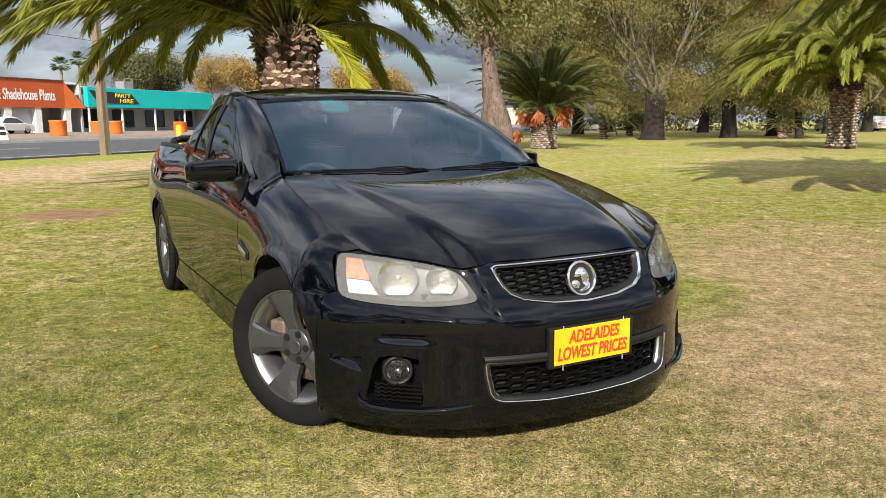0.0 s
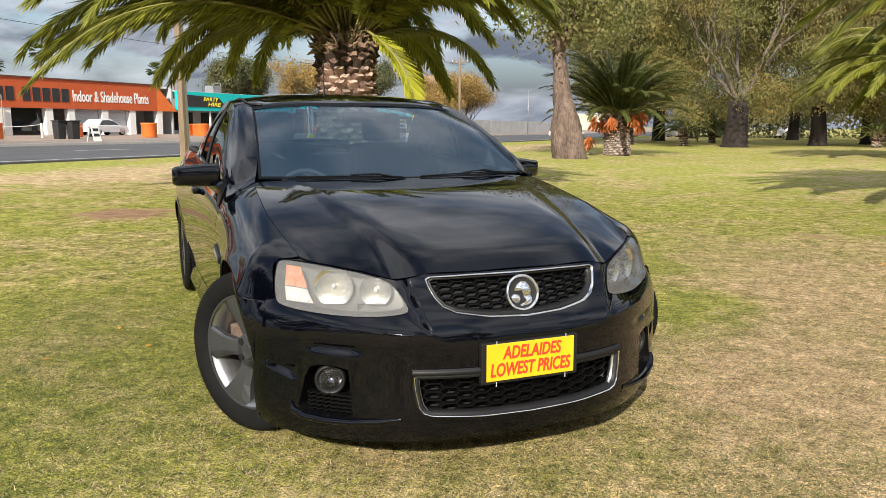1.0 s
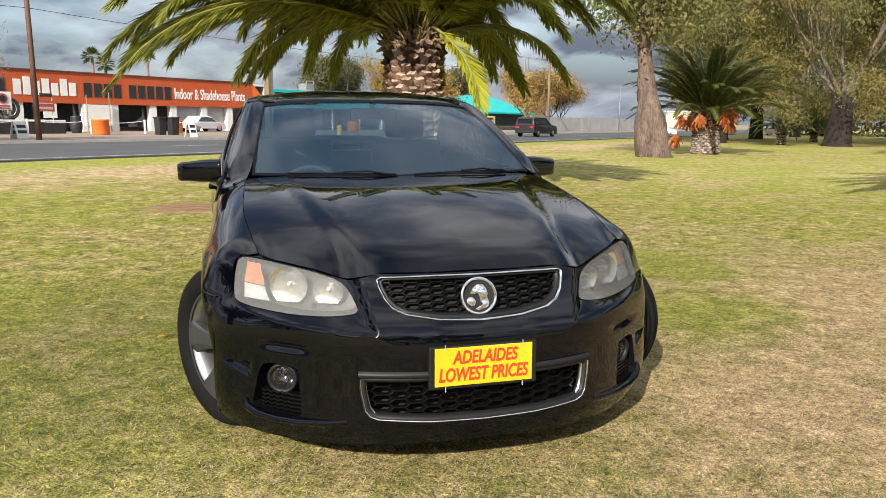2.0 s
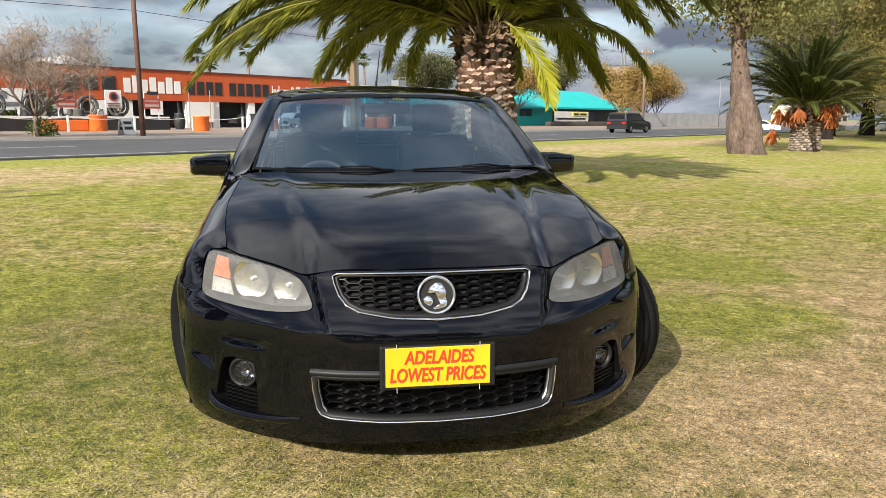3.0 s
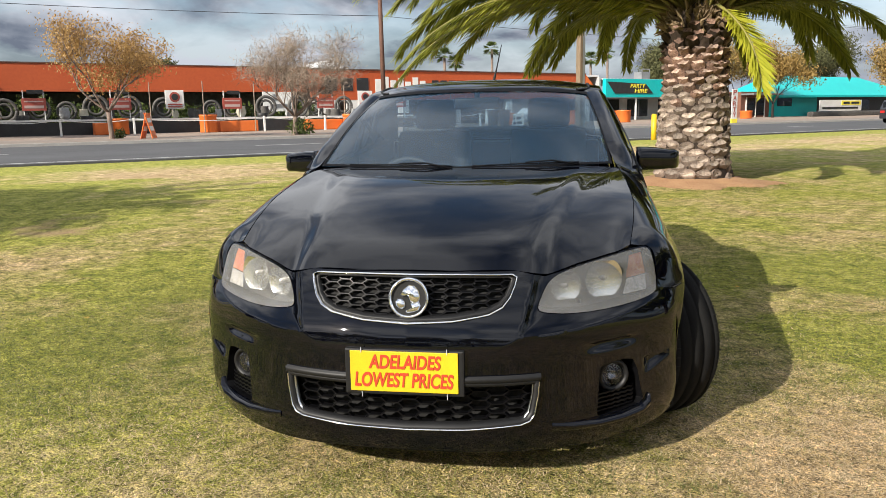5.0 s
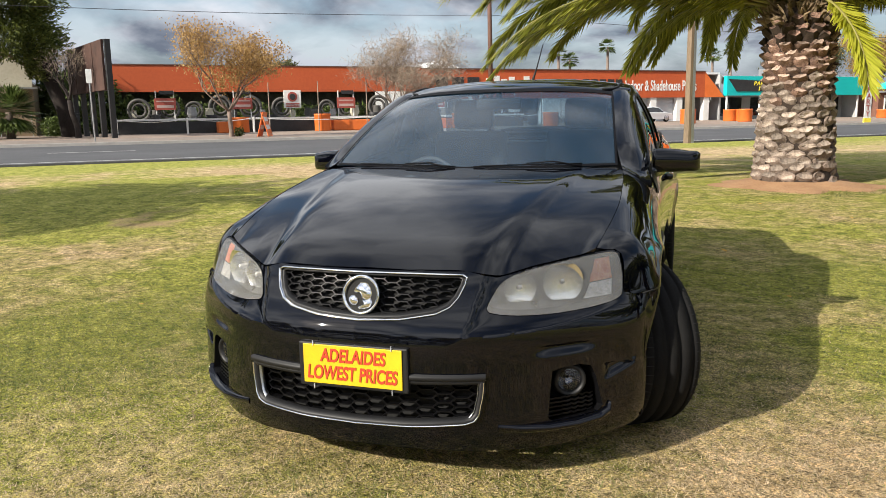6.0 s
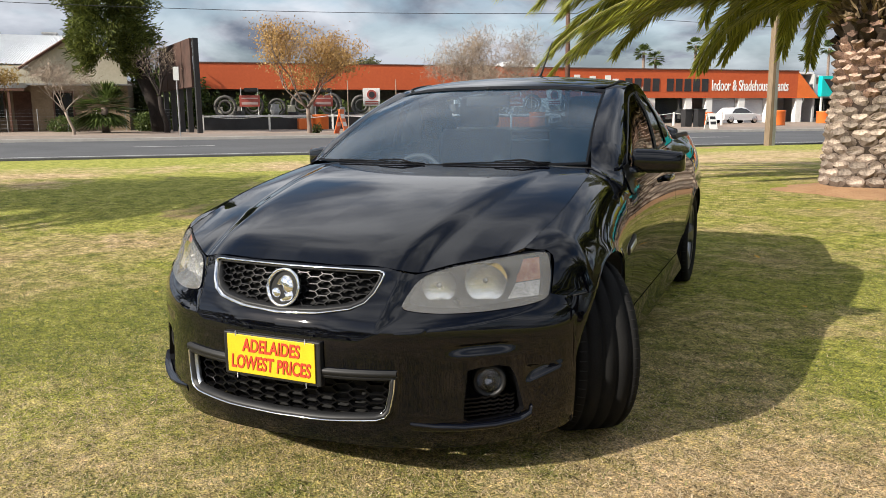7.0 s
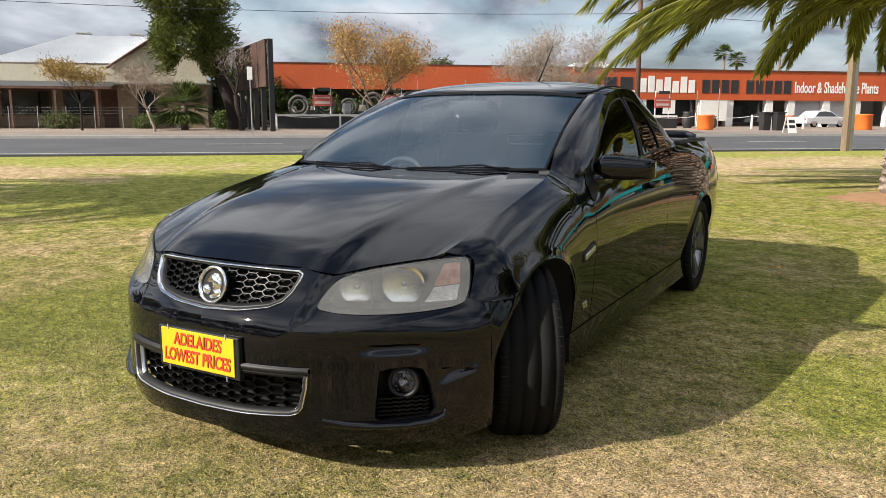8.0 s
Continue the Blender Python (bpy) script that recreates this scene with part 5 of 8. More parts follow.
def roof(a, b):
    xf = abs(a) * 0.612
    yf = WS_TOP(xf)[0]
    yr = 3.12 - 0.06 * a * a
    y = yf + (yr - yf) * b
    yy = max(y, 2.30)
    xr, zr = RAIL(min(yy, 3.02))
    k = smooth01(0.0, 0.18, b)
    half = 0.612 + (xr - 0.612) * k
    ze = 1.376 + (zr - 1.376) * k
    zc = ROOF_C(y)
    if b < 0.001:
        return (a * half, y, WS_TOP(xf)[1])
    return (a * half, y, ze + (zc - ze) * (1 - abs(a) ** 2.6))


thick(put("roof_panel", *sheet(roof, np.linspace(-1, 1, 41), np.linspace(0, 1, 29)), PAINT, ute, "glossy black roof"), 0.015)
for side in (1, -1):
    gut = [Vector(roof(side * 0.90, b)) + Vector((0, 0, 0.003)) for b in np.linspace(0.03, 0.98, 14)]
    put("roof_gutter", *tube(gut, [0.006] * 14, 6), TRIM, ute)
put("rear_window", *sheet(lambda a, b: (a * (0.64 + 0.08 * b), 3.10 - 0.05 * a * a + 0.28 * b, 1.44 - 0.03 * a * a - 0.36 * b), np.linspace(-1, 1, 21), np.linspace(0.05, 0.85, 9)), SCREEN, ute, "clear rear cabin window").visible_shadow = False
put("rear_cabin_frame", *joined([sheet(lambda a, b: (a * (0.66 + 0.09 * b), 3.105 - 0.05 * a * a + 0.28 * b, 1.445 - 0.05 * a * a - 0.36 * b), np.linspace(-1, 1, 21), vv) for vv in ([0.0, 0.06], [0.84, 1.0])]), PAINT, ute)
put("antenna", *tube([(0.0, 2.98, 1.468), (0.02, 3.06, 1.58), (0.045, 3.15, 1.74)], [0.011, 0.0045, 0.003], 8), TRIM, ute, "short black whip aerial")

# tub
put("tonneau_cover", *sheet(lambda a, b: (a * (0.80 - 0.07 * b * b), 3.36 + 1.56 * b, 1.075 + 0.012 * (1 - a * a)), np.linspace(-1, 1, 15), np.linspace(0, 1, 13)), VINYL, ute, "black vinyl tonneau cover")
for side in (1, -1):
    rail = [(side * (section(y, 14)[-1][0] - 0.028), y, section(y, 14)[-1][1] + 0.006) for y in np.linspace(3.5, 4.98, 16)]
    put("tub_rail", *tube(rail, [0.022] * 16, 8), TRIM, ute)
put("tailgate", *sheet(lambda a, z: (a * float(np.interp(z, [0.28, 0.58, 0.9, 1.07], [0.74, 0.80, 0.77, 0.69])), 5.0 + 0.05 * (1 - abs(a) ** 3), z), np.linspace(-1, 1, 21), np.linspace(0.28, 1.07, 14)), PAINT, ute, "black tailgate")
wing_v, wing_f = tube([(-0.66, 4.72, 1.075), (-0.66, 4.80, 1.105), (-0.58, 4.90, 1.125), (-0.2, 4.94, 1.130), (0.2, 4.94, 1.130), (0.58, 4.90, 1.125), (0.66, 4.80, 1.105), (0.66, 4.72, 1.075)], [0.03, 0.03, 0.032, 0.032, 0.032, 0.032, 0.03, 0.03], 10)
put("tail_wing", wing_v, wing_f, PAINT, ute, "black hoop spoiler on the tailgate")
for side in (1, -1):
    fl = (lambda vf: vf) if side > 0 else flip_x
    tl = sheet(lambda y, z: (side_x(min(y, 5.0), z) + 0.004, y, z), np.linspace(4.82, 4.995, 6), np.linspace(0.74, 1.0, 9))
    put("tail_light", *fl(tl), REDP, ute, "red tail light")

# underbody and wheel wells
bm = bmesh.new()
box(bm, -0.78, 0.78, 1.32, 3.46, 0.19, 0.40)
box(bm, -0.56, 0.56, 0.28, 1.4, 0.19, 0.62)
box(bm, -0.60, 0.60, 3.4, 4.9, 0.26, 0.95)
part("underbody", bm, DARK, ute, "dark underside")
for c in (AXLE_F, AXLE_R):
    for side in (1, -1):
        wv, wf = [], []
        n = 24
        for i in range(n + 1):
            a = math.pi * i / n
            y, z = c + ARCH * math.cos(a), HUB_Z + ARCH_H * math.sin(a)
            xo = side_x(y, max(z, 0.3)) - 0.004
            wv += [(side * xo, y, z), (side * (xo - 0.03), y, z + 0.006), (side * 0.55, y, z + 0.012)]
        for i in range(n):
            for q in range(2):
                wf.append((3 * i + q, 3 * i + 3 + q, 3 * i + 4 + q, 3 * i + 1 + q))
        wv.append((side * 0.55, c, HUB_Z))
        for i in range(n):
            wf.append((3 * i + 2, 3 * i + 5, len(wv) - 1))
        for yy in (c - ARCH, c + ARCH):
            k = len(wv)
            xo = side_x(yy, 0.3) - 0.004
            wv += [(side * xo, yy, HUB_Z), (side * 0.55, yy, HUB_Z), (side * 0.55, yy, 0.17), (side * xo, yy, 0.17)]
            wf.append((k, k + 1, k + 2, k + 3))
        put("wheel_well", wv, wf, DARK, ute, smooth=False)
put("undertray", [(-0.86, 0.50, 0.21), (0.86, 0.50, 0.21), (0.5, 0.20, 0.20), (-0.5, 0.20, 0.20)], [(0, 1, 2, 3)], DARK, ute)


def build_wheel(name):
    """Wheel with its outer face to +x."""
    w = put(name, *lathe([(0.232, -0.10), (0.215, -0.08), (0.205, 0.02), (0.214, 0.075), (0.230, 0.092), (0.238, 0.097)], 64, "x"), BARREL, None, "five-spoke gunmetal alloy wheel")
    put("rim_lip", *lathe([(0.232, 0.090), (0.243, 0.097), (0.246, 0.104), (0.241, 0.108), (0.234, 0.104)], 64, "x"), ALLOY, w)
    tyre = lathe([(0.240, -0.105), (0.262, -0.118), (0.300, -0.124), (0.324, -0.118), (0.334, -0.104), (0.3375, -0.088), (0.3315, -0.086), (0.3315, -0.078), (0.3385, -0.076), (0.339, -0.034), (0.3325, -0.032), (0.3325, -0.022), (0.339, -0.020), (0.339, 0.020), (0.3325, 0.022), (0.3325, 0.032), (0.339, 0.034), (0.3385, 0.076), (0.3315, 0.078), (0.3315, 0.086), (0.3375, 0.088), (0.334, 0.104), (0.324, 0.118), (0.300, 0.124), (0.262, 0.118), (0.247, 0.108), (0.240, 0.102)], 72, "x")
    put("tyre", *tyre, RUBBER, w, "black low-profile tyre")
    # shoulder grooves laid on as near-black strips, their shade in the colour
    lugs = []
    for i in range(60):
        a = 2 * math.pi * i / 60
        for s in (1, -1):
            v = []
            for da, x, r in ((-0.006, 0.09, 0.3392), (0.006, 0.09, 0.3392), (0.006, 0.116, 0.3300), (-0.006, 0.116, 0.3300)):
                v.append((s * x, (r + 0.0012) * math.cos(a + da), (r + 0.0012) * math.sin(a + da)))
            lugs.append((v, [(0, 1, 2, 3)]))
    put("tread", *joined(lugs), DARK, w, smooth=False)["kind"] = "stuff"
    for i in range(5):
        a = 2 * math.pi * i / 5 + math.pi / 2 + 0.25
        v = []
        rows = [(0.045, 0.036, 0.070), (0.10, 0.036, 0.082), (0.15, 0.046, 0.091), (0.20, 0.068, 0.098), (0.237, 0.088, 0.100)]
        for r, hw, x in rows:
            for w_, dx in ((-1, -0.03), (-1, -0.004), (-0.82, 0.004), (0.45, 0.004), (1, -0.012), (1, -0.035)):
                c = (w_ * hw)
                v.append((x + dx, r * math.cos(a) - c * math.sin(a), r * math.sin(a) + c * math.cos(a)))
        f = [(6 * k + q, 6 * k + 6 + q, 6 * k + 7 + q, 6 * k + 1 + q) for k in range(4) for q in range(5)] + [(0, 1, 2, 3, 4, 5), tuple(24 + q for q in reversed(range(6)))]
        put("spoke", v, f, ALLOY, w, "broad flat grey spoke", smooth=False)
    put("hub", *lathe([(0.075, 0.05), (0.078, 0.075), (0.070, 0.084), (0.0005, 0.084)], 30, "x"), ALLOY, w)
    cap = put("hub_cap", *lathe([(0.033, 0.08), (0.034, 0.090), (0.030, 0.094), (0.026, 0.092), (0.0005, 0.094)], 28, "x"), ALLOY, w, "grey centre cap")
    for i in range(5):
        a = 2 * math.pi * i / 5 + math.pi / 2 + 0.88
        bm = bmesh.new()
        rod(bm, (0.07, 0.056 * math.cos(a), 0.056 * math.sin(a)), (0.0885, 0.056 * math.cos(a), 0.056 * math.sin(a)), 0.0165, 0.015, 10)
        part("wheel_nut", bm, TRIM, w)
    put("brake_disc", *lathe([(0.07, 0.00), (0.085, 0.012), (0.165, 0.012), (0.165, -0.012), (0.07, -0.014)], 40, "x"), DISC, w, "rusty brake disc")
    part("brake_caliper", boxes((-0.05, 0.03, -0.185, -0.10, -0.05, 0.09), bevel=0.012), DISC, w)
    return w


STEER = 31.0
first = build_wheel("wheel")
first.parent = ute
first.matrix_basis = pose(0.826, AXLE_F - 0.002, HUB_Z - 0.004, 0, 0, STEER + 3)
for m in (pose(-0.812, AXLE_F - 0.022, HUB_Z - 0.005, 0, 0, 180 + STEER) @ pose(0, 0, 0, 3, 0, 0), pose(0.815, AXLE_R, HUB_Z, 40, 0, 0), pose(-0.815, AXLE_R, HUB_Z, 0, 0, 180) @ pose(0, 0, 0, 55, 0, 0)):
    copy_thing(first, m)

# cabin fittings
bm = bmesh.new()
box(bm, -0.70, 0.70, 1.42, 3.14, 0.38, 0.46)
box(bm, -0.72, 0.72, 3.02, 3.30, 0.40, 1.08, 0.02)
box(bm, -0.12, 0.12, 1.75, 2.9, 0.45, 0.68, 0.03)
part("cabin_floor", bm, DASHM, ute)
dv, df = sheet(lambda a, b: (a * 0.74, 1.33 + 0.42 * b - 0.10 * (1 - a * a) * (1 - b) , 0.985 - 0.02 * b - 0.30 * smooth01(0.75, 1.0, b) + 0.02 * math.exp(-((a + 0.5) * 5) ** 2) * b), np.linspace(-1, 1, 31), np.linspace(0, 1, 15))
put("dashboard", dv, df, DASHM, ute, "dark dashboard")
for x in (-0.38, 0.38):
    bm = bmesh.new()
    box(bm, x - 0.25, x + 0.25, 2.15, 2.70, 0.50, 0.66, 0.05)
    seat = part("seat", bm, FABRIC, ute, "dark cloth bucket seat", smooth=True)
    bm = bmesh.new()
    box(bm, -0.25, 0.25, -0.06, 0.06, 0, 0.58, 0.05)
    part("seat_back", bm, FABRIC, seat, at=pose(x, 2.68, 0.60, -16, 0, 0), smooth=True)
    bm = bmesh.new()
    box(bm, -0.14, 0.14, -0.045, 0.045, 0, 0.20, 0.045)
    part("head_rest", bm, FABRIC, seat, at=pose(x, 2.86, 1.17, -10, 0, 0), smooth=True)
wheel_m = pose(-0.38, 1.86, 0.875, 62, 0, 0)
bm = bmesh.new()
sw = tube([(0.165 * math.cos(2 * math.pi * i / 36), 0.165 * math.sin(2 * math.pi * i / 36), 0) for i in range(37)], [0.015] * 37, 8)
steering = put("steering_wheel", *sw, DASHM, ute, "dark steering wheel behind the windscreen", at=wheel_m)
part("steering_boss", boxes((-0.17, 0.17, -0.025, 0.02, -0.03, -0.005), (-0.05, 0.05, -0.06, 0.05, -0.04, 0.005), (-0.02, 0.02, -0.17, 0.0, -0.03, -0.008), bevel=0.008), DASHM, steering, smooth=True)
part("rear_view_mirror", boxes((-0.13, 0.13, 2.02, 2.05, 1.29, 1.355), (-0.015, 0.015, 2.03, 2.07, 1.34, 1.40), bevel=0.012), TRIM, ute, smooth=True)

# ---- palms and trees ----
R = random.Random(7)


def leaf_quads(P, D, W):
    """Two-triangle leaves from arrays of foot, tip vector and half-width vector."""
    tip = P + D
    mid = P + D * 0.5
    v = np.stack([P, mid + W, tip, mid - W], 1).reshape(-1, 3)
    n = len(P)
    f = np.arange(4 * n).reshape(n, 4)
    return v, f


def fast_mesh(name, verts, faces, mat):
    me = bpy.data.meshes.new(name)
    verts, faces = np.asarray(verts, np.float32), np.asarray(faces, np.int32)
    k = faces.shape[1]
    me.vertices.add(len(verts))
    me.vertices.foreach_set("co", verts.ravel())
    me.loops.add(faces.size)
    me.loops.foreach_set("vertex_index", faces.ravel())
    me.polygons.add(len(faces))
    me.polygons.foreach_set("loop_start", np.arange(0, faces.size, k, dtype=np.int32))
    me.materials.append(mat)
    me.update(calc_edges=True)
    return me


def frond_path(L, sag, n=16, lift=0.9):
    """The bowed line of a frond in the x-z plane, from its foot."""
    pts, x, z, a = [], 0.0, 0.0, lift
    for i in range(n + 1):
        pts.append((x, z))
        x += L / n * math.cos(a)
        z += L / n * math.sin(a)
        a -= sag / n * (0.45 + 1.1 * i / n)
    return pts


def frond_mesh(name, L, sag, lift, mat, rng, leaf=0.48, per=88, droop=0.48, wide=0.020):
    pts = frond_path(L, sag, 18, lift)
    F = np.array(pts)
    s = np.linspace(0, 1, len(F))
    rows_p, rows_d, rows_w = [], [], []
    for i in range(per):
        t = 0.10 + 0.90 * i / (per - 1)
        x, z = np.interp(t, s, F[:, 0]), np.interp(t, s, F[:, 1])
        t2 = min(t + 0.02, 1)
        tx, tz = np.interp(t2, s, F[:, 0]) - np.interp(t - 0.02, s, F[:, 0]), np.interp(t2, s, F[:, 1]) - np.interp(t - 0.02, s, F[:, 1])
        T = Vector((tx, 0, tz)).normalized()
        N = Vector((-T.z, 0, T.x))
        ln = leaf * (0.35 + 0.65 * math.sin(math.pi * min(1, 0.12 + 0.80 * t)) ** 0.8) * rng.uniform(0.85, 1.1)
        for sd in (1, -1):
            ang = radians(rng.uniform(30, 48)) * (1 - 0.35 * t)
            d = T * math.cos(ang) + Vector((0, sd, 0)) * math.sin(ang) + N * rng.uniform(0.05, 0.40)
            d.normalize()
            d = (d + Vector((0, 0, -droop * rng.uniform(0.5, 1.2)))).normalized() * ln
            w = d.cross(N).normalized() * wide * rng.uniform(0.8, 1.15)
            w = (w + N * rng.uniform(-0.008, 0.008))
            rows_p.append((x, 0, z))
            rows_d.append(d[:])
            rows_w.append(w[:])
    v, f = leaf_quads(np.array(rows_p), np.array(rows_d), np.array(rows_w))
    tv, tf = tube([(x, 0, z) for x, z in pts], [0.030 * (1 - 0.85 * i / 18) + 0.003 for i in range(19)], 4)
    tq = np.array([q for q in tf if len(q) == 4])
    allv = np.concatenate([v, np.array([p[:] for p in tv])])
    allf = np.concatenate([f, tq + len(v)])
    me = fast_mesh(name, allv, allf, mat)
    me.materials.append(RACHIS)
    idx = np.zeros(len(allf), np.int32)
    idx[len(f):] = 1
    me.polygons.foreach_set("material_index", idx)
    return me


rng = random.Random(3)
FR = [frond_mesh("frond", 5.4, 2.0, 1.05, FROND, rng, 0.66, 270, 0.62), frond_mesh("frond", 5.8, 1.75, 0.80, FROND, rng, 0.66, 290, 0.66), frond_mesh("frond", 6.0, 1.55, 0.55, FROND, rng, 0.66, 300, 0.70), frond_mesh("frond", 5.8, 1.25, 0.36, FROND, rng, 0.64, 290, 0.70), frond_mesh("frond", 2.0, 1.0, -0.45, FROND_YELLOW, rng, 0.52, 150, 0.2), frond_mesh("frond", 4.6, 1.1, 1.32, FROND, rng, 0.52, 210)]


FAR_FR = [frond_mesh("frond", 5.4, 2.0, 1.05, FROND_DARK, rng, 0.66, 200, 0.6), frond_mesh("frond", 5.8, 1.75, 0.80, FROND_DARK, rng, 0.66, 210, 0.6), frond_mesh("frond", 6.0, 1.60, 0.50, FROND_DARK, rng, 0.64, 210, 0.6), frond_mesh("frond", 5.8, 1.30, 0.20, FROND_DARK, rng, 0.62, 200, 0.6), None, frond_mesh("frond", 4.6, 1.1, 1.32, FROND_DARK, rng, 0.52, 160)]


STIFF_FR = [frond_mesh("frond", 5.2, 1.2, 1.30, FROND_DARK, rng, 0.62, 190, 0.35), frond_mesh("frond", 5.4, 1.3, 1.05, FROND_DARK, rng, 0.62, 200, 0.40), frond_mesh("frond", 5.4, 1.2, 0.75, FROND_DARK, rng, 0.60, 200, 0.40), frond_mesh("frond", 5.0, 1.1, 0.40, FROND_DARK, rng, 0.58, 190, 0.40), None, frond_mesh("frond", 4.4, 0.7, 1.45, FROND_DARK, rng, 0.50, 150, 0.3)]


def leaf_base_mesh(face, side, rg, up=0.0):
    """The stub of a cut leaf: a keeled wedge that leans up out of the trunk, with a pale lens-shaped cut and dark
    fibrous sides; sunlit tops and shaded undersides are put into these colours too.
    """
    v, f = [], []
    for a, b, y, zc, jag in ((0.112, 0.086, 0.020, -0.008, 0.004), (0.100, 0.060, -0.030, 0.012, 0.008), (0.083, 0.036 + 0.012 * up, -0.062 - 0.030 * up, 0.034 + 0.03 * up, 0.014)):
        for q in range(10):
            t = 2 * math.pi * q / 10
            c, d = math.cos(t), math.sin(t)
            v.append((a * math.copysign(abs(c) ** 0.85, c) + rg.uniform(-jag, jag), y + (0.022 * d if y < -0.05 else 0.0) + rg.uniform(-jag, jag), zc + b * math.copysign(abs(d) ** 1.25, d) + rg.uniform(-jag, jag)))
    for r in range(2):
        for q in range(10):
            w = (q + 1) % 10
            f.append((10 * r + q, 10 * r + w, 10 * r + 10 + w, 10 * r + 10 + q))
    v.append((rg.uniform(-0.03, 0.03), -0.046 - 0.03 * up + rg.uniform(-0.012, 0.012), 0.036 + 0.03 * up + rg.uniform(-0.01, 0.01)))
    f += [(20 + q, 20 + (q + 1) % 10, 30) for q in range(10)]
    me = mesh_from("leaf_base", v, f, face, False)
    me.materials.append(side)
    me.polygons.foreach_set("material_index", [1] * 20 + [0] * 10)
    return me


SCALE_ME = [leaf_base_mesh(BARK_PALM, BARK_SIDE, rng, u) for u in (-0.9, -0.6, -0.4, -0.2, 0.0, 0.2, 0.4)]
SCALE_MID = [leaf_base_mesh(BARK_CUT, BARK_PALM_NEW, rng, u) for u in (-0.3, 0.0, 0.3, 0.6)]
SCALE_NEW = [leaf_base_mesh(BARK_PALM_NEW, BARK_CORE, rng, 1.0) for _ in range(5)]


def date_palm(at, height, radius, scale, label, count, seed, rows=0, belly=1.08, kinds=None, bare=None, short=None, foot=1.0):
    """bare: the compass angle of a side whose low fronds have been cut away; short: that of a side with shorter, more bowed fronds."""
    kinds = kinds or FR
    rg = random.Random(seed)
    p = thing("palm_tree", at, label, "palm tree")
    prof = [(radius * 1.18 * foot, -0.15), (radius * 1.10 * foot, 0.0), (radius * 1.03 * foot, 0.25), (radius * 0.97 * foot, height * 0.4), (radius * 0.92 * (1 + foot) / 2, height * 0.7), (radius * belly, height * 0.92), (radius * belly * 1.02, height), (radius * 0.85, height + 0.3), (0.02, height + 0.5)]
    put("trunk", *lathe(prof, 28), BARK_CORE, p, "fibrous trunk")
    rf = curve([(h, r) for r, h in prof])
    if rows:
        per = max(9, int(2 * math.pi * radius / 0.205))
        for i in range(rows):
            for j in range(per):
                z = 0.05 + (height - 0.04) * (i + 0.9 * j / per) / (rows - 0.1)
                a = 2 * math.pi * (j + 0.5 * (i % 2)) / per + rg.uniform(-0.07, 0.07)
                r = rf(z)
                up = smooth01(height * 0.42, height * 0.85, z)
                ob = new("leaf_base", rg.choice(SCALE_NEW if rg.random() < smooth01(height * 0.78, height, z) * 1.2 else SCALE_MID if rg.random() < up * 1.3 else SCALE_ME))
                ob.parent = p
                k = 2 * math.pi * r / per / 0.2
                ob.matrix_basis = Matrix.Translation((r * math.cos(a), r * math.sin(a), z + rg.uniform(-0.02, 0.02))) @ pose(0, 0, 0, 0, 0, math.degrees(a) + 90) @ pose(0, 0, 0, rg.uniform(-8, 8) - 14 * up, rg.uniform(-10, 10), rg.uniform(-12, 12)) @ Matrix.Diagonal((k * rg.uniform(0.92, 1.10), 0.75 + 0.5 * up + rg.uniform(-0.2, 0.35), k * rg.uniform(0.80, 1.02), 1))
    for i in range(count):
        t = (i + 0.5) / count
        lay = t ** 0.9
        a = i * 2.399963 + rg.uniform(-0.2, 0.2)
        if bare is not None and lay > 0.40 and math.cos(a - bare) > (0.95 if lay < 0.6 else 0.86):
            continue
        me = kinds[5 if lay < 0.10 else 0 if lay < 0.32 else 1 if lay < 0.60 else 2 if lay < 0.86 else 3]
        ob = new("frond", me)
        ob.parent = p
        k = scale * rg.uniform(0.86, 1.08)
        if short is not None and math.cos(a - short) > 0.25:
            k *= 0.78
            ob.data = kinds[1] if lay > 0.32 else me
        ob.matrix_basis = Matrix.Translation((0.26 * math.cos(a) * (0.5 + lay), 0.26 * math.sin(a) * (0.5 + lay), height + 0.50 - 0.22 * lay)) @ pose(0, 0, 0, rg.uniform(-12, 12), rg.uniform(-6, 6), math.degrees(a)) @ Matrix.Diagonal((k, k, k, 1))
    # cut stubs and dry fibre under the crown
    dry = []
    for i in range(280 if rows > 12 else 60 if rows else 0):
        a = rg.uniform(0, 6.283)
        z = height + rg.uniform(-0.06, 0.34)
        r = radius * belly * (1.0 - 0.35 * max(0, (z - height) / 0.4))
        d = Vector((math.cos(a) + rg.uniform(-0.5, 0.5), math.sin(a) + rg.uniform(-0.5, 0.5), rg.uniform(0.0, 1.8))).normalized() * rg.uniform(0.10, 0.34)
        s0 = Vector((r * math.cos(a), r * math.sin(a), z))
        dry.append(tube([s0, s0 + d * 0.6, s0 + d + Vector((rg.uniform(-0.06, 0.06), rg.uniform(-0.06, 0.06), rg.uniform(-0.08, 0.05)))], [0.036, 0.026, 0.008], 5))
    if dry:
        put("cut_stalk_mass", *joined(dry), FROND_DRY, p, "tan cut stalks under the crown", smooth=False)["kind"] = "stuff"
    return p


main_palm = date_palm(Matrix.Translation((-2.87, 14.75, 0.06)), 2.62, 0.47, 0.96, "stout date palm with patterned leaf bases and long arching fronds", 150, 11, rows=21, belly=1.04, bare=-1.42, short=-0.45, foot=1.26)
hang = new("frond", FR[4])
hang["label"] = "short yellowing frond hanging beside the trunk"
hang.parent = main_palm
hang.matrix_basis = pose(0.46, -0.34, 2.98, 0, 0, -40)
mv, mf = [], []
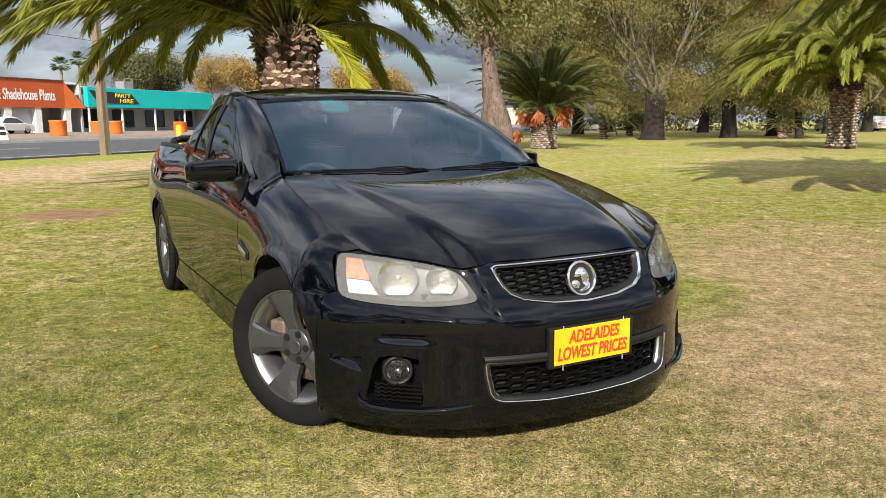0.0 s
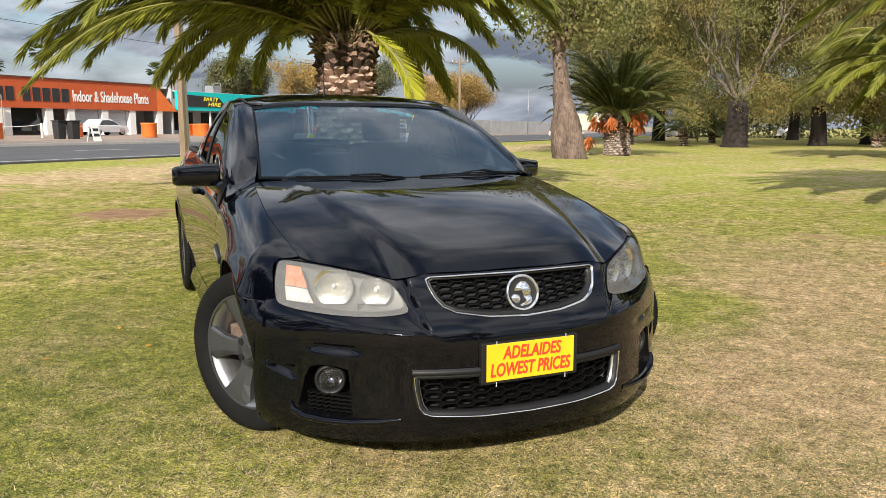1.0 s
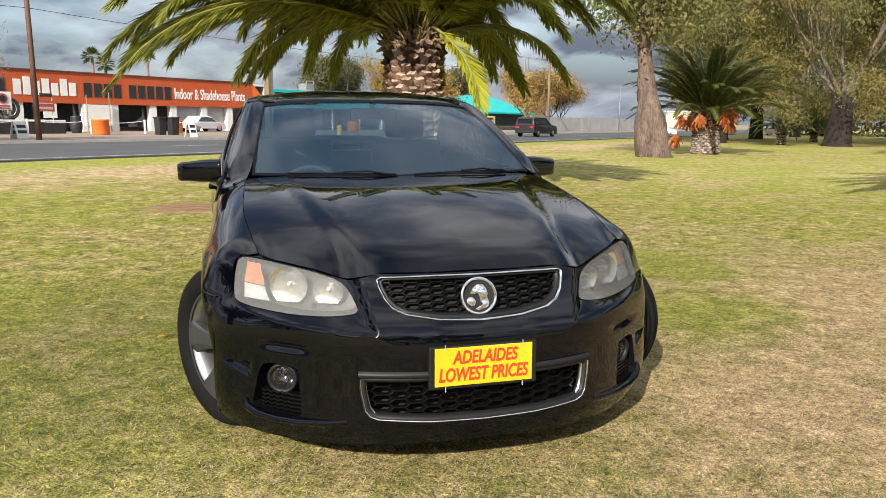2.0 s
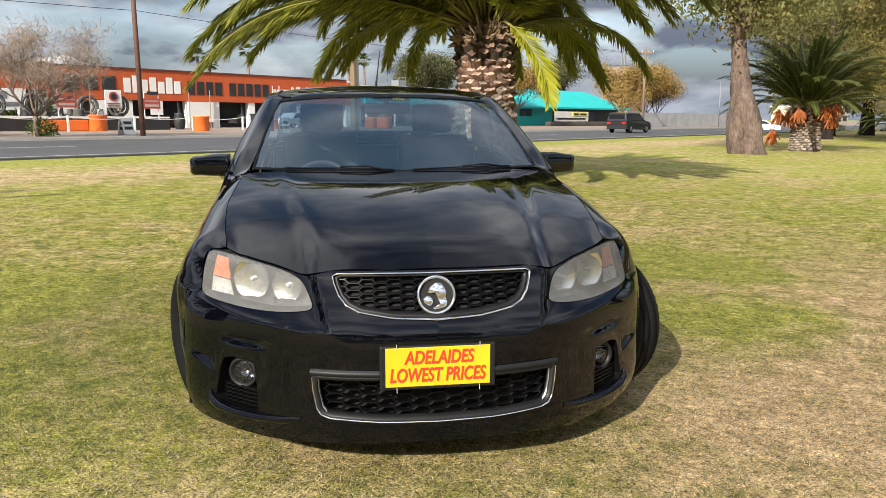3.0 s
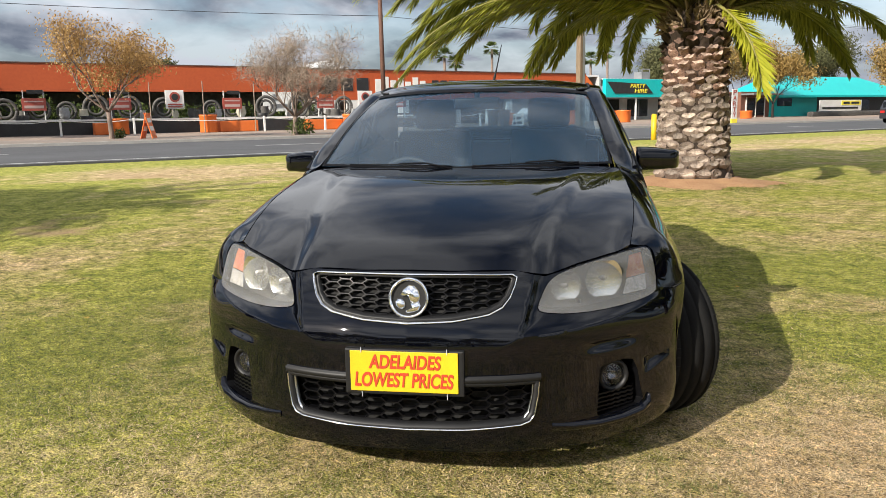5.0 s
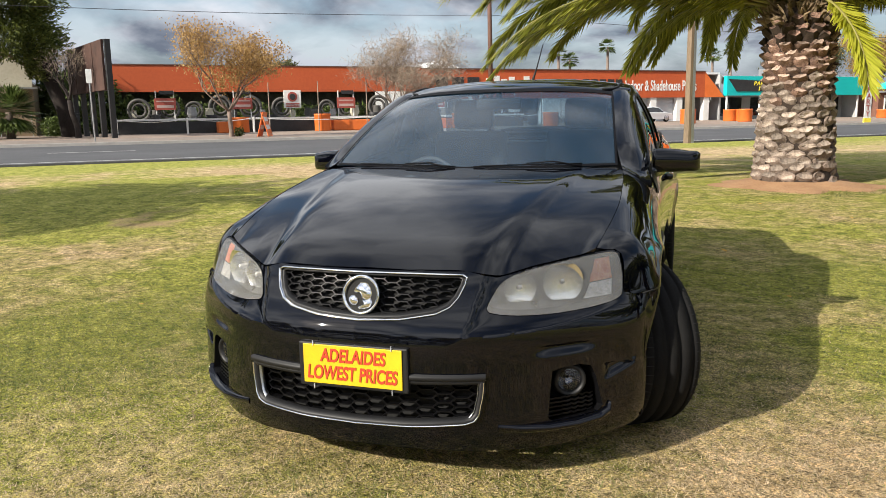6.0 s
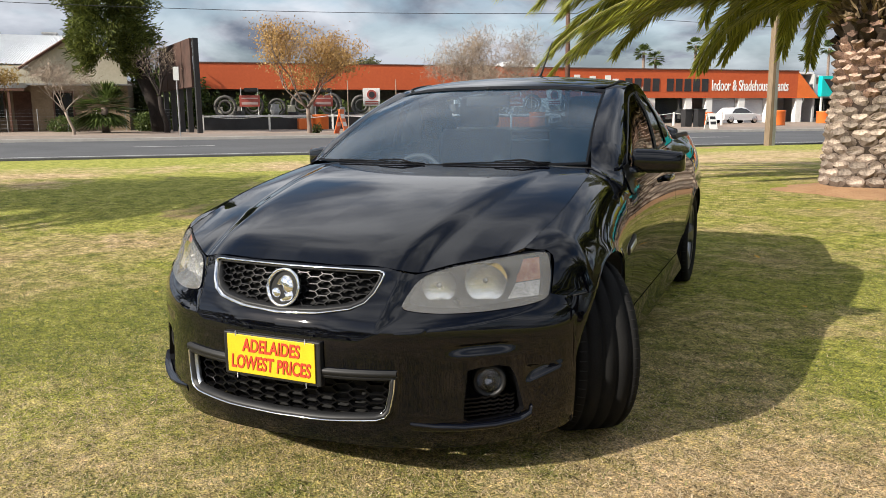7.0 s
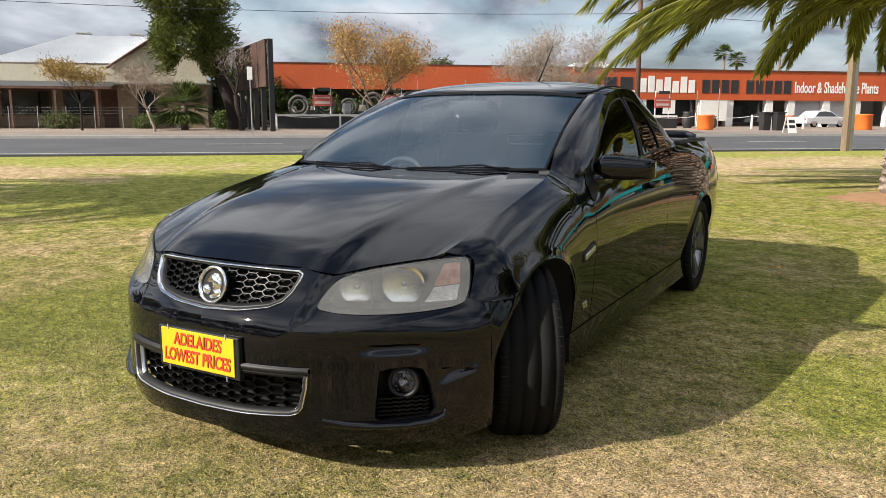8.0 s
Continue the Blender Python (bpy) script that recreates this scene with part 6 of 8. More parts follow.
for i in range(9):
    r = [0.0, 0.4, 0.55, 0.7, 0.82, 0.94, 1.06, 1.18, 1.35][i]
    for j in range(40):
        a = 2 * math.pi * j / 40
        rr = r * (1 + 0.6 * noise.noise(Vector((math.cos(a) * 2.1, math.sin(a) * 2.1, 3))) * (i / 8))
        h = 0.09 * (1 - smooth01(0.4, 1.3, r)) - 0.03 * (i == 8) + 0.012
        mv.append((rr * math.cos(a), rr * math.sin(a), h))
mf = [(40 * i + j, 40 * i + (j + 1) % 40, 40 * i + 40 + (j + 1) % 40, 40 * i + 40 + j) for i in range(8) for j in range(40)]
tagged(put("dirt_mound", mv, [tuple(reversed(f)) for f in mf], DIRT, at=Matrix.Translation((-2.87, 14.75, 0.03))), "bare orange dirt heaped round the palm trunk", "dirt", kind="structure")
date_palm(pose(4.75, 36.0, 0.0, 0, 0, 40), 1.5, 0.55, 0.66, "short squat date palm with orange fruit stalks", 90, 21, rows=15, kinds=STIFF_FR)
date_palm(pose(17.9, 34.6, 0.0), 2.85, 0.56, 1.0, "date palm with a pale patterned trunk", 100, 31, rows=22)
for x, y, s, h in ((11.4, 54.5, 0.38, 0.8), (16.0, 66.0, 0.4, 0.8), (23.6, 53.6, 0.28, 0.5), (35.0, 78.0, 0.4, 1.0)):
    date_palm(pose(x, y, 0.0, 0, 0, x * 30), h, 0.26, s, "small young palm on the lawn", 34, int(x * 7), rows=5, kinds=FAR_FR)
# two more palms of the park, beside and behind the walk, whose crowns shade the lawn
date_palm(pose(9.9, 11.9, 0.0, 0, 0, 15), 3.1, 0.48, 0.84, "tall date palm beside the walk, shading the lawn", 130, 51, rows=6)
date_palm(pose(-10.9, -2.0, 0.0, 0, 0, 80), 3.2, 0.48, 0.62, "tall date palm behind the walk, shading the lawn", 100, 52, rows=6, kinds=FAR_FR)
# orange fruit stalks of the squat palm
for k, (dx, dy, dz) in enumerate(((-0.75, -0.7, 1.62), (-1.12, -0.6, 1.70), (-1.30, -0.4, 0.85), (0.62, -0.85, 1.85), (1.0, -0.5, 1.95), (0.85, -0.7, 1.55), (-0.4, -0.95, 1.75))):
    bm = bmesh.new()
    for q in range(110):
        a, t = R.uniform(0, 6.28), R.random()
        rod(bm, (0, 0, 0.15), (0.34 * t * math.cos(a), 0.34 * t * math.sin(a), -0.46 * R.random() - 0.05), 0.009, 0.020, 3)
    tagged(part("fruit_stalk", bm, FRUIT, None, at=Matrix.Translation((4.75 + dx, 36.0 + dy, dz - 0.1))), "hanging cluster of orange date stalks", "fruit", "date stalks")


def branch(rg, start, d, length, r0, depth, out, spread=0.7, lift=0.15):
    """Limbs by halving: appends tubes to out and returns tips."""
    pts, p, dd = [Vector(start)], Vector(start), Vector(d).normalized()
    n = 5
    for i in range(n):
        dd = (dd + Vector((rg.uniform(-1, 1), rg.uniform(-1, 1), rg.uniform(-0.6, 0.9))) * 0.16 + Vector((0, 0, lift * 0.2))).normalized()
        p = p + dd * length / n
        pts.append(p.copy())
    out.append(tube(pts, [r0 * (1 - 0.5 * i / n) for i in range(n + 1)], 8 if r0 > 0.08 else 5 if r0 > 0.02 else 3))
    if depth == 0:
        return [pts[-1], pts[3]]
    tips = []
    for k in range(3 if depth > 1 else 4):
        q = pts[-1] if k < 2 else pts[rg.choice((2, 3, 4))]
        nd = (dd + Vector((rg.uniform(-1, 1), rg.uniform(-1, 1), rg.uniform(-0.35, 0.7))) * spread).normalized()
        tips += branch(rg, q, nd, length * rg.uniform(0.62, 0.82), r0 * 0.5, depth - 1, out, spread, lift)
    return tips


def clump_leaves(rg, tips, per, rad, size, hang=0.5, flat=0.75, wide=0.22, face=0.6):
    g = np.random.default_rng(rg.randrange(10**6))
    C = np.array([t[:] for t in tips])
    n = len(C) * per
    off = g.normal(size=(n, 3)) * rad * np.array([1, 1, flat])
    P = np.repeat(C, per, 0) + off
    # leaves lie like the skin of their clump, so that a clump has a lit and a shaded side
    N = off / (rad + 1e-9) * face + g.normal(size=(n, 3)) * 0.45
    N /= np.linalg.norm(N, axis=1)[:, None] + 1e-9
    D = g.normal(size=(n, 3))
    D[:, 2] -= hang * 1.5
    D -= N * np.sum(D * N, 1)[:, None]
    D /= np.linalg.norm(D, axis=1)[:, None] + 1e-9
    W = np.cross(N, D) * size * wide
    D *= size * g.uniform(0.6, 1.3, (n, 1))
    return leaf_quads(P, D, W)


def tree(name, at, label, height, trunk_r, seed, bark, leaf, per=40, rad=0.8, size=0.3, depth=3, spread=0.75, trunk_h=0.3, lean=(0, 0), hang=0.5, limb_lift=0.15, category="tree", limbs=4, wide=0.22, taper=(1.5, 1.2, 1.0, 0.9, 0.85), fill=None, thin=0.55, rough=0.0):
    rg = random.Random(seed)
    t = thing(name, at, label, category)
    out, tips = [], []
    th = height * trunk_h
    top = Vector((lean[0] * th, lean[1] * th, th))
    out.append(tube([Vector((0, 0, -0.2)), Vector((0, 0, 0.12)), Vector((0.1 * lean[0], 0.1 * lean[1], th * 0.3)), top * 0.7 + Vector((rg.uniform(-1, 1), rg.uniform(-1, 1), 0)) * trunk_r * 0.4, top], [trunk_r * k for k in taper], 14))
    if rough:
        ring = tube([Vector((lean[0] * z, lean[1] * z, z)) for z in np.linspace(-0.2, th, 34)], [trunk_r * float(np.interp(z, [-0.2, 0.12, th * 0.3, th * 0.7, th], taper)) for z in np.linspace(-0.2, th, 34)], 36)
        verts = []
        for p in ring[0]:
            out_dir = Vector((p.x - lean[0] * p.z, p.y - lean[1] * p.z, 0)).normalized()
            n1 = noise.noise(Vector((p.x * 1.6, p.y * 1.6, p.z * 0.7 + seed))) + 0.5 * noise.noise(Vector((p.x * 5, p.y * 5, p.z * 1.4))) + 0.3 * noise.noise(Vector((p.x * 12, p.y * 12, p.z * 5)))
            verts.append(p + out_dir * trunk_r * rough * n1)
        out[0] = (verts, ring[1])
    L = (height - th) * 0.42
    for k in range(limbs):
        a = 2 * math.pi * (k + rg.uniform(-0.3, 0.3)) / limbs
        d = Vector((math.cos(a) * spread, math.sin(a) * spread, rg.uniform(0.55, 1.2)))
        tips += branch(rg, top - Vector((0, 0, 0.1 * trunk_r)), d, L * rg.uniform(0.8, 1.15), trunk_r * thin, depth - 1, out, spread, limb_lift)
    put("trunk", *joined(out), bark, t, "trunk and limbs")
    if fill:
        for k in range(fill[0]):
            d = Vector((rg.gauss(0, 1), rg.gauss(0, 1), rg.gauss(0, 1))).normalized() * rg.uniform(0.35, 1.0)
            tips.append(Vector((d.x * fill[1], d.y * fill[1], fill[3] + d.z * fill[2])))
    v, f = clump_leaves(rg, tips, per, rad, size, hang, 0.75, wide)
    ob = new("crown", fast_mesh("crown", v, f, leaf))
    ob.parent = t
    return t


# the gums at the far side of the lawn


def gum(at, height, width, low, trunk_r, seed, bark, leaf, clumps=150, per=120, size=0.27, label="broad old gum tree with grey-green hanging leaves"):
    """A gum: forked trunk and limbs, and hanging clumps of leaves down to the height low, with gaps between."""
    rg = random.Random(seed)
    t = thing("gum_tree", at, label, "tree")
    out, tips = [], []
    th = height * 0.20
    out.append(tube([Vector((0, 0, -0.2)), Vector((0, 0, 0.2)), Vector((0.1, 0, th * 0.5)), Vector((0.15, 0.1, th))], [trunk_r * 1.55, trunk_r * 1.15, trunk_r * 0.95, trunk_r * 0.85], 14))
    for k in range(5):
        a = 2 * math.pi * (k + rg.uniform(-0.3, 0.3)) / 5
        tips += branch(rg, Vector((0.15, 0.1, th - 0.1)), Vector((math.cos(a), math.sin(a), rg.uniform(0.5, 1.6))), (height - th) * 0.36, trunk_r * 0.25, 3, out, 0.75, 0.1)
    put("trunk", *joined(out[:1]), bark, t, "rough dark trunk")
    put("branchwork", *joined(out[1:]), LIMB_PALE, t, "pale smooth limbs")["kind"] = "stuff"
    cen = tips[::2] if size < 0.28 else tips[::3]
    for k in range(clumps):
        a, h = rg.uniform(0, 6.283), rg.random()
        prof = math.sin(math.pi * min(0.97, 0.16 + 0.80 * h)) ** 0.6
        r = width * prof * math.sqrt(rg.uniform(0.35, 1.0)) * (1 + 0.18 * math.sin(a * 3 + seed))
        cen.append(Vector((r * math.cos(a), r * math.sin(a), low + (height - low) * h + 0.5 * math.sin(a * 2 + seed))))
    v, f = clump_leaves(rg, cen, per, 0.60, size * 1.15, 1.0, 0.68, 0.23, 1.1)
    ob = new("crown", fast_mesh("crown", v, f, leaf))
    ob.parent = t
    return t


old = tree("gum_tree", pose(2.35, 31.6, 0.0), "old gum tree with a thick flaking trunk", 10.5, 0.45, 5, BARK_OLD, GUMLEAF_B, 50, 0.8, 0.24, 3, 0.34, 0.40, (-0.13, 0.0), taper=(1.62, 1.50, 1.32, 0.72, 0.54), limbs=3, thin=0.50, rough=0.36, fill=(110, 2.8, 1.5, 6.3))
gums = [(14.3, 52.6, 15, 6.8, 1.9, 0.72, BARK_DARK, GUMLEAF), (8.0, 58.0, 15, 5.0, 2.6, 0.45, BARK_DARK, GUMLEAF_B), (21.5, 58.0, 14, 5.5, 2.3, 0.55, BARK_DARK, GUMLEAF), (27.5, 64.0, 16, 6.0, 2.4, 0.55, BARK_DARK, GUMLEAF), (24.8, 53.6, 9, 3.4, 2.6, 0.26, BARK_DARK, GUMLEAF), (9.4, 68.0, 13, 4.6, 2.6, 0.45, BARK_DARK, GUMLEAF_B), (36.0, 72.0, 14, 6.0, 2.4, 0.5, BARK_DARK, GUMLEAF), (13.0, 74.0, 18, 7.0, 2.8, 0.55, BARK_DARK, GUMLEAF_B), (45.0, 82.0, 14, 6.0, 2.6, 0.5, BARK_DARK, GUMLEAF), (29.0, 86.0, 18, 7.0, 2.6, 0.55, BARK_DARK, GUMLEAF), (55.0, 90.0, 13, 6.0, 2.6, 0.5, BARK_DARK, GUMLEAF_B), (20.0, 92.0, 17, 7.0, 2.6, 0.5, BARK_DARK, GUMLEAF)]
for k, (x, y, h, w, low, r, bk, lf) in enumerate(gums):
    gum(pose(x, y, 0.0, 0, 0, 37 * k), h, w, low, r, 40 + k, bk, lf, 270 if y < 60 else 240 if y < 70 else 150, 185 if y < 60 else 64, 0.145 if y < 60 else 0.28)

# unseen park trees added behind the walk to darken the reflections in the car's front
for k, (x, y, h, w) in enumerate(((-34.0, -30.0, 15, 8.0), (-22.0, -41.0, 17, 8.5), (-9.0, -46.0, 16, 8.5), (4.0, -44.0, 17, 8.5), (17.0, -42.0, 16, 8.0), (29.0, -34.0, 15, 8.0))):
    gum(pose(x, y, 0.0, 0, 0, 53 * k), h, w, 1.0, 0.5, 70 + k, BARK_DARK, GUMLEAF, 210, 45, 0.44)

g0 = np.random.default_rng(77)
n = 80000
a = np.where(g0.random(n) < 0.6, g0.uniform(-0.55, 0.62, n), g0.uniform(0.62, 4.6, n))
rr = g0.uniform(100, 125, n)
hh = 9.0 + 3.5 * np.sin(a * 23) + 2.0 * np.sin(a * 61 + 1)
P = np.stack([rr * np.sin(a) + 8, rr * np.cos(a), 0.3 + hh * g0.random(n) ** 0.8], 1)
P += np.repeat(g0.normal(size=(n // 20, 3)) * 0.8, 20, 0)
P[:, 2] = np.maximum(P[:, 2], 0.2)
P = P[P @ np.array([VX, VY, 0]) < 16]
D = g0.normal(size=(len(P), 3)) * 0.40
W = np.cross(D, g0.normal(size=(len(P), 3)))
W = W / np.linalg.norm(W, axis=1)[:, None] * 0.16
# darker leaf colour stands in for the shade below the gums
tagged(new("far_wood", fast_mesh("far_wood", *leaf_quads(P, D, W), FARLEAF)), "belt of park trees closing the far lawn, its shade put into dark leaves", "trees", kind="stuff")

# street trees, nearly bare
aut = place(8.3, 41.6)
tree("street_tree", Matrix.Translation(aut), "slender street tree with thin tan autumn leaves", 6.2, 0.13, 61, BARK_GUM, AUTUMN, 22, 0.34, 0.15, 4, 0.85, 0.24, (0.10, -0.1), 0.5, 0.2, limbs=5, fill=(150, 2.0, 1.9, 4.0))
tree("street_tree", Matrix.Translation(place(17.6, 39.6)), "bare street tree with fine twigs", 5.6, 0.14, 66, BARK_GUM, TWIG, 22, 0.34, 0.46, 4, 1.25, 0.20, (-0.05, 0.1), -0.3, 0.05, limbs=7, wide=0.022)
tree("street_tree", Matrix.Translation(place(-8.9, 48.0)), "small street tree with yellow leaves", 4.3, 0.07, 71, BARK_DARK, GOLDEN, 9, 0.28, 0.17, 4, 0.9, 0.40, (0, 0), 0.5, 0.2)
tree("street_tree", Matrix.Translation(place(-4.3, 45.2)), "small bare street tree", 4.2, 0.08, 76, BARK_PALE, TWIG, 8, 0.25, 0.34, 4, 0.85, 0.32, (-0.1, -0.25), -0.3, 0.2, wide=0.03)
tree("dead_tree", Matrix.Translation(place(0.5, 47.6)), "grey dead tree with bare broken limbs", 5.6, 0.16, 78, BARK_DARK, TWIG, 6, 0.3, 0.4, 3, 0.5, 0.4, (-0.05, -0.12), -0.3, 0.3, limbs=4, wide=0.03)
for u, v, h, k in ((82.5, 55.0, 7.6, 0), (101.0, 50.0, 7.4, 1), (109.0, 50.0, 8.0, 2), (117.0, 52.0, 7.6, 3), (98.0, 72.0, 9.6, 4)):
    tree("street_tree", Matrix.Translation(place(u, v)), "street tree in golden autumn leaf", h, 0.14, 80 + k, BARK_DARK, GOLDEN, 30, 0.75, 0.34, 4, 0.7, 0.22, (0, 0), 0.4, 0.25)
for u, v, h, k in ((98.5, 85.0, 11.0, 0), (130.0, 80.0, 11.5, 1), (104.0, 88.0, 10.0, 3)):
    tree("far_tree", Matrix.Translation(place(u, v)), "dark green tree behind the shops", h, 0.3, 90 + k, BARK_DARK, FARLEAF, 70, 1.0, 0.42, 4, 0.6, 0.25, (0, 0), 0.2, 0.1)


tree("far_tree", Matrix.Translation(place(20.5, 85.0)), "small dark tree behind the shop roof", 7.0, 0.25, 92, BARK_DARK, FARLEAF, 60, 0.45, 0.35, 3, 0.5, 0.5, (0, 0), 0.2, 0.1)


def conifer(at, height, width, label):
    rg = random.Random(5)
    t = thing("conifer", at, label, "tree")
    put("trunk", *tube([(0.95, 2.55, -0.2), (0.85, 2.3, height * 0.12), (0.6, 1.6, height * 0.28), (0.1, 0.3, height * 0.6), (0, 0, height)], [0.55, 0.42, 0.34, 0.2, 0.06], 10), BARK_DARK, t)
    g = np.random.default_rng(8)
    n = 50000
    h = g.uniform(0.26, 1.0, n)
    rad = width * np.minimum(1, (1 - h) * 2.2 + 0.12) * np.sqrt(g.uniform(0.25, 1, n)) * (1 + 0.22 * np.sin(h * 31 + g.integers(0, 3, n)))
    a = g.uniform(0, 2 * np.pi, n)
    lump = 1 + 0.22 * np.sin(a * 3 + h * 9) + 0.12 * np.sin(a * 7 - h * 23)
    P = np.stack([rad * lump * np.cos(a), rad * lump * np.sin(a), h * height], 1)
    # ragged underside, lower on the side away from the house
    keep = P[:, 2] > 4.9 - 1.4 * np.maximum(0, np.cos(a - 1.22)) - 1.0 * np.maximum(0, np.cos(a + 1.7)) ** 3 + 0.4 * np.sin(a * 5)
    P, a = P[keep], a[keep]
    n = len(P)
    D = np.stack([np.cos(a), np.sin(a), g.uniform(-0.8, 0.9, n)], 1) * 0.26 + g.normal(size=(n, 3)) * 0.12
    W = np.cross(D, g.normal(size=(n, 3)))
    W = W / np.linalg.norm(W, axis=1)[:, None] * 0.038
    ob = new("crown", fast_mesh("crown", *leaf_quads(P, D, W), CONIFER))
    ob.parent = t
    return t


conifer(Matrix.Translation(place(-2.7, 50.5)), 13.5, 2.12, "tall dense dark green conifer beside the house")


def shrub(u, v, w, h, mat, label, n=900, size=0.14, seed=1):
    g = np.random.default_rng(seed)
    P = g.normal(size=(n, 3))
    P = P / np.linalg.norm(P, axis=1)[:, None] * g.uniform(0.4, 1, (n, 1)) ** 0.5 * np.array([w, w, h / 2]) * (1 + 0.2 * np.sin(P[:, :1] * 5))
    P[:, 2] = np.maximum(P[:, 2] + h / 2, 0.02)
    D = g.normal(size=(n, 3)) * size
    W = np.cross(D, g.normal(size=(n, 3)))
    W = W / (np.linalg.norm(W, axis=1)[:, None] + 1e-9) * size * 0.3
    t = thing("shrub", Matrix.Translation(place(u, v)), label, "shrub")
    ob = new("foliage", fast_mesh("foliage", *leaf_quads(P, D, W), mat))
    ob.parent = t
    stems = bmesh.new()
    for q in range(5):
        a = q * 1.26
        rod(stems, (0, 0, -0.05), (w * 0.5 * math.cos(a), w * 0.5 * math.sin(a), h * 0.7), 0.03, 0.012, 5)
    part("stem", stems, BARK_DARK, t)


shrub(18.0, 39.8, 0.7, 1.0, SHRUB, "leafy shoots at the foot of the bare tree", 700, 0.12, 2)
shrub(8.7, 41.8, 0.3, 0.6, SHRUB, "weeds at the foot of the street tree", 250, 0.1, 3)
shrub(-6.0, 53.0, 1.0, 1.1, SHRUB, "round garden shrub with white flowers", 900, 0.12, 4)
shrub(-11.5, 53.5, 1.3, 1.3, SHRUB, "flowering green shrub in the garden", 900, 0.12, 5)
shrub(-0.9, 53.0, 0.9, 1.3, SHRUB, "tangled green garden shrub", 1200, 0.16, 6)
for k, (u, v, w, h) in enumerate(((0.2, 57.0, 1.5, 4.6), (1.6, 59.5, 1.4, 4.2), (-1.2, 60.5, 1.3, 4.4))):
    shrub(u, v, w, h, SHRUB, "tall dark shrub between the cottage and the shop", 2600, 0.26, 30 + k)


def fan_palm(at, height, label, r=0.16, crown=1.3, n=46, seed=1, skirt=True):
    rg = random.Random(seed)
    t = thing("fan_palm", at, label, "palm tree")
    put("trunk", *tube([(0, 0, -0.2), (0.05, 0, height * 0.5), (0, 0, height)], [r * 1.4, r, r * 0.9], 9), BARK_GUM, t)
    P, D, W = [], [], []
    for i in range(n):
        a, e = rg.uniform(0, 6.283), rg.uniform(-0.7, 1.3)
        d = Vector((math.cos(a) * math.cos(e), math.sin(a) * math.cos(e), math.sin(e)))
        c = Vector((0, 0, height)) + d * crown * 0.45
        s = d.cross(Vector((0, 0, 1))).normalized()
        for q in range(9):
            b = (q - 4) * 0.28
            dd = (d * math.cos(b) + s * math.sin(b)) * crown * 0.6 + Vector((0, 0, -0.12 * crown))
            P.append(c[:])
            D.append(dd[:])
            W.append((d.cross(s) * 0.02 + s * 0.05 * crown * math.cos(b))[:])
    ob = new("crown", fast_mesh("crown", *leaf_quads(np.array(P), np.array(D), np.array(W)), SHRUB))
    ob.parent = t


for u, v, h, k in ((55.5, 84.0, 8.4, 0), (58.5, 86.0, 7.8, 1), (63.0, 84.0, 9.4, 2), (84.0, 84.0, 9.5, 3), (77.0, 80.0, 8.2, 4)):
    fan_palm(Matrix.Translation(place(u, v)), h, "tall fan palm behind the shop", 0.18, 1.3, 46, k)
fan_palm(Matrix.Translation(place(-3.1, 49.2)), 1.6, "young fan palm in the house garden", 0.2, 1.9, 90, 9)

# ---- poles, wires, signs ----
def pole(u, v, h, r0, r1, mat, label, lean=0.0, cross=False):
    t = thing("utility_pole", street(u, v), label, "pole")
    bm = bmesh.new()
    rod(bm, (0, 0, -0.3), (lean * h, 0, h), r0, r1, 14)
    part("post", bm, mat, t, smooth=True)
    if cross:
        part("cross_arm", boxes((-0.06, 0.06, -1.1, 1.1, h - 0.7, h - 0.56)), WOODPOLE, t)
        for y in (-1.0, -0.4, 0.4, 1.0):
            bm = bmesh.new()
            rod(bm, (0, y, h - 0.56), (0, y, h - 0.38), 0.05, 0.035, 8)
            part("insulator", bm, STEEL, t)
    return t


def rect_pole(m, w0, w1, h):
    t = thing("utility_pole", m, "square weathered concrete-and-steel utility pole at the lawn's edge", "pole")
    for dx, mat in ((-0.5, WOODPOLE), (0.5, STEEL)):
        verts = []
        for z, w in ((-0.3, w0), (h, w1)):
            x0, x1 = (-w / 2, -0.004) if dx < 0 else (0.004, w / 2)
            verts += [(x0, -w / 2, z), (x1, -w / 2, z), (x1, w / 2, z), (x0, w / 2, z)]
        put("post", verts, [(0, 1, 5, 4), (1, 2, 6, 5), (2, 3, 7, 6), (3, 0, 4, 7), (4, 5, 6, 7)], mat, t, smooth=False)
    return t


rect_pole(street(22.85, 21.9), 0.28, 0.20, 9.0)
pole(22.3, 37.7, 10.5, 0.14, 0.11, RUST, "dark brown steel utility pole on the footpath", -0.012)
pole(108.0, 38.6, 6.4, 0.07, 0.05, STEEL, "thin grey steel lamp pole beside the fence")
pole(87.2, 40.0, 9.5, 0.18, 0.13, WOODPOLE, "timber utility pole beside the road", 0.0, True)
pole(-32.0, 37.7, 10.5, 0.17, 0.13, RUST, "dark brown steel utility pole on the footpath", 0.0)


def wire(a, b, sag, r, label):
    pts = []
    for i in range(21):
        t = i / 20
        p = Vector(a).lerp(Vector(b), t)
        p.z -= 4 * sag * t * (1 - t)
        pts.append(p)
    return tagged(put("wire", *tube(pts, [r] * 21, 5), BLACKP), label, "wire", "overhead wires")


pb = [place(22.3, 37.7), place(88.0, 40.0), place(-32.0, 37.7)]
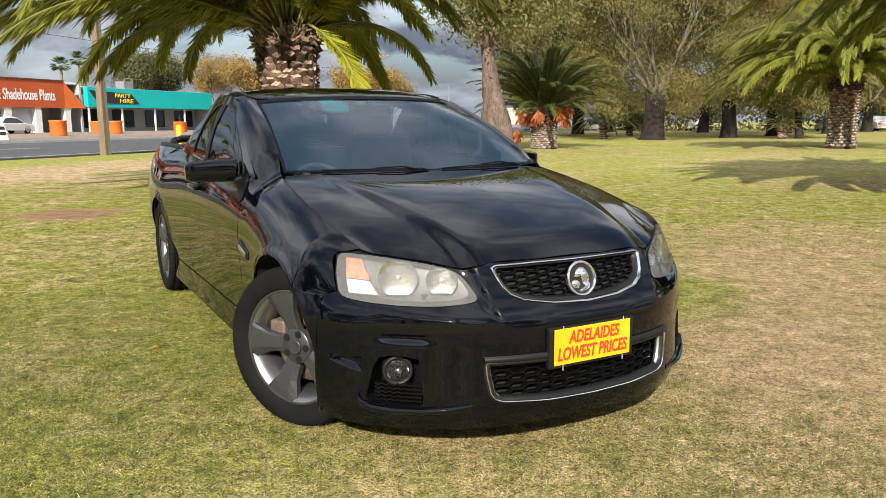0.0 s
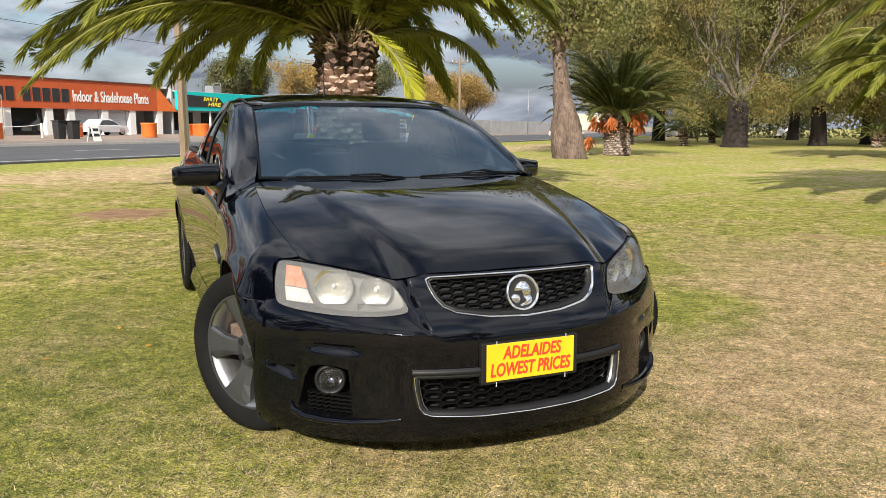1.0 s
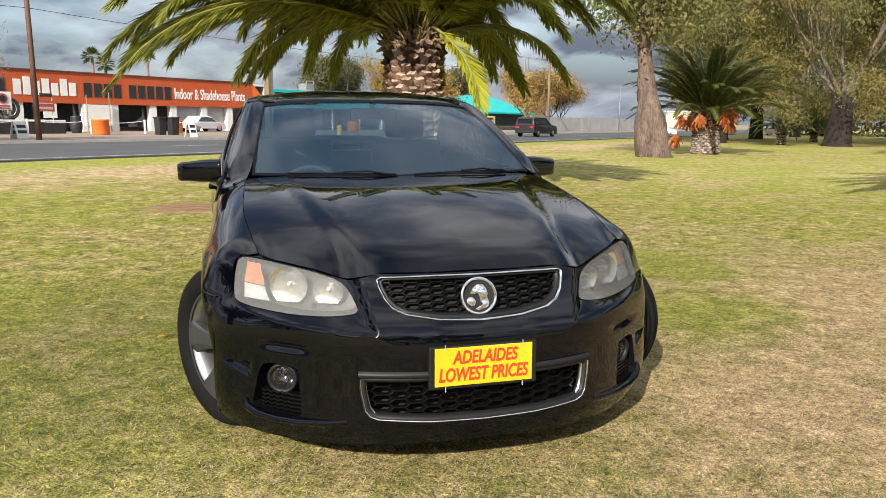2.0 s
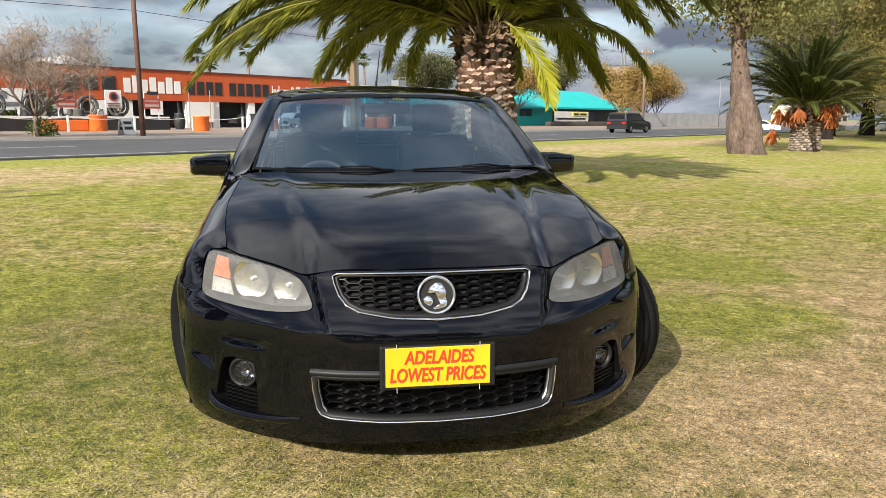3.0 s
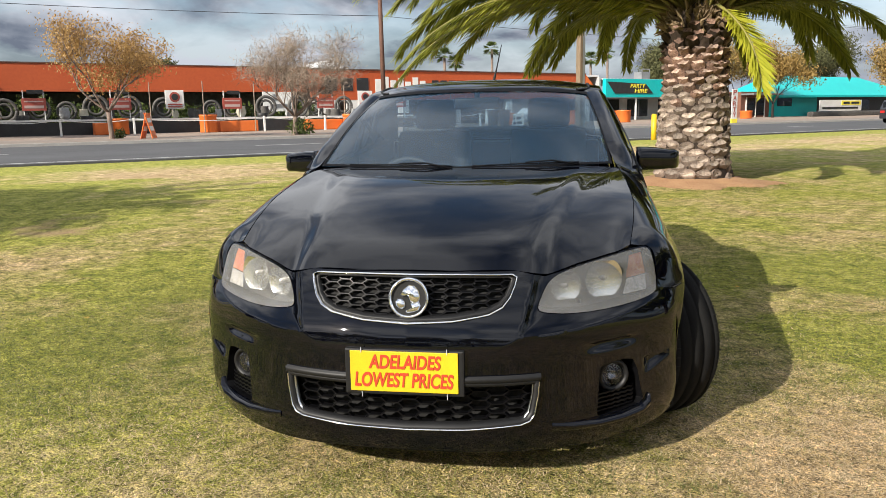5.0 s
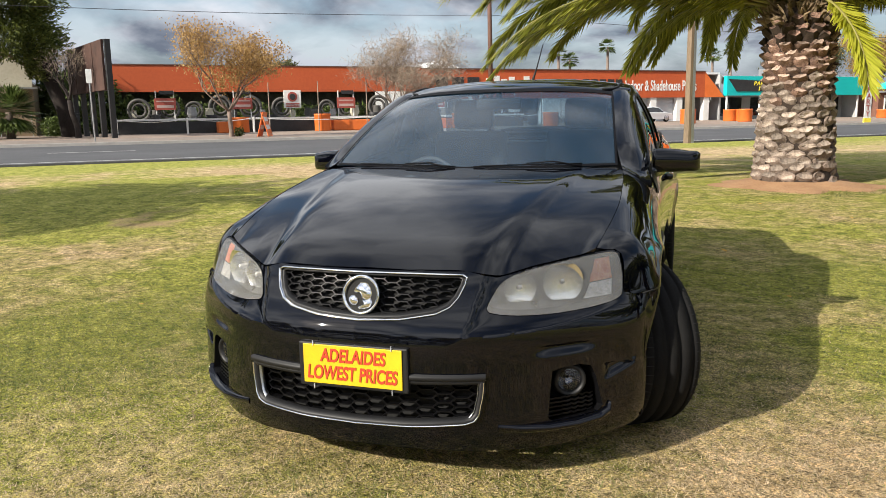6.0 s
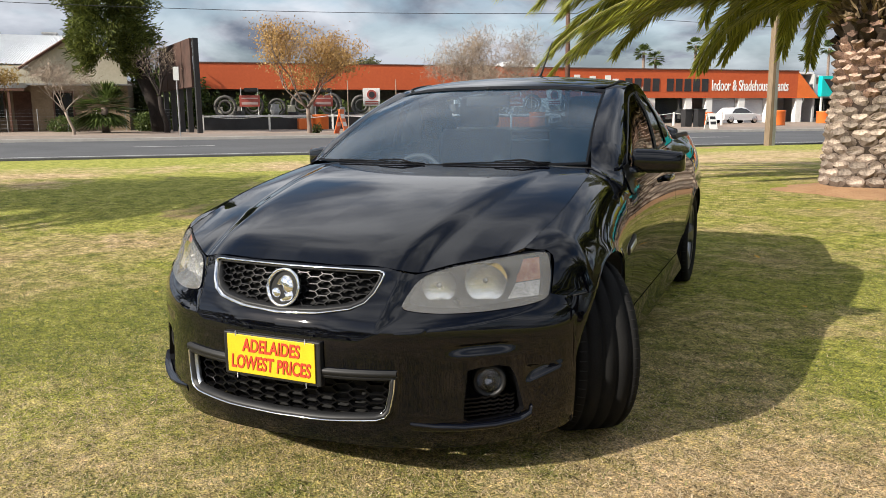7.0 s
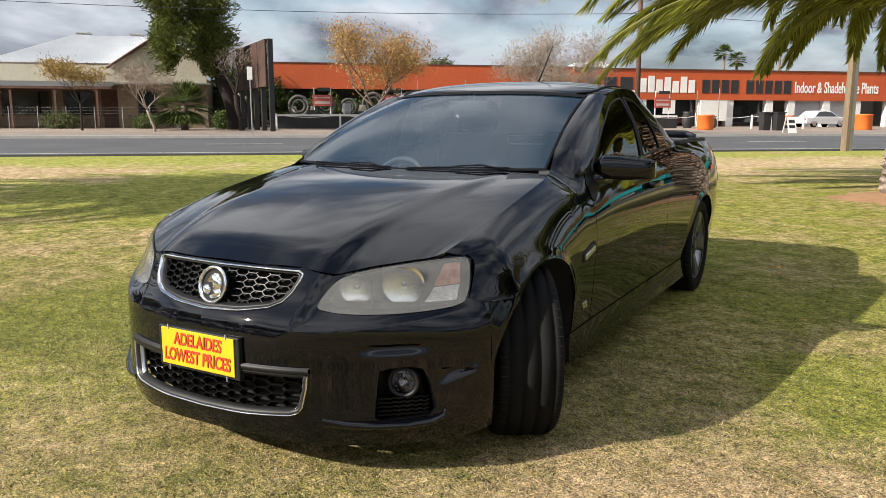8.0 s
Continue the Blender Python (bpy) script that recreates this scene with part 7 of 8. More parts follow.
for z0, z1, dv in ((6.6, 7.4, 0.0), (9.3, 8.6, 0.4), (9.6, 8.8, -0.4)):
    wire(pb[0] + Vector((0, 0, z0)), pb[1] + Vector((dv, 0, z1)), 0.7, 0.014, "black overhead cable between poles")
    wire(pb[0] + Vector((0, 0, z0)), pb[2] + Vector((dv, 0, z0 + 0.6)), 0.7, 0.014, "black overhead cable between poles")

sp = thing("street_sign", street(1.5, 38.4), "thin steel signpost with a small pale sign", "street sign")
bm = bmesh.new()
rod(bm, (0, 0, -0.2), (-0.03, 0, 3.5), 0.035, 0.035, 8)
part("post", bm, STEEL, sp)
part("sign_panel", boxes((-0.16, 0.10, -0.04, -0.015, 2.85, 3.50), bevel=0.01), WHITEP, sp, "blank pale sign panel")

hb = thing("hoarding", street(2.44, 45.2, None, 14.4), "back of a dark rusty billboard on steel legs", "billboard")
for k in range(5):
    y = 0.1 + k * 2.1
    bm = boxes((-0.14, 0.14, y - 0.14, y + 0.14, -0.2, 5.5))
    part("leg", bm, BLACKP, hb)
for k in range(4):
    part("board", boxes((-0.30, -0.16, 0.2 + k * 2.1, 2.2 + k * 2.1, 2.75, 5.5), bevel=0.02), DARKRUST, hb)
for z in (2.75, 3.65, 4.55, 5.38):
    part("cross_beam", boxes((-0.16, 0.06, 0.0, 8.5, z, z + 0.12)), BLACKP, hb)

# ---- plant shop ----
FV = 60.0
shop = thing("plant_shop", street(0, FV), "long single-storey shop with an orange fascia and painted lettering", "shop building")


def slab(name, u0, u1, z0, z1, d0, d1, mat, parent=None, label="", bevel=0.0):
    return part(name, boxes((u0, u1, d0, d1, z0, z1), bevel=bevel), mat, parent or shop, label)


slab("upper_wall", 2.4, 27.0, 3.05, 5.0, 0.0, 0.3, ORANGE, label="orange painted wall")
slab("fascia", 27.0, 57.6, 2.4, 4.9, -0.3, 0.0, ORANGE, label="orange sign fascia")
slab("capping", 2.3, 27.0, 5.0, 5.08, -0.05, 0.4, RUST)
slab("capping", 27.0, 57.6, 4.9, 5.0, -0.4, 0.1, RUST)
# slanted end of the fascia
put("fascia_end", [(57.6, -0.3, 2.4), (60.2, -0.3, 2.4), (57.6, -0.3, 4.9), (57.6, 0.0, 2.4), (60.2, 0.0, 2.4), (57.6, 0.0, 4.9)], [(0, 1, 2), (3, 5, 4), (0, 3, 4, 1), (1, 4, 5, 2)], ORANGE_POT, shop, "brighter orange slanted end of the fascia", smooth=False)
slab("roof", 2.4, 60.0, 4.7, 4.9, 0.3, 16.0, IRON, label="flat iron roof")
slab("rear_wall", 2.4, 60.0, 0.0, 4.7, 15.7, 16.0, GREYW)
slab("side_wall", 2.2, 2.4, 0.0, 5.0, 0.0, 16.0, GREYW)
slab("side_wall", 59.8, 60.0, 0.0, 4.7, 0.0, 16.0, GREYW)
slab("recess_wall", 27.0, 60.0, 0.0, 4.6, 4.0, 4.2, GREYW, label="grey wall inside the shop")
slab("shelter_wall", 2.4, 27.0, 0.0, 3.05, 2.6, 2.8, DARKGREEN, label="wall at the back of the shade shelter, its dimness put into a dark colour")
for u in (27.2, 33.0, 38.6, 41.3, 45.2, 47.4, 51.0, 54.2, 57.6):
    slab("pier", u, u + 0.7, 0.0, 2.4, -0.2, 0.3, WHITEP, label="white painted pier")
slab("roller_door", 47.9, 51.2, 0.0, 2.4, 0.35, 0.45, DOORGREY, label="grey roller door")
slab("roller_door", 51.6, 54.3, 0.0, 2.4, 0.35, 0.45, DOORGREY, label="grey roller door")
slab("shop_window", 41.9, 45.2, 0.5, 2.4, 0.4, 0.46, GLASSD, label="dark shop window")
slab("shop_window", 33.7, 38.6, 0.4, 2.4, 0.4, 0.46, GLASSD, label="dark shop window")
slab("white_panel", 38.7, 41.2, 0.6, 2.35, -0.5, -0.3, WHITEP, label="large blank white panel")
for u0, u1 in ((28.0, 29.3), (30.1, 31.4), (35.2, 36.3)):
    slab("white_panel", u0, u1, 1.2, 2.35, -0.4, -0.32, WHITEP)
for u0 in (5.2, 10.5, 18.3, 25.8, 32.4):
    p = slab("price_board", u0, u0 + 1.42, 1.65, 2.45, -4.3, -4.22, FADEDRED, label="faded red price board with pale lines")
    for z0, z1 in ((2.18, 2.32), (1.78, 2.02)):
        part("pale_line", boxes((u0 + 0.14, u0 + 1.28, -4.315, -4.3, z0 + 0.02, z1 - 0.04)), PINKISH, p)
    part("name_bar", boxes((u0 + 0.35, u0 + 1.30, -4.3, -4.24, 2.72, 2.98)), BLACKP, p, "dark name bar above the board")
    for du in (0.08, 1.28):
        part("board_leg", boxes((u0 + du, u0 + du + 0.06, -4.22, -4.16, 0.0, 2.98)), WHITEP, p)
p = slab("white_board", 22.3, 24.85, 1.45, 3.0, -1.6, -1.52, WHITEP, label="large pale board with a faint drawing", bevel=0.01)
part("board_drawing", boxes((23.1, 23.5, -1.63, -1.6, 2.3, 2.8), (22.95, 24.3, -1.63, -1.6, 1.75, 2.05)), STEEL, p)
part("board_leg", boxes((22.4, 22.5, -1.52, -1.45, 0.0, 1.6), (24.65, 24.75, -1.52, -1.45, 0.0, 1.6)), STEEL, p)
for u0 in (13.95, 29.1):
    p = slab("round_sign", u0 + 0.3, u0 + 1.6, 1.7, 3.0, -4.2, -4.12, WHITEP, label="white board with a red and black roundel", bevel=0.02)
    bm = bmesh.new()
    bmesh.ops.create_cone(bm, cap_ends=True, segments=24, radius1=0.36, radius2=0.36, depth=0.04, matrix=pose(u0 + 0.95, -4.22, 2.52, 90, 0, 0))
    part("roundel", bm, FADEDRED, p)
    bm = bmesh.new()
    bmesh.ops.create_cone(bm, cap_ends=True, segments=20, radius1=0.23, radius2=0.23, depth=0.05, matrix=pose(u0 + 0.95, -4.235, 2.52, 90, 0, 0))
    part("roundel_centre", bm, BLACKP, p)
    part("red_lines", boxes((u0 + 0.45, u0 + 1.45, -4.225, -4.2, 1.95, 2.05), (u0 + 0.45, u0 + 1.45, -4.225, -4.2, 1.79, 1.88)), FADEDRED, p)


def bars(words, u0, u1, z0, z1, mat, name, label, wob=0.0):
    """Unlettered blocks, one for each character, of the width and height that the name takes on the wall."""
    total = sum(len(w) for w in words) + 0.6 * (len(words) - 1)
    cw = (u1 - u0) / total
    u = u0
    rg = random.Random(len(name) + int(u0))
    for w in words:
        bm = bmesh.new()
        for c in range(len(w)):
            h1 = z1 - wob * rg.random() * (z1 - z0)
            box(bm, u + 0.12 * cw, u + 0.88 * cw, -0.34, -0.304, z0, h1)
            u += cw
        part(name, bm, mat, shop, label)
        u += 0.6 * cw


bars(["xxx"], 28.0, 32.5, 3.15, 4.25, BLACKP, "black_name_block", "black painted name blocks")
bars(["xxxxxxx"], 32.9, 38.2, 3.0, 4.45, WHITEP, "white_name_block", "white brush-painted name blocks", 0.35)
bars(["xxxx", "xxxxx"], 38.7, 47.6, 2.98, 4.12, BLACKP, "black_name_block", "black painted name blocks")
lettering("sign_lettering", "Indoor & Shadehouse Plants", WHITEP, 1.0, 8.6, shop, pose(52.2, -0.31, 3.55), 0.03, label="white painted words")
# corrugated gable behind the parapet
put("rear_gable", [(29, 8, 4.9), (36, 8, 4.9), (32.5, 8, 6.4), (29, 14, 4.9), (36, 14, 4.9), (32.5, 14, 6.4)], [(0, 1, 2), (3, 5, 4), (0, 2, 5, 3), (1, 4, 5, 2)], IRON, shop, "grey iron gable", smooth=False)

# ring-shaped garden ornaments along the shade shelter
torus = []
for R0, r0 in ((0.80, 0.13), (0.5, 0.10)):
    pts = [(R0 * math.cos(2 * math.pi * i / 28), 0, R0 * math.sin(2 * math.pi * i / 28)) for i in range(29)]
    torus.append(tube(pts, [r0] * 29, 8))
ring_big = None
rg = random.Random(4)
for i, u in enumerate([4.2, 6.2, 7.9, 9.8, 11.9, 14.2, 17.6, 19.4, 22.0, 24.4, 25.9, 28.6, 30.6]):
    k = rg.uniform(0.8, 1.12)
    m = street(u, 56.6 + rg.uniform(-0.5, 0.5), ground_z(56.6) + 0.90 + 0.9 * k) @ Matrix.Diagonal((k, k, k, 1))
    if ring_big is None:
        ring_big = thing("ring_ornament", m, "large ring-shaped cast stone garden ornament", "garden ornament", "ring ornaments")
        put("outer_ring", *torus[0], STONE, ring_big)
        put("inner_ring", *torus[1], STONE, ring_big)
    else:
        copy_thing(ring_big, m)
plinth = thing("display_bench", street(0, 56.6), "long dark display bench with pots", "bench")
part("bench_top", boxes((3.2, 33.0, -0.9, 0.9, 0.94, 1.08)), WHITEP, plinth)
part("bench_base", boxes((3.3, 32.9, -0.7, 0.7, 0.0, 0.85)), BLACKP, plinth)
for i, u in enumerate((5.1, 8.8, 12.9, 16.4, 20.7, 23.2, 26.9, 29.6, 34.6, 36.6)):
    h = rg.uniform(0.9, 1.7)
    t = thing("large_pot", street(u, 54.4 + rg.uniform(-0.6, 0.6)), "dark glazed garden pot", "pot", "shop pots")
    put("pot_body", *lathe([(0.28, 0.0), (0.42, 0.25 * h), (0.46, 0.6 * h), (0.36, 0.9 * h), (0.42, h), (0.36, h), (0.3, 0.8 * h), (0.02, 0.7 * h)], 18), BLACKP if i % 3 else STONE, t)


rp = random.Random(14)
for i in range(15):
    u = 4.0 + 1.62 * i + rp.uniform(-0.5, 0.5)
    shrub(u, 59.3 + rp.uniform(-0.6, 1.2), rp.uniform(0.5, 0.9), rp.uniform(1.9, 2.9), SHRUB, "potted green plant under the shade shelter", 420, 0.22, 100 + i)
for i in range(16):
    u, k = 3.8 + 1.8 * i + rp.uniform(-0.4, 0.4), rp.uniform(0.25, 0.48)
    t = thing("display_pot", street(u, 56.2 + rp.uniform(-0.3, 0.5), ground_z(56.6) + 1.08), "pale glazed pot on the display bench", "pot", "bench pots")
    put("pot_body", *lathe([(0.02, 0.0), (k * 0.5, 0.0), (k * 0.8, k * 0.7), (k * 0.62, k * 1.5), (k * 0.7, k * 1.7), (k * 0.58, k * 1.7), (k * 0.5, k * 1.3), (0.02, k * 1.2)], 16), (CREAM, STONE, GREYW)[i % 3], t)


def orange_pot(u, v, r, h):
    t = thing("orange_planter", street(u, v, ground_z(v) + 0.10), "big round orange planter", "planter", "orange planters")
    put("planter_body", *lathe([(0.02, 0.0), (r * 0.96, 0.0), (r, 0.05), (r, h - 0.12), (r * 1.05, h - 0.10), (r * 1.05, h), (r * 0.9, h), (r * 0.88, h - 0.2), (0.02, h - 0.22)], 28), ORANGE_POT, t)
    return t


for u, v, r, h in ((45.0, 47.5, 0.75, 1.35), (32.6, 48.2, 0.72, 1.25), (26.4, 51.0, 0.72, 1.3), (16.0, 51.5, 0.70, 1.40), (41.8, 52.0, 0.7, 1.2), (56.0, 53.0, 0.75, 1.25), (53.5, 50.0, 0.75, 1.3), (10.4, 51.8, 0.7, 1.2), (64.5, 52.0, 0.8, 1.2), (75.0, 53.0, 0.8, 1.0), (55.2, 53.6, 0.75, 1.25)):
    orange_pot(u, v, r * 0.8, h * 0.85)
for u0, u1, v in ((16.8, 19.5, 52.0), (23.2, 26.0, 52.0), (8.9, 10.4, 52.2)):
    t = thing("orange_planter", street((u0 + u1) / 2, v, ground_z(v) + 0.10), "low long orange garden bed", "planter", "orange planters")
    w = (u1 - u0) / 2
    part("planter_body", boxes((-w, w, -0.5, 0.5, 0.0, 0.75), bevel=0.06), ORANGE_POT, t)
    part("soil", boxes((-w + 0.1, w - 0.1, -0.4, 0.4, 0.70, 0.77)), BARK_CORE, t)
t = thing("low_wall", street(0, 53.2, ground_z(53.2) + 0.1), "dark low wall along the forecourt with a pale rail", "wall")
part("wall_body", boxes((2.6, 33.0, -0.15, 0.15, 0.0, 0.80)), BLACKP, t)
part("wall_rail", boxes((2.6, 33.0, -0.18, 0.18, 0.86, 0.98)), WHITEP, t)
fence = thing("rope_fence", street(0, 50.2, ground_z(50.2) + 0.1), "white bollards joined by sagging rope", "fence")
posts = [2.6, 6.8, 11.0, 19.5, 24.0, 28.6, 33.2, 37.6, 42.0]
for i, u in enumerate(posts):
    part("bollard", boxes((u - 0.06, u + 0.06, -0.06, 0.06, 0.0, 1.05), bevel=0.01), WHITEP, fence)
    if i + 1 < len(posts):
        a, b = u, posts[i + 1]
        put("rope", *tube([(a + (b - a) * k / 10, 0, 0.98 - 0.9 * (k / 10) * (1 - k / 10) * 0.8) for k in range(11)], [0.022] * 11, 5), WHITEP, fence)
for u, z in ((12.2, 4.3), (15.6, 4.4), (19.1, 4.4), (25.9, 4.2), (33.4, 3.8), (35.2, 4.0)):
    t = thing("flag_pole", street(u, 50.9, ground_z(50.9) + 0.1), "thin pale timber stake", "pole")
    bm = bmesh.new()
    rod(bm, (0, 0, 0), (0, 0, z - 1.0), 0.04, 0.03, 6)
    part("stake", bm, BARK_PALE, t)


def a_frame(u, v, w, h, mat, label, turn):
    t = thing("sandwich_board", street(u, v, ground_z(v) + 0.12, turn), label, "sign board")
    for s in (1, -1):
        bm = boxes((-w / 2, w / 2, -0.02, 0.02, 0.0, h), bevel=0.006)
        part("board", bm, mat, t, at=pose(0, s * 0.30, 0, s * 15, 0, 0))
        part("print_block", boxes((-w * 0.36, w * 0.36, -0.028, 0.028, h * 0.62, h * 0.8), (-w * 0.36, w * 0.36, -0.028, 0.028, h * 0.30, h * 0.48)), BLACKP if mat is WHITEP else WHITEP, t, at=pose(0, s * 0.30, 0, s * 15, 0, 0))
    return t


a_frame(9.9, 40.4, 0.8, 1.35, ORANGE_POT, "orange sandwich board on the footpath", 62)
a_frame(23.1, 41.0, 0.75, 0.95, WHITEP, "white and orange sandwich board on the footpath", 10)
a_frame(32.8, 39.0, 0.55, 1.0, WHITEP, "white sandwich board with black print", 0)
for u, v in ((36.2, 46.5), (36.9, 46.0)):
    t = thing("wheelie_bin", street(u, v, ground_z(v) + 0.1), "black plastic wheeled bin before the shop", "bin")
    bm = bmesh.new()
    rod(bm, (0, 0, 0), (0, 0, 1.2), 0.38, 0.44, 4)
    part("bin_body", bm, BLACKP, t, at=pose(0, 0, 0, 0, 0, 45))
    part("bin_lid", boxes((-0.36, 0.36, -0.38, 0.38, 1.2, 1.27), bevel=0.02), BLACKP, t)

# ---- teal hire shop and its neighbour ----
hire = thing("hire_shop", street(0, FV), "low shop with a bright teal fascia", "shop building")


def hslab(name, u0, u1, z0, z1, d0, d1, mat, label="", parent=None):
    return part(name, boxes((u0, u1, d0, d1, z0, z1)), mat, parent or hire, label)


hslab("fascia", 60.3, 80.0, 2.55, 4.5, -0.5, 0.0, TEAL, "bright teal fascia")
hslab("roof", 60.3, 80.0, 4.4, 4.55, 0.0, 14.0, IRON)
hslab("front_wall", 60.3, 80.0, 0.0, 2.6, 2.0, 2.2, GREYW)
hslab("side_wall", 79.8, 80.0, 0.0, 4.4, 0.0, 14.0, GREYW)
for u in (60.5, 65.0, 70.0, 75.0, 79.5):
    hslab("veranda_post", u, u + 0.15, 0.0, 2.6, -0.3, -0.15, WHITEP)
for u in (61.5, 66.0, 71.0, 76.0):
    hslab("shop_window", u, u + 3.2, 0.5, 2.4, 1.93, 2.0, GLASSD)
put("sign_backing", [(60.5, -0.56, 4.2), (66.2, -0.56, 4.0), (67.4, -0.56, 2.95), (61.6, -0.56, 2.95), (60.5, -0.5, 4.2), (66.2, -0.5, 4.0), (67.4, -0.5, 2.95), (61.6, -0.5, 2.95)], [(0, 3, 2, 1), (0, 1, 5, 4), (1, 2, 6, 5), (2, 3, 7, 6), (3, 0, 4, 7)], BLACKP, hire, "black slanted sign", smooth=False)
YEL = plain("sign_yellow", (0.85, 0.72, 0.06), 0.5)
lettering("sign_lettering", "PARTY", YEL, 0.42, 2.3, hire, pose(65.0, -0.57, 3.78), 0.02, 0.15, "yellow slanted capitals")
lettering("sign_lettering", "HIRE", YEL, 0.42, 2.0, hire, pose(65.5, -0.57, 3.24), 0.02, 0.15, "yellow slanted capitals")
part("roof_plant", boxes((69.3, 70.6, 3.0, 4.3, 4.75, 5.55), (69.3, 69.4, 3.0, 3.1, 4.5, 5.9), (70.5, 70.6, 3.0, 3.1, 4.5, 5.9), (69.3, 70.6, 3.0, 3.1, 5.8, 5.9), bevel=0.02), STEEL, hire, "roof air conditioner in a light steel frame")

hut = thing("teal_shop", street(87.4, 59.0), "low building with a hipped teal roof and a printed banner", "shop building")
L2 = 33.2
rz0, rz1 = 2.75, 5.35
put("roof", [(0, -0.8, rz0), (L2, -0.8, rz0), (L2, 7.8, rz0), (0, 7.8, rz0), (5, 3.0, rz1), (L2 - 9, 3.0, rz1), (L2 - 9, 4.0, rz1), (5, 4.0, rz1), (0, -0.8, rz0 - 0.25), (L2, -0.8, rz0 - 0.25), (L2, 7.8, rz0 - 0.25), (0, 7.8, rz0 - 0.25)], [(0, 1, 5, 4), (1, 2, 6, 5), (2, 3, 7, 6), (3, 0, 4, 7), (4, 5, 6, 7), (0, 8, 9, 1), (1, 9, 10, 2), (3, 11, 8, 0), (2, 10, 11, 3)], TEAL, hut, "teal metal hip roof", smooth=False)
part("wall", boxes((1.2, L2 - 1, 1.0, 7.2, 0.0, rz0 - 0.2)), BLACKP, hut, "dark wall under the eaves")
part("teal_wall", boxes((0.3, 11.0, 0.6, 1.0, 0.0, rz0 - 0.2)), TEAL, hut, "teal painted wall")
part("window", boxes((2.5, 5.5, 0.55, 0.6, 1.4, 2.4)), GLASSD, hut)
part("window", boxes((18.0, 24.0, 0.95, 1.0, 0.8, 2.2)), GLASSD, hut)
bn = part("banner", boxes((7.5, 17.0, -2.0, -1.94, 0.7, 2.1)), WHITEP, hut, "white banner with unreadable yellow and black print")
part("banner_block", boxes((12.3, 16.7, -2.04, -2.0, 1.45, 2.0)), YEL, bn)
part("banner_bar", boxes((12.7, 14.1, -2.06, -2.04, 1.58, 1.86), (14.5, 16.3, -2.06, -2.04, 1.58, 1.86), (8.1, 16.1, -2.04, -2.0, 0.95, 1.2)), BLACKP, bn)
part("banner_leg", boxes((7.6, 7.7, -1.94, -1.84, 0, 0.8), (16.8, 16.9, -1.94, -1.84, 0, 0.8)), STEEL, bn)
t = thing("low_hedge_bed", street(97.0, 54.5), "low grey stone garden bed before the shop", "garden bed")
part("bed", boxes((-8, 12, -0.4, 0.4, 0.0, 0.7), bevel=0.2), STONE, t)
part("small_shop_wall", boxes((82.5, 88.0, -0.6, 8.0, 0.0, 3.2)), BRICKR, hire, "brown brick shopfront")
part("small_shop_awning", boxes((82.4, 88.2, -2.4, -0.6, 2.75, 2.95), bevel=0.03), STEEL, hire, "pale iron awning")
part("small_shop_window", boxes((83.5, 87.0, -0.66, -0.6, 0.3, 2.4)), GLASSD, hire)
for u in (83.4, 85.2, 86.95):
    part("small_shop_post", boxes((u, u + 0.15, -0.7, -0.6, 0.0, 2.5)), WHITEP, hire)
t = thing("flag_banner", street(53.25, 37.9, ground_z(37.9) + 0.12), "tall white flag banner with red letters and a yellow foot", "banner")
part("flag", boxes((-0.34, 0.34, -0.02, 0.02, 0.3, 2.6), bevel=0.01), WHITEP, t)
for k, c in enumerate("PARTY"):
    lettering("flag_letter", c, FADEDRED, 0.36, 0.42, t, pose(0, -0.03, 2.35 - 0.43 * k), 0.01)
part("flag_base", boxes((-0.36, 0.36, -0.05, 0.05, 0.0, 0.32)), YEL, t)
t = thing("yellow_post", street(27.2, 22.0), "bright yellow steel post at the lawn's edge", "post")
YELPOST = plain("deep_yellow_paint", (0.62, 0.38, 0.012), 0.5)
bm = bmesh.new()
rod(bm, (0, 0, -0.2), (0, 0, 1.02), 0.12, 0.12, 12)
part("post", bm, YELPOST, t, smooth=True)
bm = bmesh.new()
rod(bm, (0, 0, 1.02), (0, 0, 1.08), 0.12, 0.07, 12)
part("cap", bm, YELPOST, t)
t = thing("colour_fence", street(95.0, 44.0, ground_z(44) + 0.1), "long grey sheet-metal fence beside the road", "fence")
for k in range(14):
    part("fence_panel", boxes((k * 3.0, k * 3.0 + 2.96, -0.03, 0.03, 0, 1.9)), GREYW, t)
t = thing("water_tower", street(189.5, 95.0), "brown square tower behind the trees", "tower")
part("tower_body", boxes((-4.5, 4.5, -4, 4, 0, 14.2), bevel=0.3), SANDST, t)
part("tower_tank", boxes((-1.0, -0.7, -0.2, 0.2, 14.2, 18.0), (0.7, 1.0, -0.2, 0.2, 14.2, 18.0)), STEEL, t)
for u, v, w, h, mt in ((240, 60, 40, 5.0, CREAM),):
    t = thing("distant_shop", street(u, v), "pale low building far along the street", "shop building")
    part("wall", boxes((0, w, 0, 12, 0, h)), mt, t)
    part("roof", boxes((-0.4, w + 0.4, -0.6, 12.4, h, h + 0.25)), IRON, t)
    for k in range(5):
        part("window", boxes((1 + k * w / 5, 1 + k * w / 5 + w / 8, -0.05, 0.0, 0.8, 2.6)), GLASSD, t)

# ---- stone cottage ----
cot = thing("cottage", street(-16.5, 56.5, ground_z(56.5) + 0.1), "old stone cottage with a pale iron roof and a front veranda", "house")
W2 = 15.0
part("wall", boxes((0, 8.3, 0, 0.3, 0, 3.4)), SANDST, cot, "sandstone front wall")
part("gable_wall", boxes((8.3, 14.3, -1.2, -0.9, 0, 3.1)), SANDST, cot)
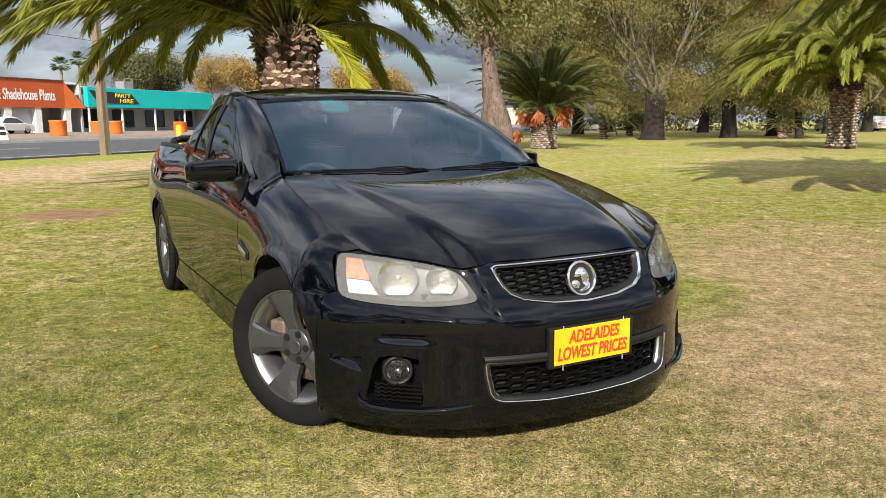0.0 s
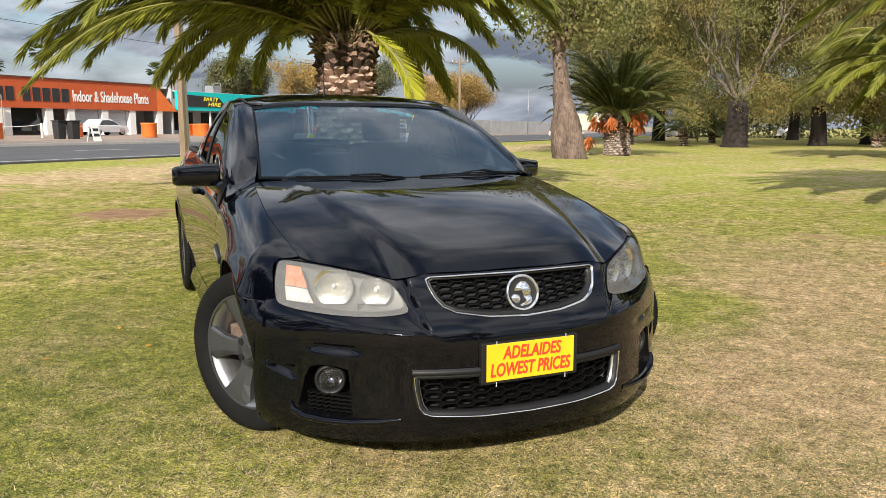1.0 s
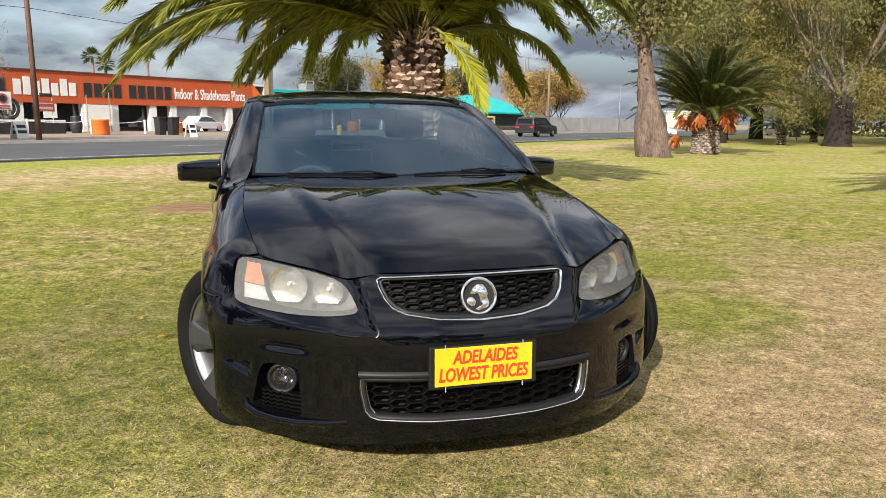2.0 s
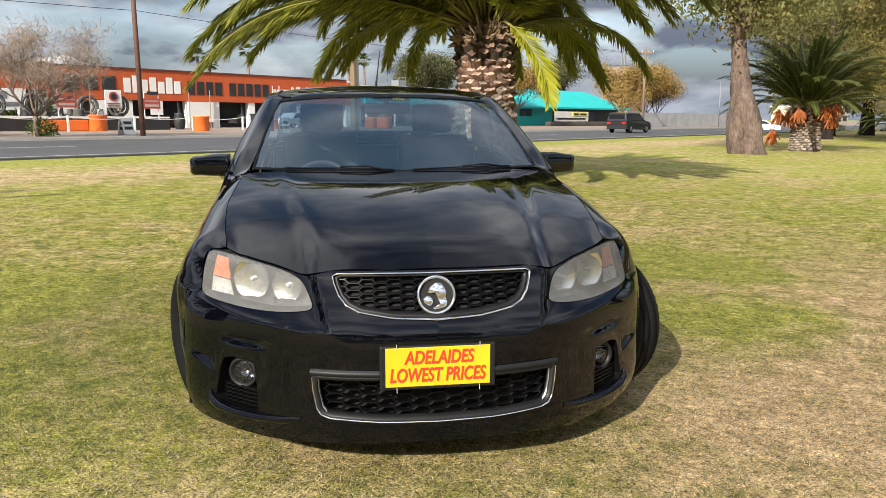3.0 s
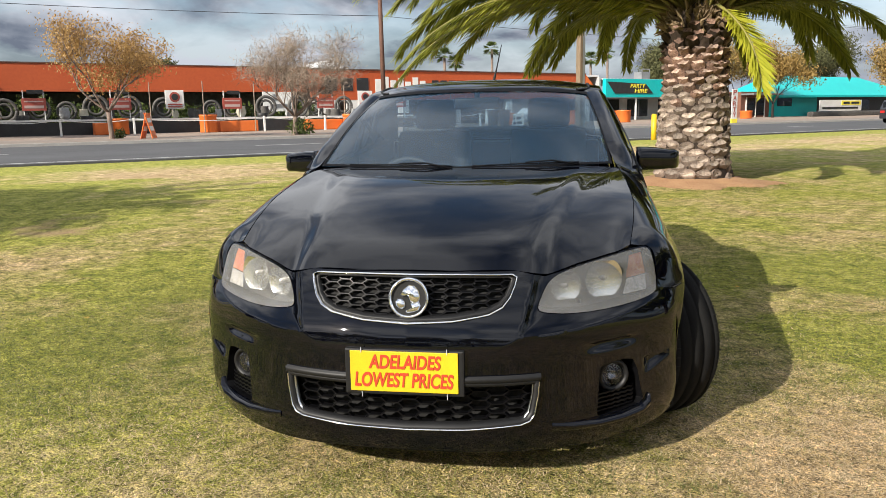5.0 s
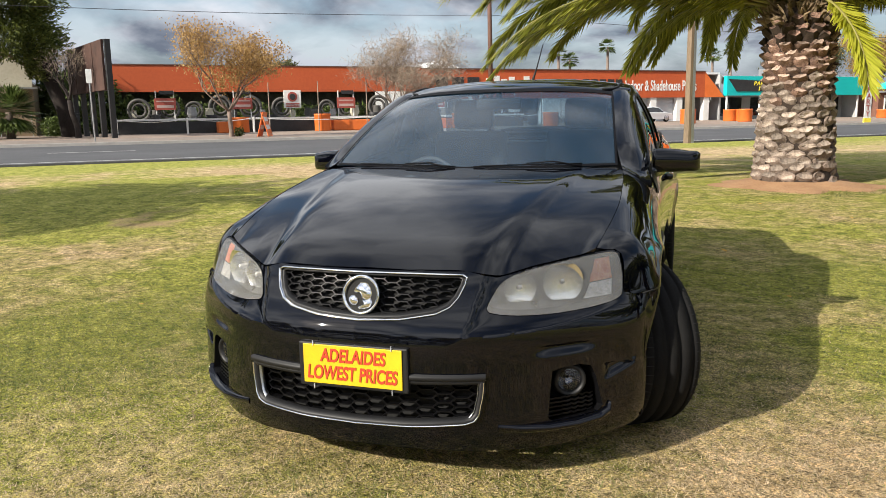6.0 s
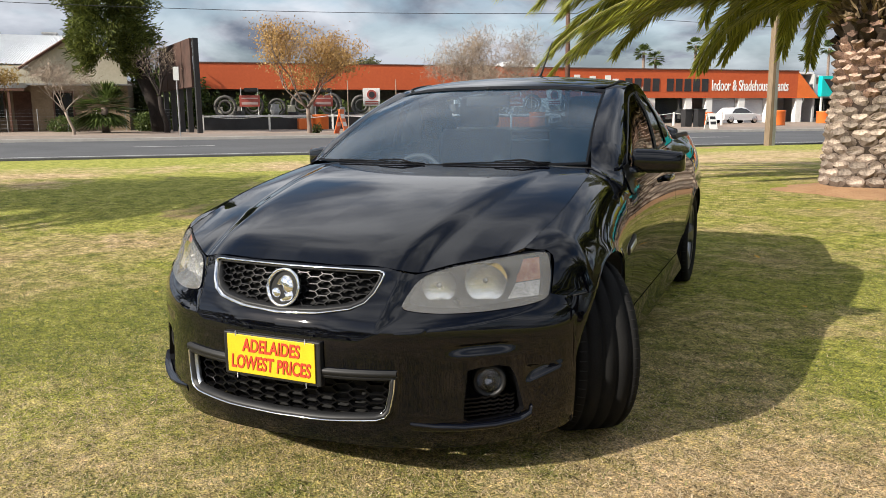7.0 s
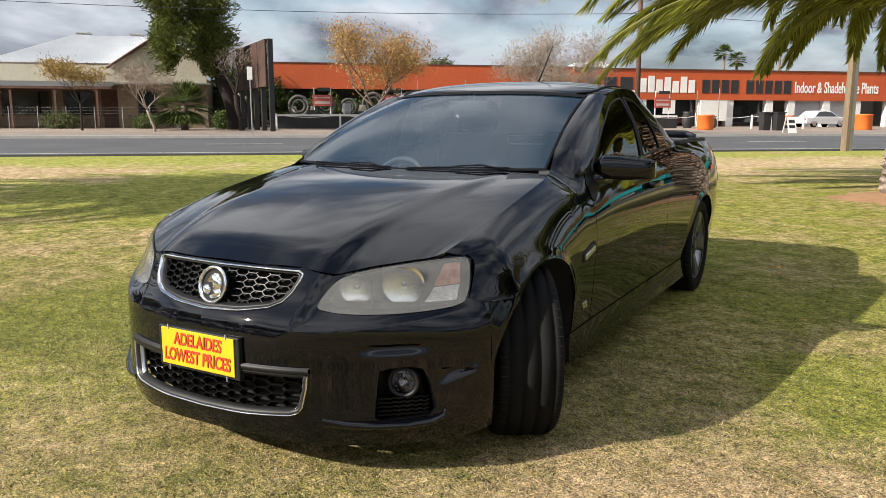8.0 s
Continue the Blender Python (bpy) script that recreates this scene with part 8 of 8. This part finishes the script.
part("side_wall", boxes((14.0, 14.3, -0.9, 9, 0, 3.4)), SANDST, cot)
part("side_wall", boxes((0, 0.3, 0.3, 9, 0, 3.4)), SANDST, cot)
part("rear_wall", boxes((0, 14.3, 9, 9.3, 0, 3.4)), SANDST, cot)


def corrugated(u0, u1, y0, z0, y1, z1, top0=None, top1=None, n=110):
    """A ribbed iron slope from an eave to a ridge."""
    verts, faces = [], []
    top0, top1 = u0 if top0 is None else top0, u1 if top1 is None else top1
    for i in range(n + 1):
        t = i / n
        w = 0.03 * (1 if i % 2 else -1)
        verts += [(u0 + (u1 - u0) * t, y0, z0 + w), (top0 + (top1 - top0) * t, y1, z1 + w)]
    for i in range(n):
        faces.append((2 * i, 2 * i + 2, 2 * i + 3, 2 * i + 1))
    return verts, faces


rf = put("roof", *joined([corrugated(-0.6, 9.2, -0.2, 4.45, 4.6, 6.8, 4.3, 9.2), corrugated(-0.6, W2 - 0.3, 9.4, 4.2, 4.6, 6.8, 4.3, 11.3), corrugated(9.2, W2 - 0.3, -0.1, 4.45, 4.6, 6.8, 9.2, 11.3, 60), ([(-0.6, -0.2, 4.45), (-0.6, 9.4, 4.2), (4.3, 4.6, 6.8)], [(0, 2, 1)])]), IRON, cot, "pale corrugated iron roof", smooth=False)
part("parapet_wall", boxes((-0.2, 8.3, -0.15, 0.0, 3.0, 4.35)), CREAM, cot, "cream boards between the veranda and roof")
G0, G1, GM = 8.3, 14.3, 11.3
pent = [(G0, 3.1), (G1, 3.1), (G1, 4.35), (GM, 6.25), (G0, 4.35)]
put("gable_board", [(x, -1.25, z) for x, z in pent] + [(x, -0.95, z) for x, z in pent], [(0, 1, 2, 3, 4), (9, 8, 7, 6, 5), (1, 6, 7, 2), (0, 4, 9, 5), (2, 7, 8, 3), (4, 3, 8, 9)], CREAM, cot, "cream painted gable", smooth=False)
slope = [(7.8, 4.1), (GM, 6.42), (14.8, 4.1)]
put("gable_roof", [(x, y, z + dz) for dz in (0.0, 0.06) for y in (-1.6, 5.0) for x, z in slope], [(0, 3, 4, 1), (1, 4, 5, 2), (6, 7, 10, 9), (7, 8, 11, 10), (0, 1, 7, 6), (1, 2, 8, 7), (0, 6, 9, 3), (2, 5, 11, 8)], IRON, cot, "pale iron gable roof", smooth=False)
for p, q in ((slope[0], slope[1]), (slope[1], slope[2])):
    put("barge_board", *tube([(p[0], -1.64, p[1] - 0.05), (q[0], -1.64, q[1] - 0.05)], [0.10, 0.10], 4), RUST, cot, smooth=False)
part("gable_awning", boxes((8.2, 14.6, -1.9, -1.25, 3.0, 3.1)), STEEL, cot, "narrow iron awning under the gable")
put("veranda_roof", *corrugated(-0.6, 8.3, -3.2, 2.75, -0.1, 3.2), STEEL, cot, "grey veranda roof", smooth=False)
part("veranda_beam", boxes((-0.6, 8.3, -3.25, -3.1, 2.58, 2.72)), RUST, cot)
part("veranda_end_wall", boxes((-0.9, -0.6, -3.2, 0.3, 0, 3.0)), SANDST, cot)
for u in (2.1, 4.8, 7.4):
    part("veranda_post", boxes((u - 0.07, u + 0.07, -3.2, -3.06, 0, 2.6)), RUST, cot)
for u0, u1, nm in ((0.6, 3.6, "window"), (4.6, 6.4, "window"), (7.1, 8.1, "door"), (9.7, 10.8, "window")):
    d = -1.25 if u0 > 9.5 else -0.05
    w = part(nm, boxes((u0, u1, d - 0.02, d + 0.1, 0.9 if nm == "window" else 0.0, 2.5)), GLASSD if nm == "window" else RUST, cot)
    part("frame", boxes((u0 - 0.1, u0, d - 0.05, d + 0.1, 0.8, 2.6), (u1, u1 + 0.1, d - 0.05, d + 0.1, 0.8, 2.6), (u0 - 0.1, u1 + 0.1, d - 0.05, d + 0.1, 2.5, 2.62)), RUST, w)
for u in (4.5, 8.3):
    part("chimney", boxes((u, u + 0.9, 4.9, 5.6, 6.3, 7.05), (u - 0.06, u + 0.96, 4.84, 5.66, 6.95, 7.05)), GREYW, cot)
fn = thing("garden_fence", street(-18.0, 53.0, ground_z(53) + 0.1), "grey wire garden fence with steel posts", "fence")
for k in range(12):
    bm = bmesh.new()
    rod(bm, (k * 1.75, 0, 0), (k * 1.75, 0, 1.45), 0.025, 0.025, 6)
    part("post", bm, STEEL, fn)
for z in (0.25, 0.5, 0.75, 1.0, 1.2, 1.4):
    put("wire_strand", *tube([(0, 0, z), (19.25, 0, z)], [0.004, 0.004], 4), STEEL, fn)

# ---- cars standing about ----


def small_car(name, m, paint, label, L=4.6, W=1.8, H=1.45, wagon=False):
    t = thing(name, m, label, "car")
    h0, hb = 0.22, H * 0.60
    if wagon:
        top = [(-L / 2, hb), (-L / 2 + 0.15, H * 0.97), (-L / 2 + 1.0, H), (0.35, H), (1.15, hb + 0.06), (L / 2 - 0.15, hb - 0.12), (L / 2, hb * 0.62)]
    else:
        top = [(-L / 2, hb * 0.95), (-L / 2 + 0.75, hb + 0.03), (-L / 2 + 1.35, H * 0.96), (-0.25, H), (0.45, H * 0.95), (1.2, hb + 0.04), (L / 2 - 0.2, hb - 0.10), (L / 2, hb * 0.62)]
    prof = [(-L / 2, h0 + 0.1)] + top + [(L / 2, h0)]
    verts, faces = [], []
    rings = (-W / 2, -W / 2 + 0.08, W / 2 - 0.08, W / 2)
    n = len(prof)
    for k, y in enumerate(rings):
        for x, z in prof:
            tuck = 0.16 * smooth01(hb + 0.02, H, z)
            yy = y * (1 - tuck * 1.2)
            verts.append((x, yy, z - (0.03 if k in (0, 3) and z > hb else 0)))
    for k in range(3):
        for i in range(n):
            j = (i + 1) % n
            faces.append((k * n + i, k * n + j, (k + 1) * n + j, (k + 1) * n + i))
    faces += [tuple(reversed(range(n))), tuple(3 * n + i for i in range(n))]
    body = put("car_body", verts, faces, paint, t, smooth=False)
    bv = body.modifiers.new("bevel", "BEVEL")
    bv.width, bv.segments = 0.05, 2
    cab = [p for p in top if p[1] > hb + 0.01]
    for s in (1, -1):
        q = [(cab[0][0] + 0.18, hb + 0.04)] + [(x * 0.93, z - 0.10) for x, z in cab if z > hb + 0.1] + [(cab[-1][0] - 0.15, hb + 0.04)]
        gl = [(x, s * (W / 2 * (1 - 0.192 * (z - hb) / (H - hb)) + 0.012), z) for x, z in q]
        put("side_window", gl, [tuple(range(len(gl)))] if s < 0 else [tuple(reversed(range(len(gl))))], GLASSD, t, smooth=False)
        for x in (-L / 2 + 0.85, L / 2 - 0.9):
            wh = put("wheel", *lathe([(0.02, 0.11), (0.2, 0.11), (0.22, 0.09), (0.30, 0.11), (0.335, 0.08), (0.335, -0.08), (0.30, -0.1), (0.02, -0.1)], 22, "x"), RUBBER, t, at=pose(x, s * (W / 2 - 0.10), 0.335, 0, 0, 90 * s))
            put("wheel_rim", *lathe([(0.02, 0.125), (0.08, 0.12), (0.2, 0.115), (0.215, 0.10)], 16, "x"), SATIN, wh)
    for s, nm in ((1, "head_lamp"), (-1, "tail_lamp")):
        for y in (-W / 2 + 0.25, W / 2 - 0.25):
            part(nm, boxes((s * L / 2 - 0.03, s * L / 2 + 0.03, y - 0.16, y + 0.16, hb * 0.72, hb * 0.88)), CLEARP if s > 0 else REDP, t)
    if wagon:
        part("rear_window", boxes((-L / 2 - 0.0, -L / 2 + 0.12, -W / 2 + 0.25, W / 2 - 0.25, hb + 0.12, H * 0.90)), GLASSD, t)
    return t


small_car("sedan", street(48.6, 57.0, ground_z(57) + 0.1, 8), CARWHITE, "white sedan parked before the shop")
small_car("estate_car", street(64.0, 30.2, ground_z(30.2) + 0.01, 0), CARBLACK, "charcoal four-wheel drive on the road", 4.8, 1.9, 1.75, True)
small_car("parked_car", street(89.5, 42.5, ground_z(42.5) + 0.1, 30), CARGREY, "grey car parked beside the shop")
for k in range(9):
    small_car("parked_car", pose(44.0 + 4.6 * k, 88.0 - 1.3 * k, 0.0, 0, 0, 80 + 5 * (k % 3)), (CARGREY, CARWHITE, CARBLACK)[k % 3], ("grey", "white", "charcoal")[k % 3] + " car in the far car park", 4.5, 1.8, 1.5 + 0.2 * (k % 2), k % 2 == 0)
for k in range(5):
    small_car("parked_car", pose(6.0 + 7.0 * k, 104.0, 0.0, 0, 0, 15 * k), (CARWHITE, CARGREY)[k % 2], ("white", "grey")[k % 2] + " car seen beyond the trees", 4.5, 1.8, 1.5, k % 2 == 1)

# ---- lawn blades and fallen leaves ----
g = np.random.default_rng(12)


def blades(name, n, x_rng, y_rng, h, mat, label, rise, width, dry, ring=None):
    """Short leaves of grass, one triangle each: dry ones thicken along the worn strip, green ones grow in tufts."""
    x, y = g.uniform(*x_rng, n), g.uniform(*y_rng, n)
    v = x * VX + y * VY
    worn = np.clip(1.15 - np.abs((v + 0.6) / 4.2), 0, 1)
    tuft = np.sin(x * 2.1 + 1.3 * np.sin(y * 1.7)) + np.sin(y * 2.7 + 1.1 * np.sin(x * 1.3)) + 0.8 * np.sin(x * 9.1 + 2 * np.sin(y * 7.3)) * np.sin(y * 8.3 + 2 * np.sin(x * 6.1))
    lush = np.max([np.clip(1.25 - (np.hypot(x - lx, y - ly) + 0.16 * tuft) / lr, 0, 1) for lx, ly, lr in LUSH], axis=0)
    p = (0.25 + 0.75 * worn) * (1 - 0.75 * lush) * np.clip(0.85 - 0.25 * tuft, 0.25, 1) if dry else np.clip(0.72 - 0.55 * worn + 0.30 * tuft + 0.7 * lush, 0.06, 1)
    rim = np.minimum.reduce([x - x_rng[0], x_rng[1] - x, y - y_rng[0], y_rng[1] - y]) + 0.3 * np.sin(x * 2.3) * np.sin(y * 1.9)
    p = p * np.clip(rim / 1.3, 0, 1)
    if ring:
        d = np.hypot(x - ring[0], y - ring[1]) + 0.22 * np.sin(x * 5.1) * np.sin(y * 4.3)
        p = 0.9 * np.clip((d - ring[2]) / 0.7, 0, 1) * np.clip((ring[3] - d) / 0.5, 0, 1)
    keep = g.random(n) < p
    x, y = x[keep], y[keep]
    n = len(x)
    a = g.uniform(0, 2 * np.pi, n)
    c, s = np.cos(a), np.sin(a)
    L = h * g.uniform(0.45, 1.4, n)
    up = L * rise * g.uniform(0.1, 1.9, n)
    z0 = g.uniform(0.0, 0.007, n)
    P = np.stack([x, y, z0], 1)
    W = np.stack([-s, c, np.zeros(n)], 1) * width * g.uniform(0.7, 1.3, (n, 1))
    tip = P + np.stack([c * L, s * L, up], 1)
    verts = np.stack([P + W, P - W, tip], 1).reshape(-1, 3)
    ob = new(name, fast_mesh(name, verts, np.arange(3 * n).reshape(n, 3), mat))
    return tagged(ob, label, "grass", kind="stuff")


GRASS_G = leafy("grass_blade_green", (0.045, 0.068, 0.016), (0.26, 0.27, 0.08), 0.6, 0.3)
GRASS_S = leafy("grass_blade_straw", (0.15, 0.10, 0.050), (0.74, 0.585, 0.375), 0.7, 0.2)
blades("grass", 270000, (-6.0, 7.0), (-0.2, 9.5), 0.026, GRASS_G, "short green grass blades of the lawn", 0.5, 0.0020, False)
blades("dry_grass", 270000, (-6.0, 7.0), (-0.2, 9.5), 0.026, GRASS_S, "short straw-coloured grass blades of the lawn", 0.22, 0.0017, True)
blades("grass", 400000, (-3.3, 5.9), (0.3, 5.6), 0.018, GRASS_G, "short green grass blades beside the car", 0.5, 0.0014, False)
blades("dry_grass", 450000, (-3.3, 5.9), (0.3, 5.6), 0.017, GRASS_S, "short straw-coloured grass blades beside the car", 0.30, 0.0015, True)
blades("grass", 60000, (-5.4, -0.4), (12.2, 17.2), 0.035, GRASS_G, "grass thinning out over the dirt round the palm", 0.6, 0.004, False, (-2.87, 14.75, 0.72, 1.9))
rg = random.Random(9)
for x, y in [(-2.06, 3.85), (-2.0, 4.5), (-1.62, 4.15)] + [(rg.uniform(-6, 8), rg.uniform(2.0, 14)) for _ in range(26)]:
    ca = Matrix.Rotation(radians(-28.6), 2) @ Vector((x - 0.551, y - 2.775))
    if -1.0 < ca.x < 1.0 and -0.2 < ca.y < 5.2:
        continue
    v = [(0, -0.035, 0.004), (0.022, -0.01, 0.012), (0.018, 0.02, 0.010), (0, 0.045, 0.004), (-0.018, 0.02, 0.012), (-0.022, -0.01, 0.009), (0, 0, 0.002)]
    f = [(0, 1, 6), (1, 2, 6), (2, 3, 6), (3, 4, 6), (4, 5, 6), (5, 0, 6)]
    k = rg.uniform(0.6, 1.1)
    tagged(put("fallen_leaf", v, f, LEAFY, at=pose(x, y, 0.012, rg.uniform(-15, 15), rg.uniform(-15, 15), rg.uniform(0, 360)) @ Matrix.Diagonal((k, k, k, 1)), smooth=False), "dry orange leaf fallen on the lawn", "leaf", "fallen leaves")
